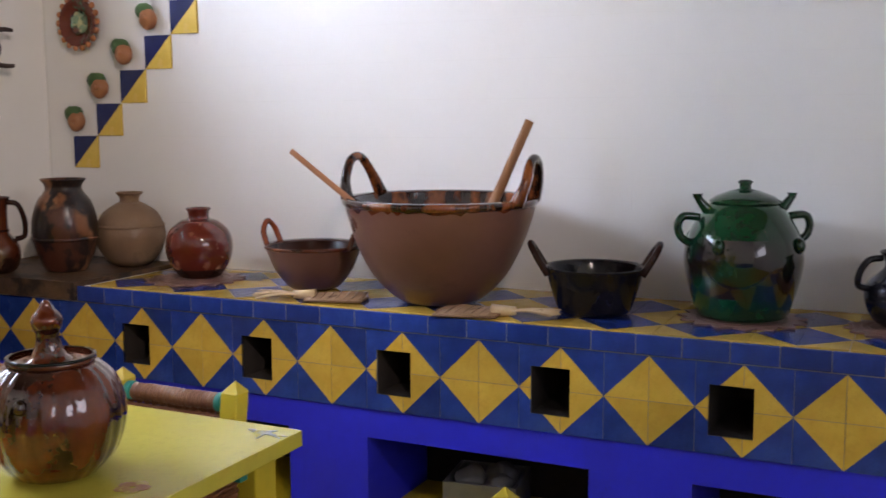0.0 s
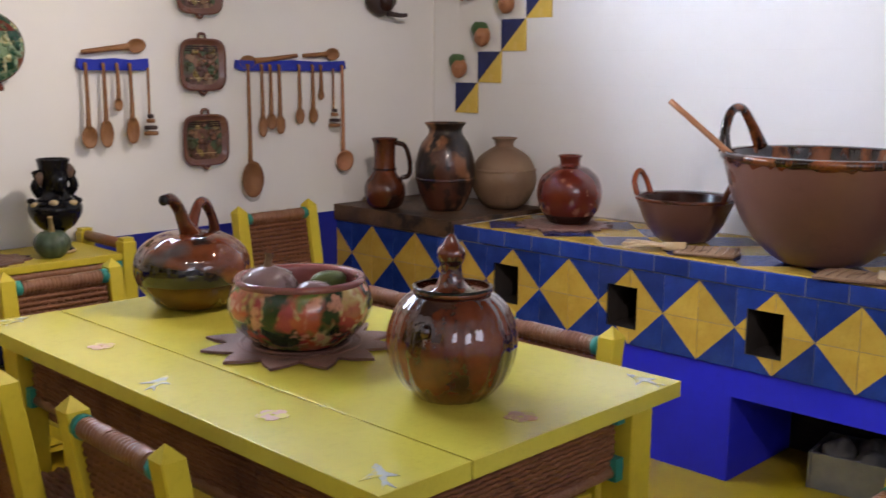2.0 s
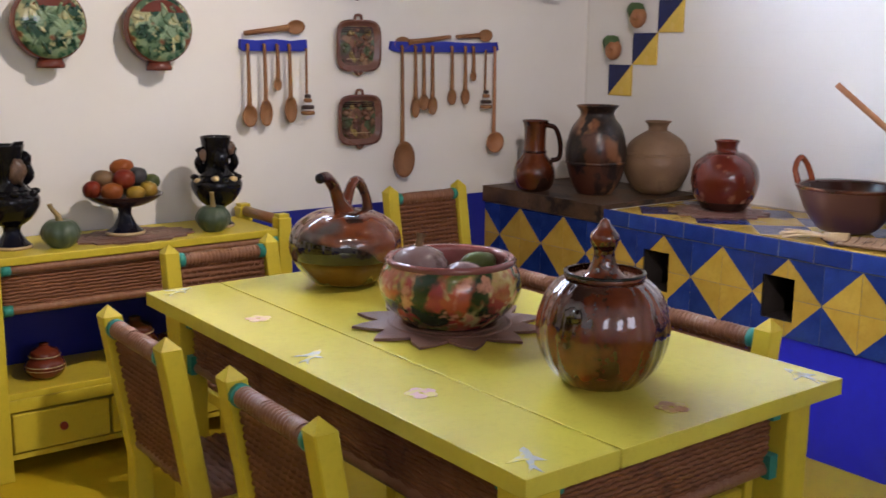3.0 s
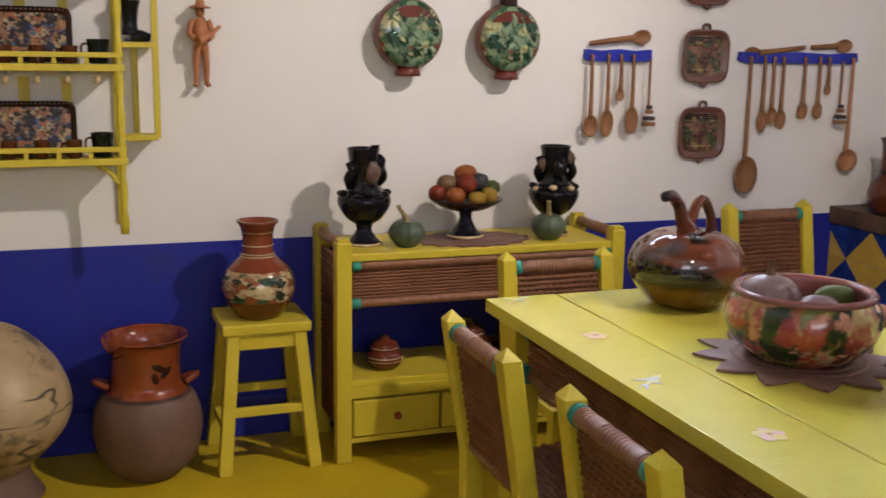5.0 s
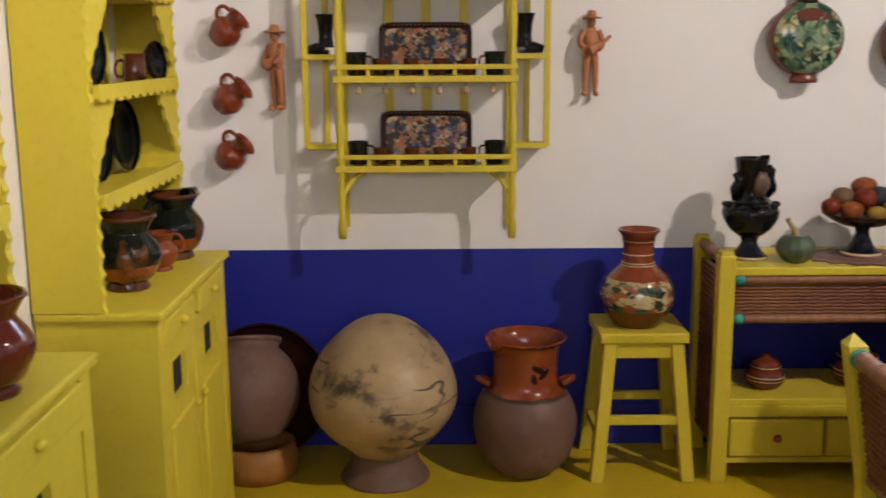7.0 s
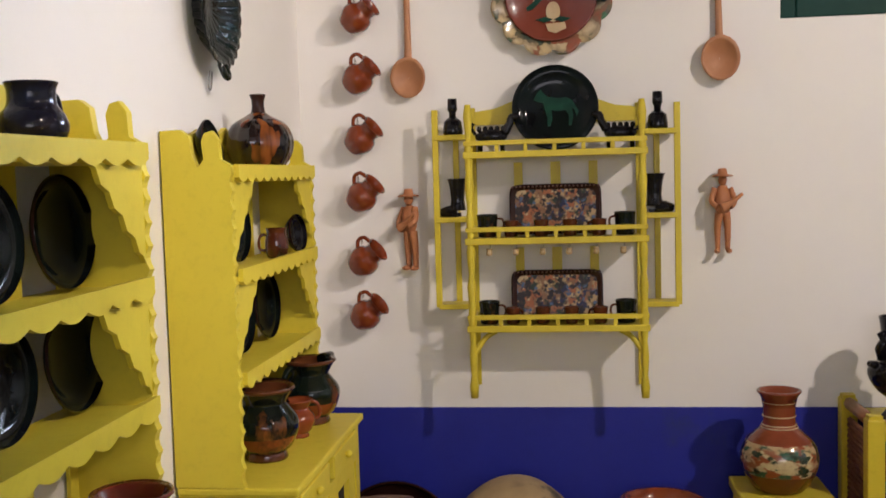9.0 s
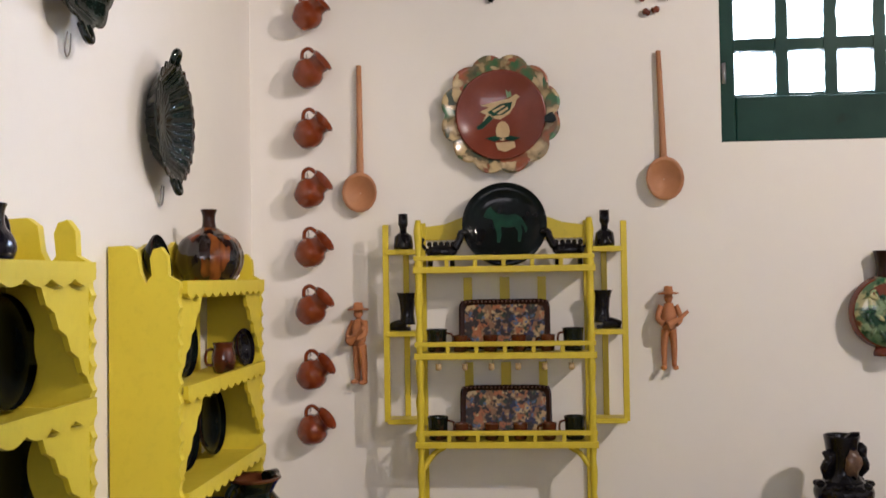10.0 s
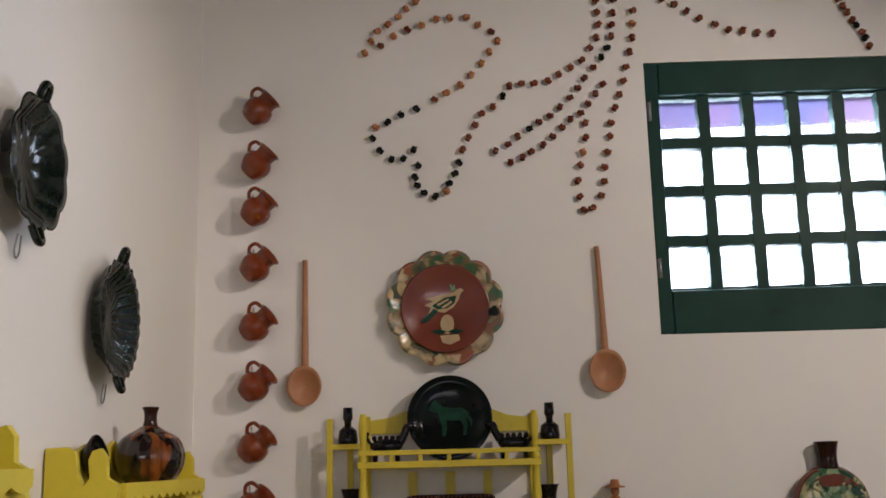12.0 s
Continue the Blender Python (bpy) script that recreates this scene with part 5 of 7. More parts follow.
fs_ = [(-0.122, 0.0, 0.160, 0.032, FRUIT_RED, "red"), (-0.062, -0.045, 0.154, 0.034, FRUIT_ORANGE, "orange"), (-0.075, 0.015, 0.192, 0.032, FRUIT_BROWN, "brown"), (-0.005, -0.02, 0.190, 0.038, FRUIT_RED, "red"), (0.050, 0.0, 0.195, 0.036, FRUIT_BLACK, "black"), (0.004, 0.02, 0.226, 0.034, FRUIT_ORANGE, "orange"), (0.082, -0.045, 0.152, 0.031, FRUIT_YELLOW, "yellow"), (0.112, 0.01, 0.172, 0.031, FRUIT_GREEN, "green"), (0.018, -0.078, 0.146, 0.027, FRUIT_YELLOW, "yellow"), (-0.025, 0.05, 0.168, 0.04, FRUIT_BROWN, "brown"), (0.05, 0.06, 0.16, 0.04, FRUIT_GREEN, "green")]
for k, (x, y, z, r, m_, c_) in enumerate(fs_):
    fruit("clay_fruit", 1.210 + x * 0.88, 3.53 + y * 0.88, 0.730 + z, (r * (1.0 + 0.12 * (k % 3)), r, r * (1.0 - 0.06 * (k % 2))), m_, c_ + " clay fruit heaped on the fruit stand", "fruit on the stand", k)


def squash(m, label):
    s = thing("squash", label, "squash", m)
    part("flesh", lathe(smooth_profile([(0.0, 0.006), (0.03, 0.0), (0.058, 0.03), (0.060, 0.06), (0.035, 0.088), (0.0, 0.084)], 5), ribs=10, rib=0.12, seg=50), SQUASH, s)
    part("stalk", tube([(0, 0, 0.080), (-0.008, 0, 0.105), (-0.026, 0, 0.13), (-0.03, 0, 0.142)], [0.014, 0.009, 0.007, 0.009], 8), STEM, s)


squash(place(0.968, 3.455, 0.722, 0), "small ribbed green squash with a dry stalk")
squash(place(1.500, 3.455, 0.722, 60), "small ribbed green squash on the sideboard's end")


def small_pot(x, y, z, k, mat, label):
    p_ = thing("lidded_pot", label, "pot", place(x, y, z))
    part("body", lathe(smooth_profile([(0.0, 0), (0.045 * k, 0), (0.070 * k, 0.03 * k), (0.066 * k, 0.060 * k), (0.050 * k, 0.078 * k)], 4)), mat, p_)
    part("lid", lathe(smooth_profile([(0.054 * k, 0.077 * k), (0.048 * k, 0.100 * k), (0.018 * k, 0.115 * k), (0.018 * k, 0.125 * k), (0.0, 0.130 * k)], 3)), mat, p_)
    for z_, r_ in ((0.034, 0.0705), (0.046, 0.0700), (0.080, 0.0545)):
        part("slip_band", lathe([(r_ * k, z_ * k), (r_ * k + 0.002, (z_ + 0.002) * k), (r_ * k, (z_ + 0.004) * k)], seg=24), CREAM_SLIP, p_, "pale slip line")


small_pot(0.905, 3.50, 0.284, 0.92, RED_POT, "small red-brown pot with white bands in the sideboard")
small_pot(1.225, 3.53, 0.284, 1.2, CLAY_BROWN, "small brown lidded pot in the sideboard")
ds = thing("serving_dish", "shallow brown dish on the sideboard's open shelf", "dish", place(1.40, 3.51, 0.284))
part("dish", vessel([(0.06, 0), (0.09, 0.02), (0.115, 0.05)], 0.006), CLAY_BROWN, ds)

# ---- stool with a painted jar ----
st = thing("stool", "yellow painted four-legged wooden stool", "stool", place(0.478, 3.53, 0))
part("seat", boxed(-0.145, 0.145, -0.135, 0.135, 0.465, 0.500, bevel=0.006), YELLOW, st)
foot, head = {}, {}
for sx in (-1, 1):
    for sy in (-1, 1):
        foot[sx, sy] = Vector((sx * 0.150, sy * 0.145, 0.0))
        head[sx, sy] = Vector((sx * 0.108, sy * 0.105, 0.466))
        bm = bmesh.new()
        rings = [[bm.verts.new(p + Vector((dx * 0.021, dy * 0.021, 0))) for dx, dy in ((-1, -1), (1, -1), (1, 1), (-1, 1))] for p in (foot[sx, sy], head[sx, sy])]
        for i in range(4):
            bm.faces.new((rings[0][i], rings[0][(i + 1) % 4], rings[1][(i + 1) % 4], rings[1][i]))
        bm.faces.new(rings[0][::-1])
        bm.faces.new(rings[1])
        bmesh.ops.bevel(bm, geom=list(bm.edges), offset=0.003, segments=1, affect="EDGES")
        part("leg", bm, YELLOW, st)
at = lambda a, z: foot[a] + (head[a] - foot[a]) * z / 0.466
for a, b, z, h in (((-1, -1), (1, -1), 0.205, 0.03), ((-1, 1), (1, 1), 0.205, 0.03), ((-1, -1), (-1, 1), 0.14, 0.03), ((1, -1), (1, 1), 0.14, 0.03), ((-1, -1), (1, -1), 0.437, 0.05), ((-1, 1), (1, 1), 0.437, 0.05), ((-1, -1), (-1, 1), 0.437, 0.05), ((1, -1), (1, 1), 0.437, 0.05)):
    p0, p1 = at(a, z), at(b, z)
    d = p1 - p0
    w_ = 0.011
    along_x = abs(d.x) > abs(d.y)
    x0, x1 = (p0.x, p1.x) if along_x else (p0.x - w_, p0.x + w_)
    y0, y1 = (p0.y - w_, p0.y + w_) if along_x else (p0.y, p1.y)
    part("rung" if h < 0.04 else "seat_apron", boxed(x0, x1, y0, y1, z - h / 2, z + h / 2, bevel=0.003), YELLOW, st)

jar = thing("painted_jar", "tall terracotta jar painted with green and cream flowers", "jar", place(0.470, 3.515, 0.500))
jp = smooth_profile([(0.065, 0.0), (0.080, 0.008), (0.110, 0.055), (0.122, 0.105), (0.108, 0.155), (0.072, 0.192), (0.055, 0.208), (0.051, 0.225), (0.0505, 0.262), (0.052, 0.290), (0.060, 0.306), (0.067, 0.318)], 5)
part("lower_body", lathe([(0, 0)] + [p for p in jp if p[1] < 0.07]), JAR_AMBER, jar)
part("painted_belly", lathe([p for p in jp if 0.055 < p[1] < 0.17]), JAR_PAINT, jar, "band of painted green and cream flowers")
part("neck", lathe([p for p in jp if p[1] > 0.155] + [(0.060, 0.318), (0.046, 0.25), (0.044, 0.20)]), JAR_RED, jar)
for z, r in ((0.204, 0.0570), (0.212, 0.0535), (0.240, 0.0507), (0.284, 0.0520)):
    part("neck_line", lathe([(r, z), (r + 0.0025, z + 0.002), (r, z + 0.004)]), CREAM_SLIP, jar)
part("lip", lathe([(0.064, 0.313), (0.069, 0.317), (0.068, 0.323), (0.062, 0.323), (0.060, 0.316)], wob=0.03, seed=5), JAR_RED, jar, "uneven chipped lip")

# ---- big pots on the floor ----
egg = thing("storage_jar", "huge cream-coloured egg-shaped clay jar on a small foot", "jar", place(-0.372, 3.44, 0))
part("body", lathe(smooth_profile([(0.10, 0.09), (0.130, 0.118), (0.190, 0.170), (0.235, 0.230), (0.249, 0.290), (0.236, 0.355), (0.196, 0.435), (0.138, 0.500), (0.075, 0.542), (0.0, 0.556)], 6), seg=56, wob=0.05, seed=4), CLAY_CREAM, egg)
part("foot", lathe(smooth_profile([(0.0, 0), (0.135, 0.0), (0.145, 0.012), (0.120, 0.05), (0.104, 0.10)], 4), seg=48), CLAY_PURPLE, egg, "dull brown flared foot")

pot = thing("floor_olla", "tall floor pot with orange glazed neck and bare brown belly", "pot", place(0.098, 3.48, 0))
qp = smooth_profile([(0.07, 0.0), (0.10, 0.012), (0.150, 0.07), (0.172, 0.150), (0.170, 0.215), (0.150, 0.268), (0.126, 0.296), (0.112, 0.320), (0.108, 0.370), (0.110, 0.420), (0.120, 0.452), (0.136, 0.468)], 5)
part("belly", lathe([(0, 0)] + [p for p in qp if p[1] < 0.292], seg=48), CLAY_PURPLE, pot, "bare brown clay belly")
bm = lathe([p for p in qp if p[1] > 0.278] + [(0.134, 0.474), (0.124, 0.470), (0.105, 0.44), (0.098, 0.38), (0.104, 0.31), (0.13, 0.2), (0.0, 0.1)], seg=48)
for v in bm.verts:
    a = math.degrees(math.atan2(v.co.y, v.co.x))
    if v.co.z > 0.435 and -185 < a < -128:
        v.co.z -= 0.028 * (1 - abs(a + 150) / 30) if abs(a + 150) < 30 else 0
part("neck", bm, CLAY_ORANGE, pot, "orange-brown glazed neck with a chipped rim")
for s in (-1, 1):
    part("handle", tube([(s * 0.118, -0.028, 0.312), (s * 0.150, -0.015, 0.326), (s * 0.156, 0.012, 0.326), (s * 0.120, 0.03, 0.310)], 0.012, 8), CLAY_ORANGE, pot)

for a_, z_, tilt_ in ((-1.25, 0.385, 30), (-1.05, 0.368, -40), (-1.38, 0.350, 80)):
    part("glaze_mark", turned(ball((0, 0, 0), (0.026, 0.004, 0.012), seg=10, rings=6), Matrix.Translation((0.1065 * math.cos(a_), 0.1065 * math.sin(a_), z_)) @ pose(0, 0, 0, 0, 0, math.degrees(a_) + 90) @ pose(0, 0, 0, 0, tilt_, 0)), CLAY_DARK, pot, "dark brushed leaf")

rb = thing("round_pot", "round brown clay pot tilted in a clay ring by the cupboard", "pot", pose(-0.83, 3.47, 0.29, -24, -6, 0))
part("body", vessel([(0.05, -0.17), (0.10, -0.155), (0.165, -0.06), (0.172, 0.03), (0.145, 0.10), (0.115, 0.135), (0.120, 0.160)], 0.010, seg=48), CLAY_PURPLE, rb)
part("rim", lathe([(0.117, 0.152), (0.126, 0.158), (0.124, 0.168), (0.112, 0.166), (0.108, 0.150)], seg=48), CLAY_PURPLE, rb)
cm = thing("clay_comal", "dark round clay griddle leaning against the blue dado", "griddle", pose(-0.80, 3.645, 0.235, 78, 0, -6))
part("dish", vessel([(0.10, -0.02), (0.17, -0.012), (0.225, 0.012), (0.235, 0.025)], 0.010, seg=48), CLAY_DARK, cm)
rg = thing("clay_ring", "orange clay ring stand on the floor", "pot stand", place(-0.80, 3.47, 0))
part("ring", lathe([(0.10, 0), (0.125, 0.0), (0.135, 0.05), (0.125, 0.11), (0.105, 0.115), (0.095, 0.06), (0.10, 0)], seg=40), OCHRE_CLAY, rg)

# ---- things on the north wall ----
def wall_place(x, z, off=0.0, rot=0.0):
    """Local x along the wall, y up it, z out of it."""
    return Matrix.Translation((x, NORTH - off, z)) @ Matrix(((1, 0, 0, 0), (0, 0, -1, 0), (0, 1, 0, 0), (0, 0, 0, 1))) @ pose(0, 0, 0, 0, 0, rot)


def spoon(m, length, bowl_w, bowl_l, mat, label, group, rod=0.008, category="spoon", name="wooden_spoon"):
    """A carved spoon hung by its handle's end at the local origin, hanging down."""
    s = thing(name, label, category, m, group)
    part("handle", tube([(0, 0, 0.012), (0.001, -length * 0.5, 0.014), (0, -length + bowl_l * 0.9, 0.014)], [rod * 0.8, rod, rod * 1.25], 8), mat, s)
    bm = bmesh.new()
    seg, rings = 18, 5
    rows = []
    for side, depth in ((1, 0.016), (-1, 0.004)):
        for i in range(rings + 1):
            dp = bowl_w * 0.24
            q = i / rings if side > 0 else 1 - i / rings
            q = max(q, 0.02)
            rows.append([bm.verts.new((bowl_w / 2 * q * math.cos(a), -length + bowl_l / 2 + bowl_l / 2 * q * math.sin(a), (0.006 + dp * q * q) if side < 0 else (0.002 + dp * q * q))) for a in (2 * math.pi * j / seg for j in range(seg))])
    for a, b in zip(rows, rows[1:]):
        for j in range(seg):
            f = bm.faces.new((a[j], a[(j + 1) % seg], b[(j + 1) % seg], b[j]))
            f.smooth = True
    part("bowl", bm, mat, s)
    return s


def rack(x0, x1, z, label, spoons, tops):
    r = thing("spoon_rack", label, "rack", wall_place((x0 + x1) / 2, z))
    w = (x1 - x0) / 2
    out = [(-w, -0.012), (-w * 0.98, 0.020), (-w * 0.5, 0.016), (0, 0.022), (w * 0.5, 0.016), (w * 0.98, 0.022), (w, -0.012), (w * 0.9, -0.024), (-w * 0.9, -0.024)]
    part("board", prism(out, 0.0, 0.022), RACK_BLUE, r, "blue painted scalloped board")
    for x, l_, bw, bl, m_ in spoons:
        part("peg", tube([(x - (x0 + x1) / 2, 0, 0.02), (x - (x0 + x1) / 2, 0.002, 0.035)], 0.004, 6), WOOD, r)
        spoon(wall_place(x, z, 0.022), l_, bw, bl, m_, "carved wooden spoon hanging from the blue rack", "spoons on the racks")
    for x, l_, rot in tops:
        spoon(wall_place(x, z + 0.042, 0.004, rot), l_, 0.055, 0.08, WOOD, "wooden ladle laid along the top of the rack", "ladles on the racks", 0.011, "ladle", "wooden_ladle")


rack(1.752, 2.040, 1.372, "short blue painted rack of wooden spoons",
     [(1.775, 0.31, 0.062, 0.085, WOOD), (1.845, 0.31, 0.055, 0.105, WOOD), (1.900, 0.175, 0.034, 0.050, WOOD), (1.953, 0.30, 0.055, 0.105, WOOD)], [(1.772, 0.26, 97)])
rack(2.440, 3.026, 1.372, "long blue painted rack of wooden spoons",
     [(2.488, 0.55, 0.108, 0.155, WOOD), (2.556, 0.30, 0.045, 0.09, WOOD), (2.600, 0.27, 0.050, 0.07, WOOD), (2.646, 0.29, 0.050, 0.08, WOOD), (2.752, 0.25, 0.048, 0.07, WOOD), (2.826, 0.25, 0.048, 0.07, WOOD), (2.872, 0.15, 0.034, 0.045, WOOD), (2.994, 0.47, 0.10, 0.095, WOOD_PALE)],
     [(2.755, 0.30, -83.5), (2.79, 0.20, 93)])


def whisk(x, z, l_):
    w = thing("wooden_whisk", "turned wooden chocolate whisk hanging from the rack", "whisk", wall_place(x, z, 0.024), "whisks on the racks")
    part("handle", tube([(0, 0, 0.012), (0, -l_ * 0.6, 0.012), (0, -l_ + 0.09, 0.012)], 0.005, 8), WOOD, w)
    for k, (r, h) in enumerate(((0.012, 0.085), (0.016, 0.068), (0.024, 0.042), (0.026, 0.020))):
        part("turned_ring", turned(lathe([(0.004, -0.008), (r, -0.007), (r * 1.05, 0), (r, 0.007), (0.004, 0.008)], seg=16), Matrix.Translation((0, -l_ + h, 0.02)) @ pose(0, 0, 0, 90, 0, 0)), WOOD if k % 2 else MASK_DARK, w)


whisk(2.026, 1.36, 0.27)
whisk(2.940, 1.36, 0.27)


def oval(w, h, n=40, p=2.0):
    out = []
    for i in range(n):
        a = 2 * math.pi * i / n
        c, s = math.cos(a), math.sin(a)
        out.append((w * abs(c) ** (2 / p) * (1 if c > 0 else -1), h * abs(s) ** (2 / p) * (1 if s > 0 else -1)))
    return out


def dish_form(outline, depth, rim, bm=None, flat=0.72, wall=0.007):
    """A shallow dish from an outline in x, y, opening towards +z."""
    bm = bm or bmesh.new()
    steps = [(1.0, depth - 0.003), (1.0, depth), (rim, depth - 0.004), (flat, wall * 1.2), (0.02, wall)]
    outer = [(1.0, depth - 0.003), (rim, depth - 0.010), (flat * 0.95, 0.0), (0.02, 0.0)]
    for seq in (steps, outer):
        rings = [[bm.verts.new((x * k, y * k, z)) for x, y in outline] for k, z in seq]
        for a, b in zip(rings, rings[1:]):
            n = len(outline)
            for j in range(n):
                f = bm.faces.new((a[j], a[(j + 1) % n], b[(j + 1) % n], b[j]))
                f.smooth = True
    bmesh.ops.remove_doubles(bm, verts=bm.verts, dist=1e-5)
    return bm


def wall_tray(x, z, w, h, label, seed):
    t = thing("clay_tray", label, "tray", wall_place(x, z, 0.002), "relief trays on the wall")
    part("tray", dish_form(oval(w, h, 44, 4.2), 0.028, 0.9), TRAY_RIM, t)
    part("relief_picture", prism(oval(w * 0.76, h * 0.76, 40, 4.0), 0.008, 0.012), TRAY_RELIEF, t, "crowded relief picture in dull colours")
    rnd = random.Random(seed)
    for k in range(26):
        part("relief", ball((rnd.uniform(-0.62, 0.62) * w, rnd.uniform(-0.6, 0.6) * h, 0.013), (rnd.uniform(0.008, 0.018), rnd.uniform(0.007, 0.015), 0.006), seg=8, rings=5), TRAY_RELIEF, t)
    for k in range(3):
        part("dark_band", boxed(-w * 0.7, w * 0.7, h * (0.50 + 0.08 * k), h * (0.50 + 0.08 * k) + 0.006, 0.010, 0.0155), CLAY_DARK, t)
    part("white_line", boxed(-w * 0.5, w * 0.5, -h * 0.52, -h * 0.50, 0.012, 0.0165), CREAM_SLIP, t)
    part("hanging_loop", tube([(-0.016, h - 0.004, 0.02), (-0.012, h + 0.016, 0.02), (0.012, h + 0.016, 0.02), (0.016, h - 0.004, 0.02)], 0.006, 8), TRAY_RIM, t)
    part("lower_lug", tube([(-0.018, -h + 0.004, 0.02), (0, -h - 0.012, 0.02), (0.018, -h + 0.004, 0.02)], 0.007, 8), TRAY_RIM, t)


wall_tray(2.282, 1.072, 0.108, 0.104, "squarish relief tray hung lowest beside the spoons", 1)
wall_tray(2.278, 1.372, 0.108, 0.104, "squarish relief tray hung between the spoon racks", 2)
wall_tray(2.272, 1.672, 0.108, 0.104, "squarish relief tray hung above the spoon racks", 3)


def flask(x, z, label, seed):
    f = thing("pilgrim_flask", label, "flask", wall_place(x, z, 0.0, 0), "round flasks on the wall")
    r = 0.122
    part("body", turned(lathe(smooth_profile([(0.0, 0.0), (0.08, 0.002), (r, 0.030), (r, 0.055), (0.105, 0.075), (0.0, 0.082)], 4), seg=44), Matrix()), FLASK_RED, f)
    part("relief_face", lathe([(0.117, 0.066), (0.113, 0.077), (0.090, 0.085), (0.0, 0.089)], seg=40), FLASK_FACE, f, "relief of green and yellow leaves")
    rnd = random.Random(seed)
    for k in range(46):
        a, q = rnd.uniform(0, 6.28), math.sqrt(rnd.random()) * 0.095
        if q * math.sin(a) > 0.07:
            continue
        part("relief_leaf", turned(ball((0, 0, 0), (rnd.uniform(0.016, 0.030), rnd.uniform(0.006, 0.011), 0.006), seg=8, rings=5), Matrix.Translation((q * math.cos(a), q * math.sin(a), 0.087)) @ pose(0, 0, 0, 0, 0, rnd.uniform(0, 180))), FLASK_FACE, f)
    part("top_glaze", prism([(0.098 * math.cos(a), 0.098 * math.sin(a)) for a in (radians(35 + 110 * i / 12) for i in range(13))], 0.080, 0.0885), FLASK_RED, f)
    part("foot", turned(lathe([(0.0, -0.022), (0.046, -0.022), (0.048, -0.012), (0.038, 0.012), (0.0, 0.012)], seg=24), Matrix.Translation((0, -r - 0.002, 0.042)) @ pose(0, 0, 0, -90, 0, 0) @ Matrix.Diagonal((1, 0.7, 1, 1))), FLASK_RED, f)
    part("neck", turned(vessel([(0.036, 0.0), (0.032, 0.03), (0.034, 0.06), (0.040, 0.088)], 0.006, seg=24), Matrix.Translation((0, r - 0.008, 0.042)) @ pose(0, 0, 0, -90, 0, 0)), CLAY_DARK, f)


flask(1.041, 1.434, "round relief flask with green leaves and a dark neck", 11)
flask(1.420, 1.424, "round relief flask with green leaves beside its twin", 12)


def figure(m, label):
    """A small plain clay figure in one mesh."""
    bm = bmesh.new()
    for s in (-1, 1):
        tube([(s * 0.020, -0.13, 0.025), (s * 0.020, -0.06, 0.028), (s * 0.014, -0.005, 0.032)], [0.010, 0.014, 0.018], 8, bm)
        ball((s * 0.024, -0.133, 0.036), (0.013, 0.009, 0.020), bm, 8, 6)
        tube([(s * 0.030, 0.075, 0.032), (s * 0.046, 0.035, 0.045), (s * 0.026, 0.015, 0.066)], [0.013, 0.011, 0.010], 8, bm)
    ball((0, 0.035, 0.034), (0.034, 0.055, 0.024), bm, 12, 8, 0.15, 2)
    ball((0, 0.104, 0.036), (0.018, 0.020, 0.018), bm, 10, 8)
    turned_hat = lathe([(0.0, 0.0), (0.040, 0.0), (0.042, 0.004), (0.020, 0.008), (0.016, 0.026), (0.0, 0.028)], 18)
    turned_hat.transform(Matrix.Translation((0, 0.115, 0.036)) @ pose(0, 0, 0, -90, 0, 0))
    tmp = bpy.data.meshes.new("hat")
    turned_hat.to_mesh(tmp)
    turned_hat.free()
    bm.from_mesh(tmp)
    bpy.data.meshes.remove(tmp)
    tube([(-0.01, 0.01, 0.072), (0.03, 0.03, 0.074), (0.072, 0.058, 0.074)], [0.020, 0.008, 0.006], 8, bm)
    return solid("clay_figurine", bm, TERRACOTTA, label, "figurine", m @ Matrix.Diagonal((0.82, 1, 1, 1)), "clay figurines on the wall")


figure(wall_place(0.326, 1.388, 0.0), "small unglazed terracotta figurine with a hat")
figure(wall_place(-0.712, 1.348, 0.0, 0) @ pose(0, 0, 0, 0, -35, 0), "small unglazed terracotta figurine with a hat, turned aside")

# carved dark animal mask and the round ornament near the corner
mk = thing("carved_mask", "dark carved mask hanging high near the corner", "mask", wall_place(3.225, 1.682))
part("face", ball((0, 0, 0.035), (0.085, 0.088, 0.045), seg=20, rings=12, wob=0.15, seed=4), MASK_DARK, mk)
for s in (-1, 1):
    part("horn", tube([(0.03, s * 0.07, 0.05), (0.09, s * 0.078, 0.07), (0.125, s * 0.075, 0.08)], [0.014, 0.011, 0.008], 8), MASK_DARK, mk)
part("muzzle", ball((0.0, -0.02, 0.075), (0.04, 0.05, 0.03), seg=12, rings=8), CLAY_DARK, mk)


def east_place(y, z, off=0.0, rot=0.0):
    return Matrix.Translation((EAST - 0.0085 - off, y, z)) @ east_face @ pose(0, 0, 0, 0, 0, rot)


ro = thing("ornate_plaque", "round clay plaque with a ragged openwork edge", "plaque", east_place(3.478, 1.80))
part("dish", lathe(smooth_profile([(0.0, 0.0), (0.07, 0.004), (0.105, 0.035), (0.095, 0.04), (0.05, 0.02), (0.0, 0.018)], 4)), FLASK_RED, ro)
part("boss", ball((0, 0, 0.028), (0.05, 0.05, 0.02), seg=14, rings=8, wob=0.3, seed=2), FLASK_FACE, ro)
for k in range(18):
    a = 2 * math.pi * k / 18
    part("edge_knob", ball((0.112 * math.cos(a), 0.112 * math.sin(a), 0.034), (0.015, 0.015, 0.011), seg=8, rings=5), TERRACOTTA, ro)


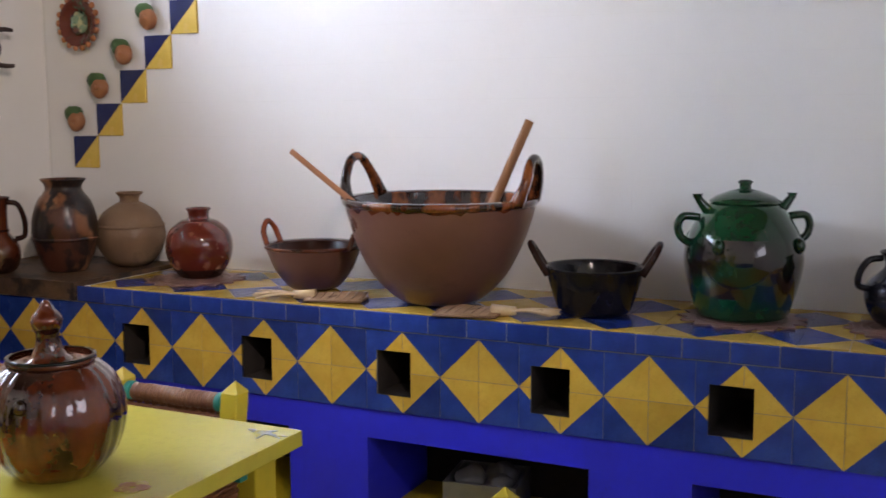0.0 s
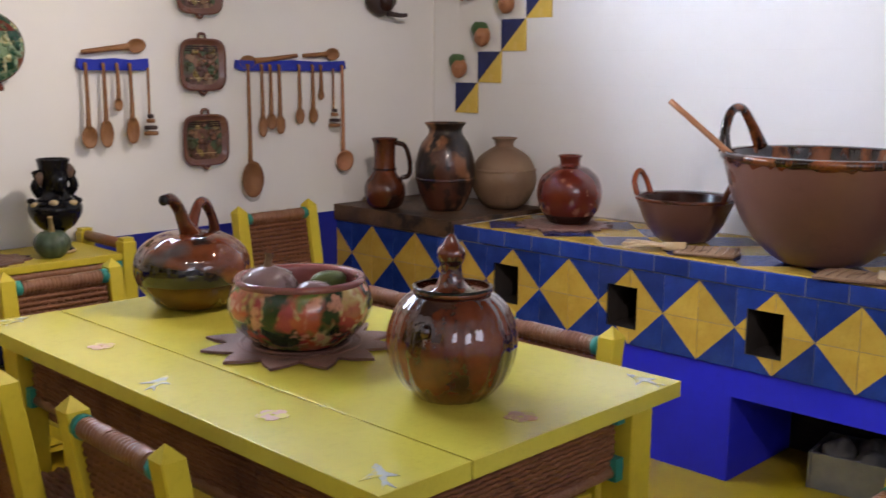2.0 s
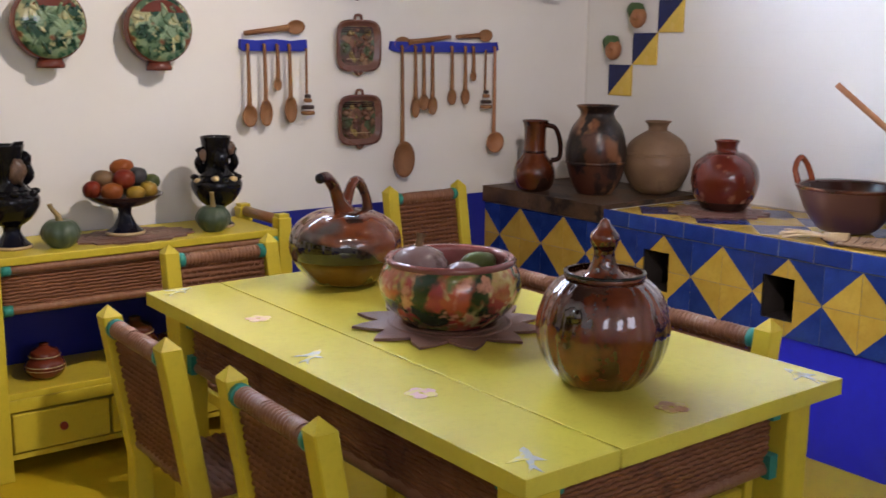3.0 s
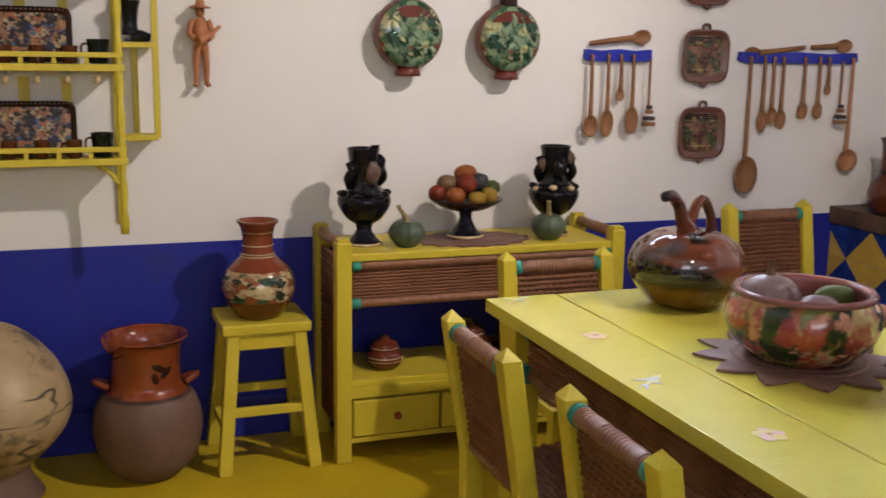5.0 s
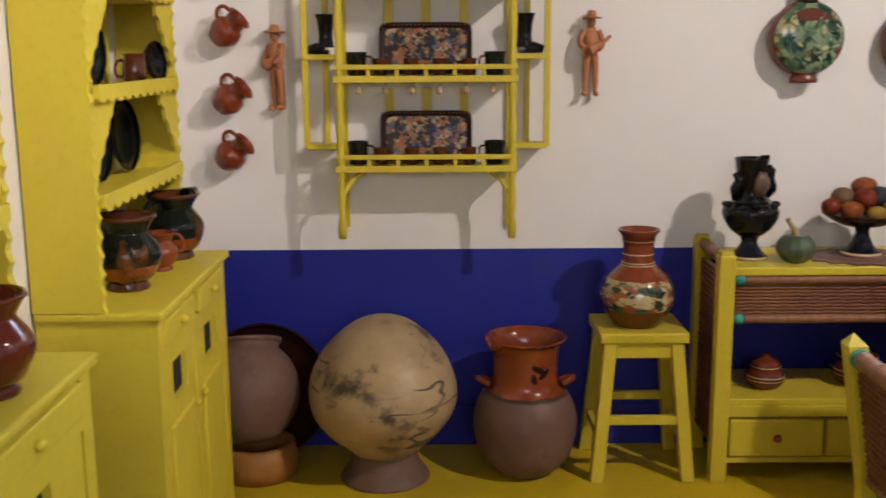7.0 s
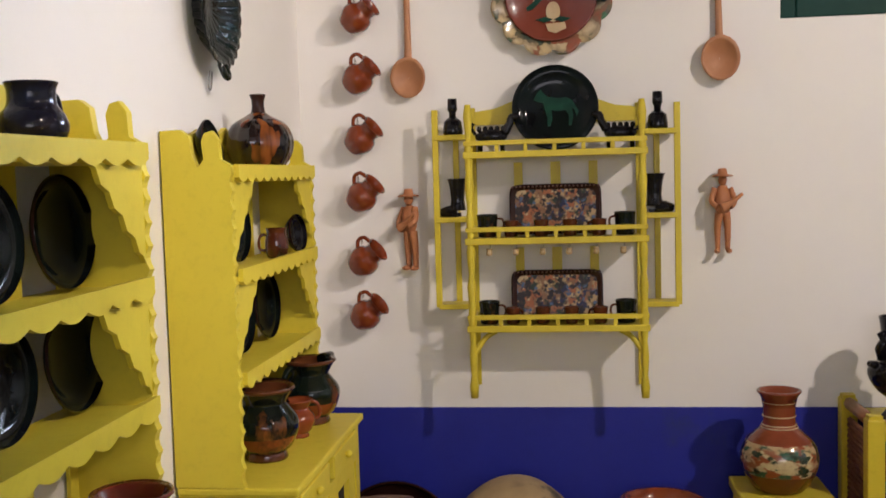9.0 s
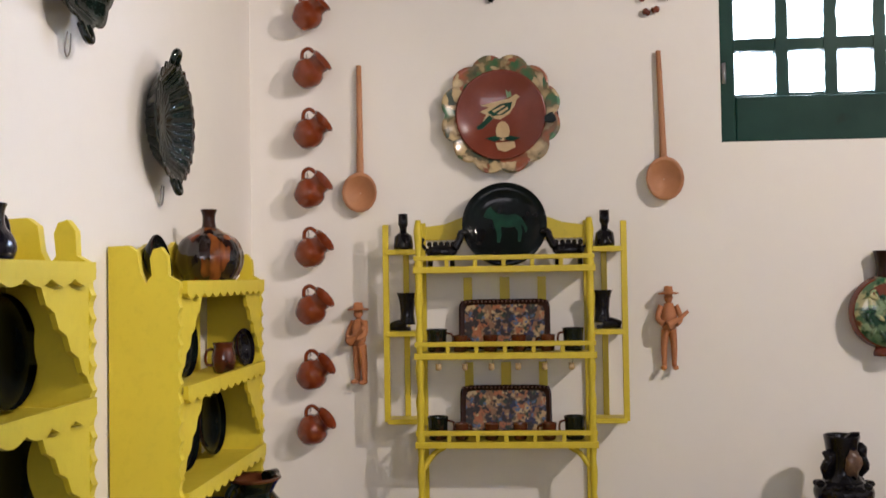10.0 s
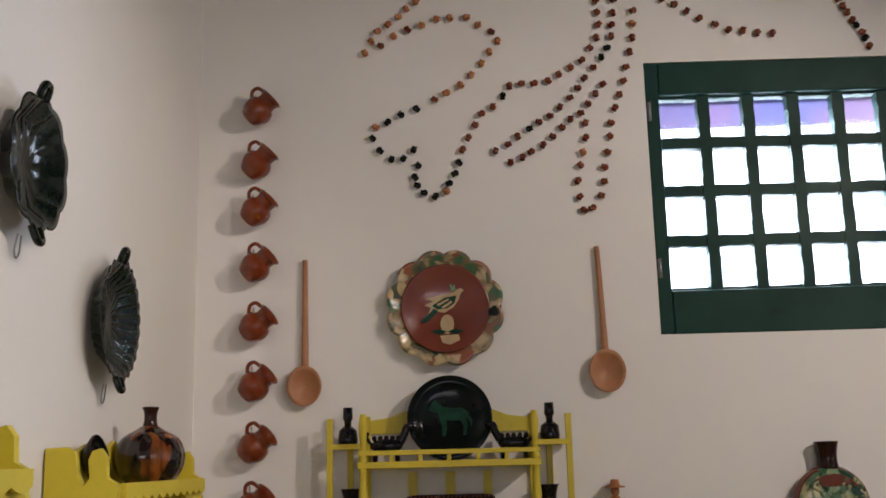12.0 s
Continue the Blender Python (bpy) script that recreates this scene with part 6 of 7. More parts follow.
def face_mug(y, z):
    f = thing("clay_mask", "small clay mask with a green cap", "mask", east_place(y, z), "small masks beside the tile stair")
    part("face", ball((0.008, -0.012, 0.03), (0.040, 0.048, 0.036), seg=14, rings=10, wob=0.12, seed=z), MASK_FACE, f)
    part("cap", ball((-0.012, 0.020, 0.026), (0.045, 0.036, 0.034), seg=14, rings=8, wob=0.2, seed=z + 4), MASK_GREEN, f)
    part("nose", ball((0.020, -0.012, 0.064), (0.009, 0.012, 0.012), seg=8, rings=6), MASK_FACE, f)


for k in range(9):
    face_mug(3.525 - TS * k, 1.378 + TS * k)

# the plate with a bird
pl = thing("wall_plate", "big scalloped plate with a green bird on red", "plate", wall_place(-0.229, 2.128, 0.004))
out = []
for i in range(96):
    a = 2 * math.pi * i / 96
    q = 0.190 + 0.018 * abs(math.sin(a * 6)) ** 0.8
    out.append((q * math.cos(a), q * math.sin(a)))
part("rim", dish_form(out, 0.040, 0.93), PLATE_RIM, pl, "cream rim with green and red dabs")
part("centre", lathe([(0.0, 0.010), (0.135, 0.012), (0.152, 0.020), (0.156, 0.026), (0.150, 0.0262), (0.133, 0.016), (0.0, 0.0145)], seg=48), PLATE_RED, pl, "brick red glazed centre")
part("bird", prism([(0.067, 0.062), (0.056, 0.070), (0.044, 0.066), (0.030, 0.056), (-0.010, 0.048), (-0.070, 0.034), (-0.040, 0.026), (-0.072, 0.012), (-0.050, 0.002), (-0.062, -0.022), (-0.030, -0.010), (-0.002, -0.016), (0.030, 0.004), (0.048, 0.030), (0.056, 0.052)], 0.016, 0.0190), CREAM_SLIP, pl, "cream slip bird")
part("wing", prism([(-0.046, 0.010), (0.000, 0.038), (0.040, 0.044), (0.034, 0.018), (0.008, 0.000), (-0.028, -0.004)], 0.0192, 0.0204), HORSE_GREEN, pl)
part("feather", prism([(-0.030, 0.014), (0.010, 0.034), (0.016, 0.030), (-0.022, 0.008)], 0.0205, 0.0214), CREAM_SLIP, pl)
part("feather", prism([(-0.014, 0.004), (0.022, 0.026), (0.026, 0.020), (-0.004, 0.000)], 0.0205, 0.0214), CREAM_SLIP, pl)
part("tail", prism([(-0.040, 0.000), (-0.024, -0.010), (-0.062, -0.046), (-0.080, -0.050), (-0.084, -0.040), (-0.064, -0.026)], 0.016, 0.0208), HORSE_GREEN, pl)
part("crest", prism([(0.022, 0.058), (0.018, 0.088), (0.028, 0.076), (0.034, 0.084), (0.038, 0.064)], 0.016, 0.0194), BIRD_GREEN, pl)
part("perch", prism([(0.024 * math.cos(a) + 0.006, 0.034 * math.sin(a) - 0.056) for a in (2 * math.pi * k / 16 for k in range(16))], 0.016, 0.0188), CREAM_SLIP, pl)
for s in (-1, 1):
    part("leaf", prism([(0.006, -0.082), (0.006 + s * 0.026, -0.072), (0.006 + s * 0.060, -0.080), (0.006 + s * 0.030, -0.092)], 0.0165, 0.0194), HORSE_GREEN, pl)
part("ground", prism([(-0.020, -0.096), (0.045, -0.092), (0.050, -0.112), (0.014, -0.128), (-0.012, -0.120)], 0.016, 0.0186), CREAM_SLIP, pl)
part("glaze_run", prism([(0.150, -0.030), (0.178, -0.034), (0.198, -0.018), (0.196, 0.006), (0.168, 0.002), (0.150, -0.010)], 0.030, 0.0365), PLATE_GREEN, pl, "dark glaze run on the rim")

spoon(wall_place(-0.722, 2.315, 0.002), 0.515, 0.122, 0.140, WOOD_PALE, "large pale wooden ladle hanging by the jugs", "large ladles on the wall", 0.011, "ladle", "wooden_ladle")
spoon(wall_place(0.312, 2.335, 0.002, 1.5), 0.515, 0.128, 0.150, WOOD_PALE, "large pale wooden ladle hanging by the window", "large ladles on the wall", 0.011, "ladle", "wooden_ladle")

# the column of little jugs
jg = thing("small_jug", "small orange-brown glazed jug hanging on the wall", "jug", wall_place(-0.890, 2.862, 0.0) @ Matrix.Diagonal((0.9, 0.9, 0.9, 1)), "column of jugs in the corner")
tilt = Matrix.Translation((0, 0, 0.060)) @ pose(0, 0, 0, 0, 0, -52) @ pose(0, 0, 0, -78, 0, 0)
part("body", turned(vessel([(0.028, -0.052), (0.042, -0.044), (0.060, -0.004), (0.054, 0.028), (0.040, 0.044), (0.042, 0.066), (0.050, 0.078)], 0.004, seg=28), tilt), MUG_GLAZE, jg)
part("handle", turned(tube([(-0.043, 0, 0.070), (-0.070, 0, 0.062), (-0.076, 0, 0.036), (-0.056, 0, 0.014)], 0.0075, 8), tilt), MUG_GLAZE, jg)
part("hook", tube([(-0.02, 0.06, 0.0), (-0.018, 0.085, 0.012), (-0.012, 0.066, 0.016)], 0.0016, 5), WIRE, jg)
for z in (2.660, 2.488, 2.286, 2.076, 1.870, 1.664, 1.466, 1.244, 1.055):
    copy_thing(jg, wall_place(-0.893, z, 0.0, random.uniform(-5, 5)))

# tiny pots strung over the wall as pictures
tiny = lathe(smooth_profile([(0.0, 0.0), (0.007, 0.0), (0.0145, 0.010), (0.0105, 0.020), (0.0125, 0.027), (0.009, 0.026), (0.0, 0.012)], 2), 9)
tiny_mesh = {}
tmp = bpy.data.meshes.new("tiny_pot")
tiny.to_mesh(tmp)
tiny.free()
for key, mm in (("brown", JAR_RED), ("orange", TERRACOTTA), ("green", DARK_GREEN), ("red", RED_POT)):
    c_ = tmp.copy()
    c_.materials.append(mm)
    tiny_mesh[key] = c_
LINES = [
    ([(-0.27, 3.32), (-0.39, 3.22), (-0.46, 3.17), (-0.50, 3.09)], 0.047, "orange"),
    ([(-0.44, 3.12), (-0.34, 3.18), (-0.22, 3.22), (-0.12, 3.22), (-0.05, 3.17), (0.0, 3.14), (-0.04, 3.08), (-0.12, 2.98), (-0.21, 2.92), (-0.27, 2.89)], 0.056, "orange"),
    ([(-0.32, 2.87), (-0.43, 2.82), (-0.49, 2.79), (-0.47, 2.73), (-0.39, 2.66), (-0.32, 2.72), (-0.30, 2.74)], 0.055, "green"),
    ([(-0.31, 2.65), (-0.33, 2.59), (-0.31, 2.56), (-0.26, 2.54), (-0.21, 2.55), (-0.20, 2.58), (-0.16, 2.67)], 0.040, "green"),
    ([(-0.15, 2.71), (-0.08, 2.84), (-0.02, 2.88), (0.04, 2.96), (0.10, 2.95), (0.16, 2.96), (0.22, 2.99), (0.31, 3.05), (0.36, 3.14), (0.36, 3.34)], 0.050, "brown"),
    ([(-0.03, 2.70), (0.05, 2.75), (0.19, 2.84), (0.26, 2.91), (0.33, 3.00), (0.38, 3.06), (0.41, 3.13), (0.43, 3.34)], 0.048, "red"),
    ([(0.02, 2.65), (0.13, 2.71), (0.24, 2.80), (0.31, 2.86), (0.39, 2.98)], 0.046, "red"),
    ([(0.50, 3.34), (0.49, 3.13), (0.46, 3.01), (0.43, 2.90), (0.39, 2.79), (0.37, 2.69), (0.35, 2.54), (0.32, 2.49), (0.28, 2.45), (0.26, 2.50), (0.26, 2.60), (0.29, 2.71), (0.30, 2.82)], 0.056, "brown"),
    ([(0.60, 3.27), (0.74, 3.19), (0.84, 3.14), (1.02, 3.12)], 0.055, "brown"),
    ([(1.24, 3.27), (1.31, 3.14), (1.36, 3.05)], 0.03, "brown"),
]
rnd = random.Random(8)
for pts, gap, tone in LINES:
    left = 0.0
    for (x0, z0), (x1, z1) in zip(pts, pts[1:]):
        l_ = math.hypot(x1 - x0, z1 - z0)
        s_ = left
        while s_ < l_:
            x, z = x0 + (x1 - x0) * s_ / l_ + rnd.uniform(-0.004, 0.004), z0 + (z1 - z0) * s_ / l_ + rnd.uniform(-0.004, 0.004)
            key = tone if rnd.random() < 0.75 else rnd.choice(list(tiny_mesh))
            o = new("tiny_pot", tiny_mesh[key])
            o.matrix_basis = wall_place(x, z, 0.0, rnd.uniform(0, 360)) @ pose(0, 0, 0.012, 78, 0, 0) @ Matrix.Translation((0, 0, -0.012)) @ Matrix.Diagonal((0.9, 0.9, 0.9, 1))
            tagged(o, "tiny glazed clay pot fixed to the white wall", "pot", "tiny pots forming pictures on the wall")
            s_ += gap
        left = s_ - l_

# ---- oval dishes on the west wall ----
def west_place(y, z, off=0.0, rot=0.0):
    """Local x along +y, y up, z out of the wall."""
    return Matrix.Translation((WEST + off, y, z)) @ Matrix(((0, 0, 1, 0), (1, 0, 0, 0), (0, 1, 0, 0), (0, 0, 0, 1))) @ pose(0, 0, 0, 0, 0, rot)


def leaf_dish(y, z, w, h, waves, label, rot):
    d = thing("oval_dish", label, "dish", west_place(y, z, 0.012, rot), "green dishes on the wall")
    out = []
    for i in range(120):
        a = 2 * math.pi * i / 120
        k = 0.97 + 0.085 * abs(math.sin(a * waves / 2))
        out.append((w * k * math.cos(a), h * k * math.sin(a)))
    part("dish", dish_form(out, 0.048, 0.90, flat=0.66), DARK_GREEN, d)
    for s in (-1, 1):
        part("handle", tube([(-0.018, s * (h - 0.005), 0.042), (-0.012, s * (h + 0.025), 0.052), (0.012, s * (h + 0.025), 0.052), (0.018, s * (h - 0.005), 0.042)], 0.009, 8), DARK_GREEN, d)
    part("wire_loop", tube([(-0.008, -h - 0.01, 0.01), (-0.012, -h - 0.045, 0.006), (0, -h - 0.06, 0.005), (0.012, -h - 0.045, 0.006), (0.008, -h - 0.01, 0.01)], 0.002, 5), WIRE, d)


leaf_dish(2.205, 2.245, 0.145, 0.145, 10, "dark green oval dish with a deeply scalloped edge", 0)
leaf_dish(2.762, 1.985, 0.148, 0.155, 26, "dark green oval dish with a finely crimped edge", 0)
leaf_dish(1.72, 2.36, 0.14, 0.15, 14, "dark green oval dish hung higher on the wall", 0)

# ---- yellow cupboards along the west wall ----
HX = -0.94
BACK = WEST + 0.006


def scallops(w, n, d):
    """Points along a scalloped lower edge from x = 0 to w."""
    pts = []
    for i in range(n * 6 + 1):
        x = w * i / (n * 6)
        pts.append((x, -d * abs(math.sin(math.pi * i / 6))))
    return pts


def hutch(y0, y1, base_top, base_y0, base_y1, base_x, top, shelves, label):
    h = thing("cupboard", label, "cupboard", place(HX, y0, 0))
    w = y1 - y0
    dx = BACK - HX
    t = 0.022
    # upright sides with a wavy finial at the top and a scalloped front edge
    for yy, nm in ((0.0, "side_panel"), (w - t, "side_panel")):
        zs = base_top
        pts = [(dx, zs), (0.0, zs)]
        n = 17
        for i in range(1, n * 4):
            z = zs + (top - zs) * i / (n * 4)
            pts.append((-0.007 * abs(math.sin(math.pi * i / 4)), z))
        pts += [(0.0, top), (-0.002, top + 0.015), (-0.028, top + 0.03), (-0.030, top + 0.075), (-0.045, top + 0.095), (-0.062, top + 0.090), (-0.070, top + 0.07), (-0.066, top + 0.03), (-0.080, top + 0.012), (-0.094, top + 0.04), (-0.100, top + 0.085), (-0.12, top + 0.10), (dx, top + 0.098)]
        part(nm, turned(prism(pts, 0, t), Matrix(((1, 0, 0, 0), (0, 0, 1, yy), (0, 1, 0, 0), (0, 0, 0, 1)))), YELLOW_OLD, h)
    for z in shelves + [top]:
        part("shelf", boxed(dx, -0.004, t, w - t, z - 0.02, z, bevel=0.002), YELLOW_OLD, h)
        edge = scallops(w - 2 * t - 0.004, 11, 0.012)
        pts = edge + [(w - 2 * t - 0.004, 0.030), (0, 0.030)]
        part("scalloped_edge", turned(prism(pts, 0.0, 0.012), Matrix(((0, 0, 1, -0.003), (1, 0, 0, t + 0.002), (0, 1, 0, z - 0.012), (0, 0, 0, 1)))), YELLOW_OLD, h)
    tops = sorted(shelves + [top])
    for z in tops[1:] if base_top < 0.95 else tops:
        for s in (0, 1):
            g_ = 0.17 if w < 0.9 else 0.20
            pts = [(0, 0)] + [(0.012 + (g_ - 0.012) * (1 - i / 12), -0.165 * (i / 12) + 0.008 * math.sin(i * math.pi / 1.5)) for i in range(13)] + [(0, -0.18)]
            if s:
                pts = [(w - 2 * t - u_, v_) for u_, v_ in pts]
            part("corner_bracket", turned(prism(pts, 0.0, 0.010), Matrix(((0, 0, 1, -0.016), (1, 0, 0, t), (0, 1, 0, z - 0.02), (0, 0, 0, 1)))), YELLOW_OLD, h)
    # slatted back with gaps
    yy = t
    while yy < w - t - 0.02:
        sw = 0.06
        part("back_slat", boxed(dx, dx + 0.008, yy, min(yy + sw, w - t), base_top, top), YELLOW_OLD, h)
        yy += 0.19
    pts = [(0, 0), (0, 0.05), (w * 0.12, 0.085), (w * 0.25, 0.11), (w * 0.38, 0.085), (w * 0.5, 0.12), (w * 0.62, 0.085), (w * 0.75, 0.11), (w * 0.88, 0.085), (w - 2 * t, 0.05), (w - 2 * t, 0)]
    part("back_crest", turned(prism(pts, 0.0, 0.012), Matrix(((0, 0, 1, dx + 0.009), (1, 0, 0, t), (0, 1, 0, top + 0.001), (0, 0, 0, 1)))), YELLOW_OLD, h)
    # base unit
    b0, b1, bx = base_y0 - y0, base_y1 - y0, base_x - HX
    part("base_top", boxed(dx, bx + 0.016, b0 - 0.012, b1 + 0.012, base_top - 0.022, base_top - 0.0008, bevel=0.006), YELLOW_OLD, h)
    for q in ((dx, bx - 0.024, b0, b0 + t, 0.0, base_top - 0.022), (dx, bx - 0.024, b1 - t, b1, 0.0, base_top - 0.022), (dx, bx - 0.024, b0 + t, b1 - t, 0.06, 0.08), (dx, dx + 0.01, b0 + t, b1 - t, 0.08, base_top - 0.022)):
        part("carcass_panel", boxed(*q), YELLOW_OLD, h)
    wb = b1 - b0
    for q in ((b0, b0 + 0.05, 0, base_top - 0.022), (b1 - 0.05, b1, 0, base_top - 0.022), (b0 + wb / 2 - 0.02, b0 + wb / 2 + 0.02, 0.09, base_top - 0.13), (b0 + 0.05, b1 - 0.05, base_top - 0.13, base_top - 0.105), (b0 + 0.05, b1 - 0.05, 0.05, 0.09), (b0 + 0.05, b1 - 0.05, base_top - 0.034, base_top - 0.022)):
        part("face_frame_rail", boxed(bx - 0.024, bx, q[0], q[1], q[2], q[3]), YELLOW_OLD, h)
    for s in (0, 1):
        d0, d1 = (b0 + 0.052, b0 + wb / 2 - 0.022) if s == 0 else (b0 + wb / 2 + 0.022, b1 - 0.052)
        dw = part("drawer", boxed(bx - 0.018, bx + 0.006, d0 + 0.004, d1 - 0.004, base_top - 0.101, base_top - 0.038, bevel=0.004), YELLOW_OLD, h)
        part("knob", ball((bx + 0.014, (d0 + d1) / 2, base_top - 0.07), (0.011, 0.011, 0.011), seg=8, rings=6), YELLOW_OLD, dw)
        bm = bmesh.new()
        wz0, wz1 = base_top - 0.26, base_top - 0.16
        wy0, wy1 = (d0 + d1) / 2 - 0.07, (d0 + d1) / 2 + 0.07
        for q in ((d0, wy0, 0.092, base_top - 0.132), (wy1, d1, 0.092, base_top - 0.132), (wy0, wy1, 0.092, wz0), (wy0, wy1, wz1, base_top - 0.132)):
            box(bm, bx - 0.020, bx - 0.004, q[0], q[1], q[2], q[3])
        dr_ = part("door", bm, YELLOW_OLD, h)
        part("raised_panel", boxed(bx - 0.008, bx + 0.004, d0 + 0.035, d1 - 0.035, 0.13, wz0 - 0.05, bevel=0.006), YELLOW_OLD, dr_)
        # Solid dark sheet, reusing the stove's black, closes the door's square window.
        part("dark_sheet", boxed(bx - 0.022, bx - 0.020, wy0, wy1, wz0, wz1), SOOT, dr_, "flat dark sheet behind the window in the door")
        part("handle", ball((bx + 0.006, (d1 - 0.02) if s == 0 else (d0 + 0.02), base_top - 0.33), (0.010, 0.010, 0.012), seg=8, rings=6), YELLOW_OLD, dr_)
    return h


hutch(2.440, 3.205, 0.822, 2.452, 3.195, -0.830, 1.556, [1.072, 1.315], "yellow cupboard with scalloped shelves full of dark plates")
hutch(0.95, 1.975, 0.870, 0.93, 1.972, -0.822, 1.592, [1.130, 1.350], "yellow cupboard with scalloped shelves and big black plates")


def plate(m, r, mat, label, group):
    p_ = thing("plate", label, "plate", m, group)
    part("dish", lathe([(0.0, 0.0), (r * 0.55, 0.0), (r * 0.75, 0.012), (r, 0.030), (r * 0.985, 0.035), (r * 0.74, 0.018), (r * 0.55, 0.008), (0.0, 0.008)], seg=40), mat, p_)
    part("rim_edge", lathe([(r * 0.985, 0.030), (r * 1.005, 0.032), (r * 0.985, 0.036)], seg=40), CLAY_DARK, p_)
    return p_


def leaning(y, z, r, deg=76, x=None, turn=0):
    """A plate that leans against a cupboard's back; z is its shelf."""
    lean_ = radians(90 - deg)
    return Matrix.Translation(((BACK + 0.016 + 2 * r * math.sin(lean_) * 0.5) if x is None else x, y, z + r * math.cos(lean_) + 0.004)) @ pose(0, 0, 0, 0, 0, turn) @ pose(0, 0, 0, 0, deg, 0)


GP = "dark plates in the cupboards"
for y, z, r in ((2.80, 1.072, 0.098), (3.05, 1.072, 0.100)):
    plate(leaning(y, z, r, 86, None, -4), r, PLATE_GREEN, "dark green and black glazed plate leaning in the cupboard", GP)
for y in (1.11, 1.36, 1.61, 1.86):
    for z, r in ((1.350, 0.101), (1.130, 0.099)):
        plate(leaning(y + (0.02 if z < 1.2 else 0.0), z, r, 86, None, -3), r, PLATE_GREEN, "large black-green glazed plate leaning in the cupboard", GP)
plate(leaning(2.62, 1.556, 0.062, 78), 0.062, PLATE_GREEN, "small dark plate leaning on top of the cupboard", GP)


def jug_pot(x, y, z, k, mat, label, spout=True, handle=True, rot=0, rim=None):
    p_ = thing("glazed_pitcher", label, "pitcher", place(x, y, z, rot))
    part("foot", lathe([(0.0, 0), (0.050 * k, 0), (0.052 * k, 0.006 * k), (0.044 * k, 0.022 * k)], seg=28), rim or mat, p_)
    part("body", vessel([(0.043 * k, 0.016 * k), (0.060 * k, 0.030 * k), (0.078 * k, 0.070 * k), (0.076 * k, 0.098 * k), (0.054 * k, 0.128 * k), (0.052 * k, 0.138 * k), (0.070 * k, 0.168 * k)], 0.005), mat, p_)
    if rim:
        part("bare_band", lathe([(0.0445 * k, 0.018 * k), (0.0615 * k, 0.030 * k), (0.0700 * k, 0.046 * k), (0.0752 * k, 0.059 * k)], seg=32), CLAY_ORANGE, p_, "orange-brown band above the foot")
    part("rim", lathe([(0.066 * k, 0.162 * k), (0.073 * k, 0.168 * k), (0.070 * k, 0.174 * k), (0.062 * k, 0.166 * k), (0.050 * k, 0.142 * k)], seg=32), rim or mat, p_)
    if handle:
        part("handle", loop_handle((-0.055 * k, 0, 0.16 * k), (-0.068 * k, 0, 0.08 * k), (-0.04 * k, 0, 0.0), 0.008 * k), mat, p_)
    if spout:
        part("spout", tube([(0.05 * k, 0, 0.160 * k), (0.088 * k, 0, 0.172 * k)], [0.022 * k, 0.010 * k], 8), mat, p_)
    return p_


jug_pot(-0.965, 2.70, 0.822, 1.08, POT_MIX, "dark green and brown dripped pot on the cupboard's worktop", False, False, 0, POT_RIM)
jug_pot(-0.945, 3.09, 0.822, 1.08, POT_MIX, "dark glazed pitcher with a spout on the cupboard's worktop", True, True, 60, POT_RIM)
jug_pot(-0.94, 2.92, 0.822, 0.6, CLAY_ORANGE, "small orange and black mug on the cupboard's worktop", False, True, 200)
jug_pot(-1.02, 2.90, 0.822, 0.9, PLATE_GREEN, "small dark green pot at the back of the worktop", False, False)
plate(leaning(2.80, 1.315, 0.094, 86, None, -4), 0.094, PLATE_GREEN, "dark green glazed plate leaning in the cupboard", GP)
plate(leaning(3.105, 1.315, 0.056, 84, -1.0, -10), 0.056, BLACK_GLAZE, "small black glazed plate with a brown rim in the cupboard", GP)
cu = thing("clay_mug", "small brown glazed mug on the cupboard's shelf", "mug", place(-1.0, 2.985, 1.315, 20) @ Matrix.Diagonal((0.62, 0.62, 0.75, 1)))
part("body", vessel([(0.036, 0), (0.046, 0.010), (0.054, 0.045), (0.050, 0.080), (0.044, 0.095), (0.050, 0.112)], 0.005), CLAY_BROWN, cu)
part("handle", loop_handle((-0.046, 0, 0.09), (-0.050, 0, 0.03), (-0.032, 0, 0), 0.006), CLAY_BROWN, cu)

rj = thing("round_bottle", "round striped red and black bottle with a short neck", "bottle", place(-1.0, 2.86, 1.556))
part("body", lathe(smooth_profile([(0.0, 0), (0.045, 0.0), (0.080, 0.035), (0.092, 0.08), (0.075, 0.125), (0.035, 0.15), (0.022, 0.158)], 5), ribs=9, rib=0.05, seg=54), STRIPED, rj)
part("neck", vessel([(0.022, 0.150), (0.017, 0.17), (0.017, 0.19), (0.022, 0.206)], 0.004), CLAY_DARK, rj)
bj = thing("glazed_pot", "squat black glazed pot on top of the cupboard", "pot", place(-1.0, 1.675, 1.592) @ Matrix.Diagonal((0.68, 0.68, 0.74, 1)))
part("body", vessel([(0.045, 0), (0.062, 0.01), (0.080, 0.045), (0.072, 0.075), (0.056, 0.095), (0.054, 0.125), (0.060, 0.142)], 0.005), BLUE_BLACK, bj)
part("handle", loop_handle((0.02, 0.054, 0.12), (0.02, 0.07, 0.06), (0.0, 0.03, 0.0), 0.007), BLUE_BLACK, bj)
jug_pot(-1.0, 1.30, 1.592, 0.95, BLUE_BLACK, "black glazed pot on top of the cupboard", False, True)
for k, (y, kk) in enumerate(((1.30, 1.0), (1.50, 1.05), (1.74, 0.95))):
    jug_pot(-0.90, y, 0.870, kk, CLAY_RED, "glossy red-brown pot on the cupboard's worktop", False, k != 1, 40 * k)
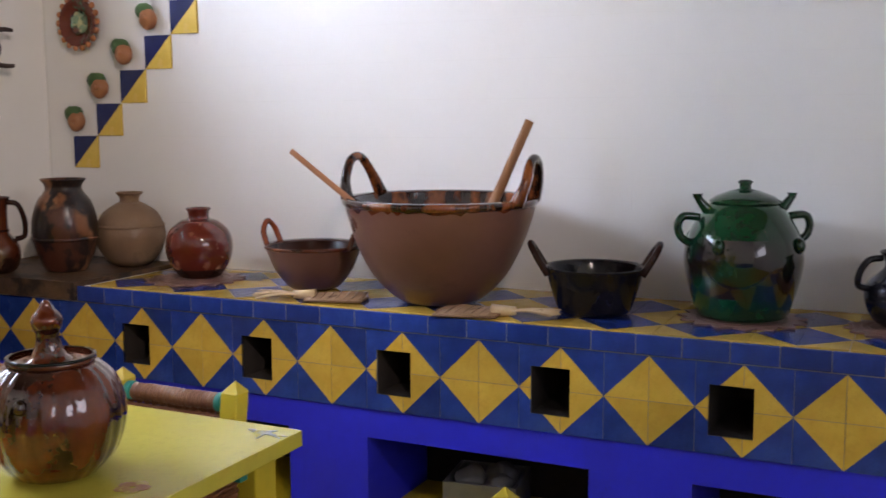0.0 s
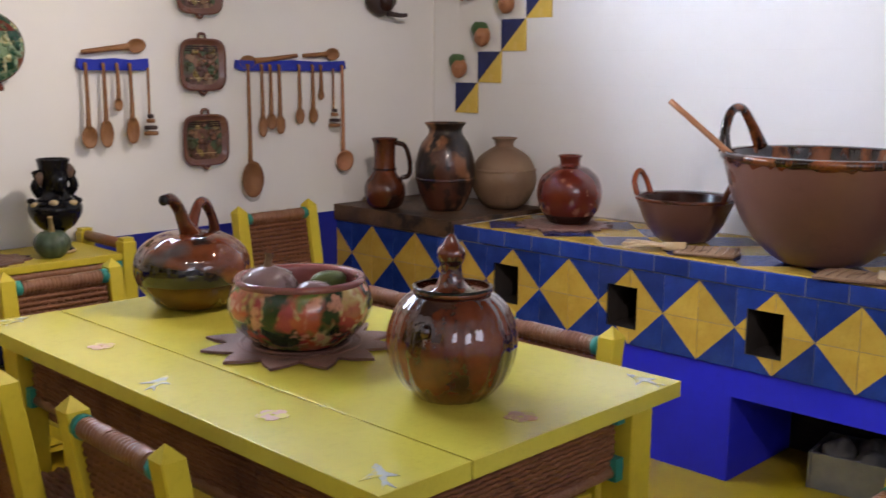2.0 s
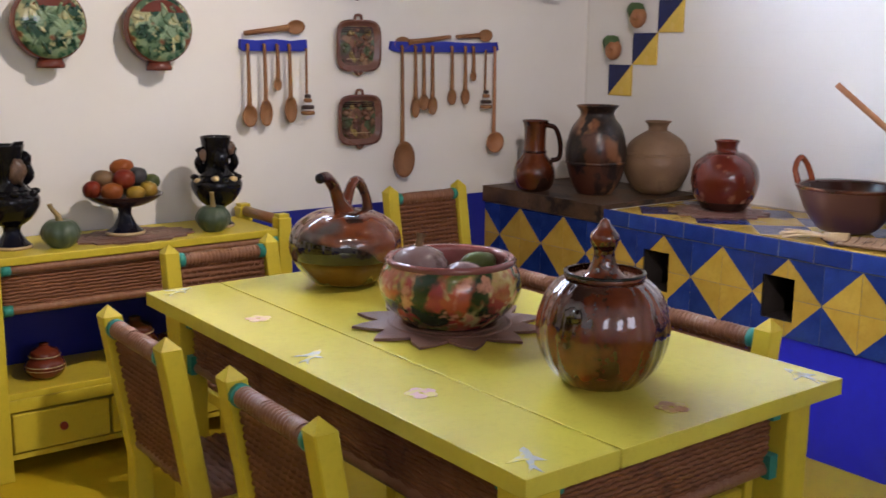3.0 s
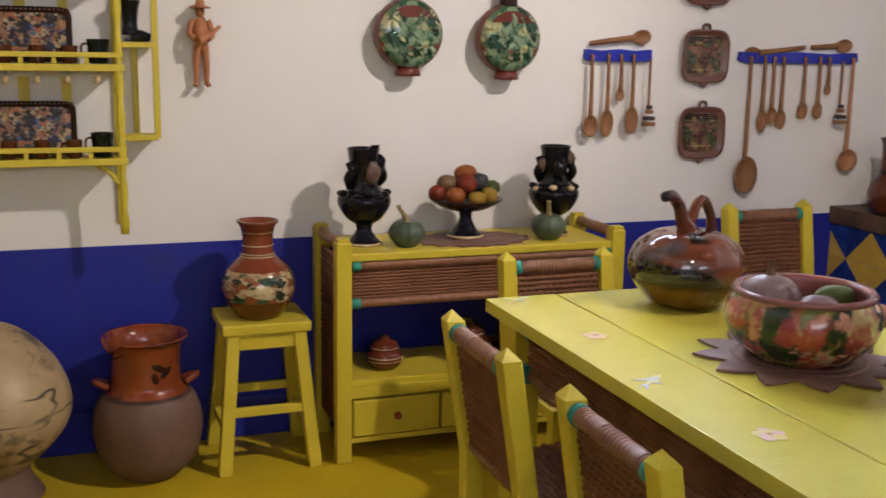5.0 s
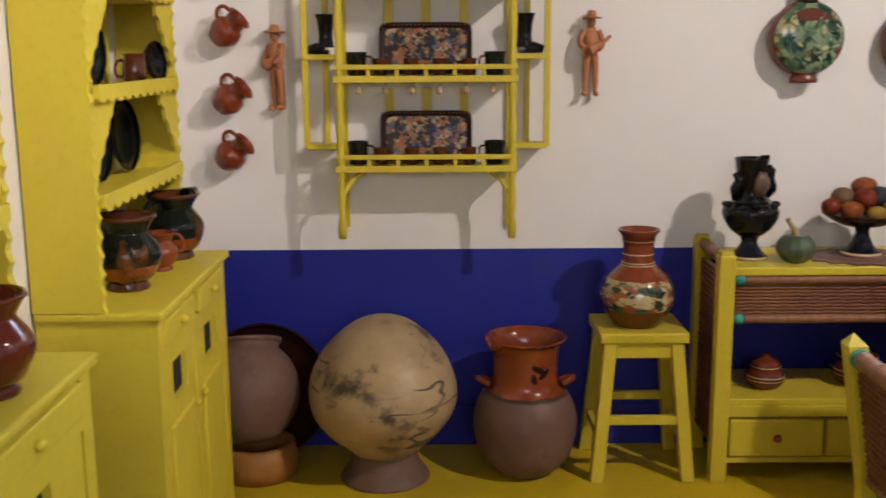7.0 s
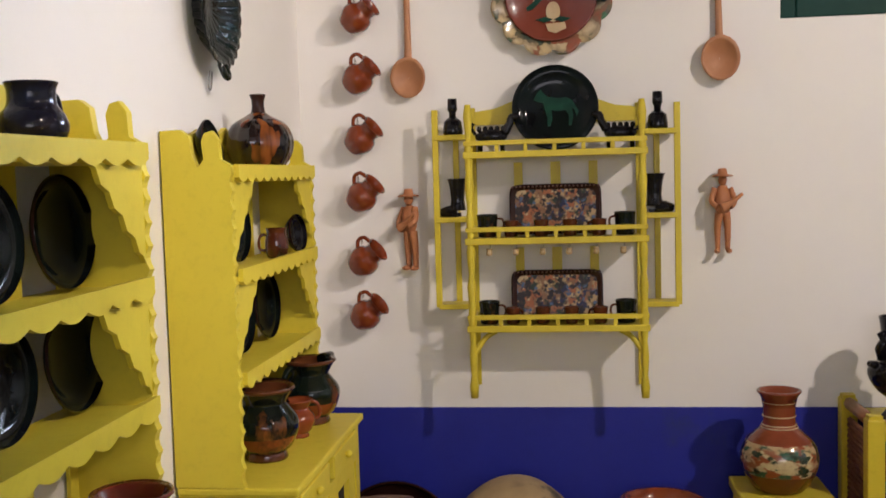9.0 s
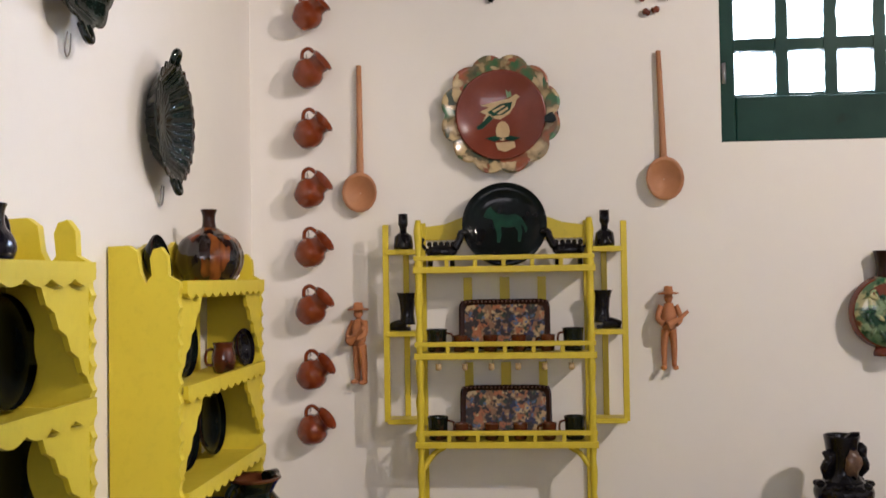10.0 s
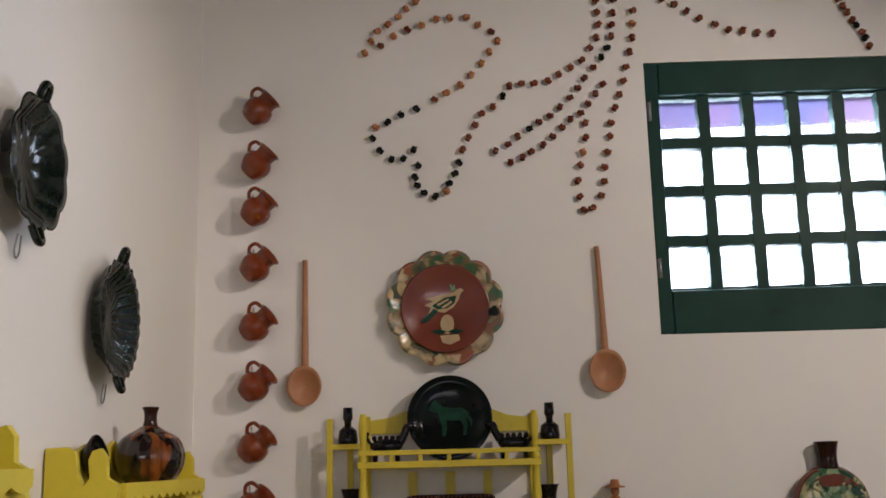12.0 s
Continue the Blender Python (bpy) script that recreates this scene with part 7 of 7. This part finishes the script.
bb = thing("clay_basin", "glossy brown clay basin on the floor by the cupboards", "basin", place(-0.60, 2.10, 0))
part("body", vessel([(0.09, 0), (0.12, 0.02), (0.17, 0.10), (0.19, 0.15)], 0.010), CLAY_RED, bb)

# ---- yellow hanging shelf ----
PX0, PX1, FY = -0.508, 0.056, 3.57
rackth = thing("hanging_shelf", "yellow painted hanging shelf with railed shelves and side wings", "shelf", pose(PX0, FY, 0))
LW = PX1 - PX0
DEP = NORTH - FY


def bar(name, x0, x1, y0, y1, z0, z1):
    part(name, boxed(x0, x1, y0, y1, z0, z1, bevel=0.002), YELLOW, rackth)


def turned_post(x, z0, z1, y):
    n = 26
    pr_ = [(0.0, z0)] + [(0.0125 + 0.0035 * math.sin(i * 2.1) * (1 if i % 4 else 0.2), z0 + (z1 - z0) * i / n) for i in range(n + 1)] + [(0.0, z1)]
    part("turned_post", lathe(pr_, 10, centre=(x, y, 0)), YELLOW, rackth)


for x in (0.0, LW):
    turned_post(x, 0.786, 1.762, 0.0)
    bar("back_post", x - 0.012, x + 0.012, DEP - 0.014, DEP - 0.002, 0.80, 1.76)
for z in (1.585, 1.300, 1.008):
    bar("shelf", -0.012, LW + 0.012, 0.0, DEP - 0.015, z + 0.004, z + 0.018)
    bar("shelf_edge", -0.018, LW + 0.018, -0.014, -0.001, z, z + 0.022)
    bar("rail", -0.016, LW + 0.016, -0.012, 0.002, z + 0.042, z + 0.058)
    for k in range(1, 6):
        x = LW * k / 6
        bar("baluster", x - 0.007, x + 0.007, -0.010, 0.002, z + 0.022, z + 0.042)
    for x in (0.0, LW):
        bar("side_rail", x - 0.007, x + 0.007, 0.012, DEP - 0.016, z + 0.042, z + 0.056)
    part("back_slat", boxed(0.14, 0.17, DEP - 0.012, DEP - 0.003, z + 0.02, z + 0.27), YELLOW, rackth) if z < 1.5 else None
    part("back_slat", boxed(LW / 2 - 0.017, LW / 2 + 0.017, DEP - 0.012, DEP - 0.003, z + 0.02, z + 0.27), YELLOW, rackth) if z < 1.5 else None
    part("back_slat", boxed(LW - 0.17, LW - 0.14, DEP - 0.012, DEP - 0.003, z + 0.02, z + 0.27), YELLOW, rackth) if z < 1.5 else None
pts = [(0, 0), (LW, 0), (LW, 0.045), (LW * 0.86, 0.055), (LW * 0.72, 0.085), (LW / 2, 0.10), (LW * 0.28, 0.085), (LW * 0.14, 0.055), (0, 0.045)]
part("back_crest", turned(prism(pts, 0, 0.010), Matrix(((1, 0, 0, 0), (0, 0, -1, DEP - 0.002), (0, 1, 0, 1.70), (0, 0, 0, 1)))), YELLOW, rackth)
for s, x in ((-1, 0.0), (1, LW)):
    xo = x + s * 0.118
    bar("wing_post", xo - 0.010, xo + 0.010, 0.060, 0.080, 1.085, 1.752)
    bar("wing_post", x + s * 0.058 - 0.010, x + s * 0.058 + 0.010, DEP - 0.014, DEP - 0.003, 1.085, 1.70)
    for z in (1.660, 1.383, 1.088):
        a, b = sorted((x + s * 0.013, xo))
        bar("wing_shelf", a, b, 0.055, DEP - 0.016, z - 0.010, z + 0.008)
    part("brace", tube([(x, 0.0, 0.93), (x - s * 0.04, 0.02, 0.985), (x - s * 0.075, 0.03, 1.006)], 0.010, 6), YELLOW, rackth)

tb = thing("horse_plate", "round black plate with a green horse on the top shelf", "plate", Matrix.Translation((-0.222, 3.672, 1.603 + 0.142)) @ pose(0, 0, 0, 82, 0, 0))
part("dish", lathe([(0.0, 0.0), (0.085, 0.0), (0.120, 0.010), (0.144, 0.026), (0.142, 0.030), (0.115, 0.015), (0.085, 0.007), (0.0, 0.007)], seg=44), PLATE_GREEN, tb)
part("painted_horse", prism([(-0.072, 0.030), (-0.060, 0.052), (-0.046, 0.066), (-0.042, 0.056), (-0.026, 0.040), (0.010, 0.034), (0.040, 0.036), (0.058, 0.024), (0.078, -0.012), (0.072, -0.030), (0.064, -0.006), (0.056, 0.002), (0.060, -0.026), (0.054, -0.058), (0.044, -0.058), (0.046, -0.026), (0.034, -0.006), (0.006, -0.010), (-0.012, -0.004), (-0.010, -0.034), (-0.016, -0.060), (-0.026, -0.060), (-0.026, -0.030), (-0.034, -0.004), (-0.040, 0.020), (-0.056, 0.022)], 0.0075, 0.010), HORSE_GREEN, tb, "green slip-painted horse")


def small_animal(x, flip):
    """A small black glazed four-legged animal figure in one mesh."""
    bm = ball((0, 0, 0.055), (0.055, 0.020, 0.024), seg=12, rings=8)
    for dx in (-0.036, 0.036):
        for dy in (-0.011, 0.011):
            tube([(dx, dy, 0.05), (dx * 1.05, dy, 0.0)], [0.009, 0.008], 6, bm)
    tube([(0.045, 0, 0.065), (0.062, 0, 0.095), (0.066, 0, 0.115)], [0.016, 0.013, 0.012], 8, bm)
    ball((0.076, 0, 0.118), (0.020, 0.011, 0.011), bm, 8, 6)
    for k in range(5):
        ball((-0.04 + k * 0.02, 0, 0.080), (0.009, 0.008, 0.010), bm, 6, 5)
    tube([(-0.052, 0, 0.062), (-0.066, 0, 0.085), (-0.058, 0, 0.10)], 0.006, 6, bm)
    solid("animal_figurine", bm, BLACK_GLAZE, "small black glazed animal figurine on the railed shelf", "figurine", place(x, 3.62, 1.603, 180 if flip else 0), "black figurines on the shelf")


small_animal(-0.435, False)
small_animal(-0.010, True)
for x, z in ((PX0 - 0.060, 1.668), (PX1 + 0.058, 1.668)):
    c = thing("candle_holder", "small black glazed candle holder with a square neck", "candle holder", place(x, 3.665, z), "black candle holders")
    part("base", lathe([(0.0, 0), (0.032, 0.0), (0.034, 0.012), (0.030, 0.045), (0.016, 0.058), (0.0, 0.058)], 20), BLACK_GLAZE, c)
    part("neck", lathe([(0.0, 0.056), (0.012, 0.056), (0.012, 0.075), (0.017, 0.085), (0.016, 0.122), (0.0, 0.122)], 12), BLACK_GLAZE, c)


def boot(x, z, s):
    """A black glazed ceramic boot."""
    bm = tube([(0, 0, 0.022), (0, 0, 0.06), (0, 0, 0.10), (0, 0, 0.130)], [0.028, 0.023, 0.027, 0.036], 12)
    tube([(0, 0, 0.020), (s * 0.035, 0, 0.018), (s * 0.062, 0, 0.013)], [0.024, 0.019, 0.012], 10, bm)
    box(bm, -0.020, 0.012, -0.014, 0.014, 0, 0.014)
    solid("ceramic_boot", bm, BLACK_GLAZE, "small black glazed ceramic boot on the wing shelf", "boot", place(x, 3.665, z), "black ceramic boots")


boot(PX0 - 0.050, 1.391, -1)
boot(PX1 + 0.045, 1.391, 1)


def flat_tray(z, label):
    t = thing("painted_tray", label, "tray", Matrix.Translation((-0.228, 3.695, z + 0.085)) @ pose(0, 0, 0, 80, 0, 0), "painted trays on the shelf")
    part("border", dish_form(oval(0.155, 0.086, 48, 9.0), 0.018, 0.94, flat=0.88), CLAY_DARK, t, "brown glazed border")
    part("picture", prism(oval(0.136, 0.068, 40, 9.0), 0.0086, 0.0105), TRAY_BLUE, t, "painted blue trees and flowers on cream")
    for k in range(22):
        for (a, b) in ((-0.145 + 0.29 * k / 21, 0.078), (-0.145 + 0.29 * k / 21, -0.078)):
            part("border_dot", ball((a, b, 0.0165), (0.0038, 0.0038, 0.002), seg=6, rings=4), TRAY_RIM, t)


flat_tray(1.322, "rectangular painted tray with flowers, leaning on the shelf")
flat_tray(1.030, "rectangular painted tray with dark trees, leaning on the shelf")
for z in (1.322, 1.030):
    for k, x in enumerate((-0.455, -0.375, -0.275, -0.180, -0.085, 0.0)):
        edge = k in (0, 5)
        kk = 1.0 if edge else 0.72
        c = thing("clay_mug", "small brown glazed mug standing behind the shelf rail" if not edge else "small green and brown mug at the shelf's end", "mug", place(x, 3.62 if edge else 3.61, z, 40 * k), "mugs on the hanging shelf")
        part("body", vessel([(0.028 * kk, 0), (0.032 * kk, 0.01), (0.033 * kk, 0.05 * kk), (0.036 * kk, 0.075 * kk)], 0.004, seg=20), POT_MIX if edge else CLAY_BROWN, c)
        part("handle", loop_handle((0.034 * kk, 0, 0.062 * kk), (0.032 * kk, 0, 0.02 * kk), (0.022 * kk, 0, 0), 0.004), CLAY_BROWN, c)
for k in range(6):
    x = PX0 + 0.06 + k * 0.088
    b = thing("tiny_cup", "tiny pale cup hanging below the middle shelf", "cup", place(x, 3.585, 1.262), "tiny cups under the shelf")
    part("cup", vessel([(0.006, 0), (0.010, 0.006), (0.009, 0.016), (0.011, 0.022)], 0.002, seg=10), CREAM_SLIP, b)
    part("hook", tube([(0, 0, 0.02), (0.004, 0, 0.030), (0, 0, 0.040)], 0.0015, 5), WIRE, b)

# dark stone slab over the stove's far corner
slab = []
for i in range(30):
    y = 2.98 + (S1 - 2.98) * i / 29
    slab.append((SX - 0.020 - 0.012 * noise.noise(Vector((y * 9, 1, 0))), y))
slab += [(EAST - 0.012, S1), (EAST - 0.012, 2.98)]
part("stone_end", turned(prism(slab, SZ - 0.058, SZ + 0.012), pose(-SX, -V0, 0)), STONE, stove, "worn dark brown stone slab at the corner")

# ---- stove tiles, last ----
ncol0 = math.ceil((V0 - S1) / T)
ncol1 = math.floor((V0 - S0) / T)
for c in range(ncol0 - 1, ncol1):
    yc = V0 - (c + 0.5) * T
    for r in (0, 1):
        zc = Z0 + (r + 0.5) * T - 0.002
        key = (c % 2, r)
        hit_ = [(a, b) for a, b in holes if a < yc + g and b > yc - g]
        m = Matrix.Translation((-0.0004, yc - V0, zc)) @ front_face
        if c < ncol0:
            bm = bmesh.new()
            for tri, mi in ((YTRI[key], 0), (BTRI[key], 1)):
                poly = clip_poly([SQ[i] for i in tri], 0, yc - S1 + 0.001, False)
                if len(poly) > 2:
                    prism(poly, 0, 0.008, bm, mi)
            stove_tile(finish(bm, "tile", [TY, TB]), m)
            continue
        if not hit_:
            stove_tile(front_mesh[key], m)
            continue
        a, b = hit_[0]
        u0, u1, v0, v1 = yc - b, yc - a, HZ0 - zc, HZ1 - zc
        bm = bmesh.new()
        for tri, mi in ((YTRI[key], 0), (BTRI[key], 1)):
            for poly in minus_rect([SQ[i] for i in tri], u0, u1, v0, v1):
                prism(poly, 0, 0.008, bm, mi)
        stove_tile(finish(bm, "tile", [TY, TB]), m)
zt = Z0 + 2 * T
trim = finish(boxed(-T / 2 + 0.0009, T / 2 - 0.0009, 0.0008, SZ - zt - 0.0008, 0, 0.013, bevel=0.003), "trim_tile", TB)
y = 2.975
while y > S0 + T:
    o = stove_tile(trim, Matrix.Translation((-0.0004, y - T / 2 - V0, zt)) @ front_face)
    o.name = "trim_tile"
    y -= T
up_face = Matrix(((0, 1, 0, 0), (-1, 0, 0, 0), (0, 0, 1, 0), (0, 0, 0, 1)))   # local x -> -y, y -> x
for c in range(math.ceil((V0 - 2.975) / T), ncol1):
    for r in range(4):
        key = (c % 2, (r + 1) % 2)
        stove_tile(front_mesh[key], Matrix.Translation((0.012 + (r + 0.5) * T + 0.004, -(c + 0.5) * T, SZ - 0.0078)) @ up_face)
bm = boxed(SX + 0.0165 + 4 * T, EAST - 0.011, S0, 2.975, SZ - 0.0078, SZ - 0.0005)
part("back_strip", turned(bm, pose(-SX, -V0, 0)), TILE_YELLOW, stove, "narrow strip of cut tiles along the wall")
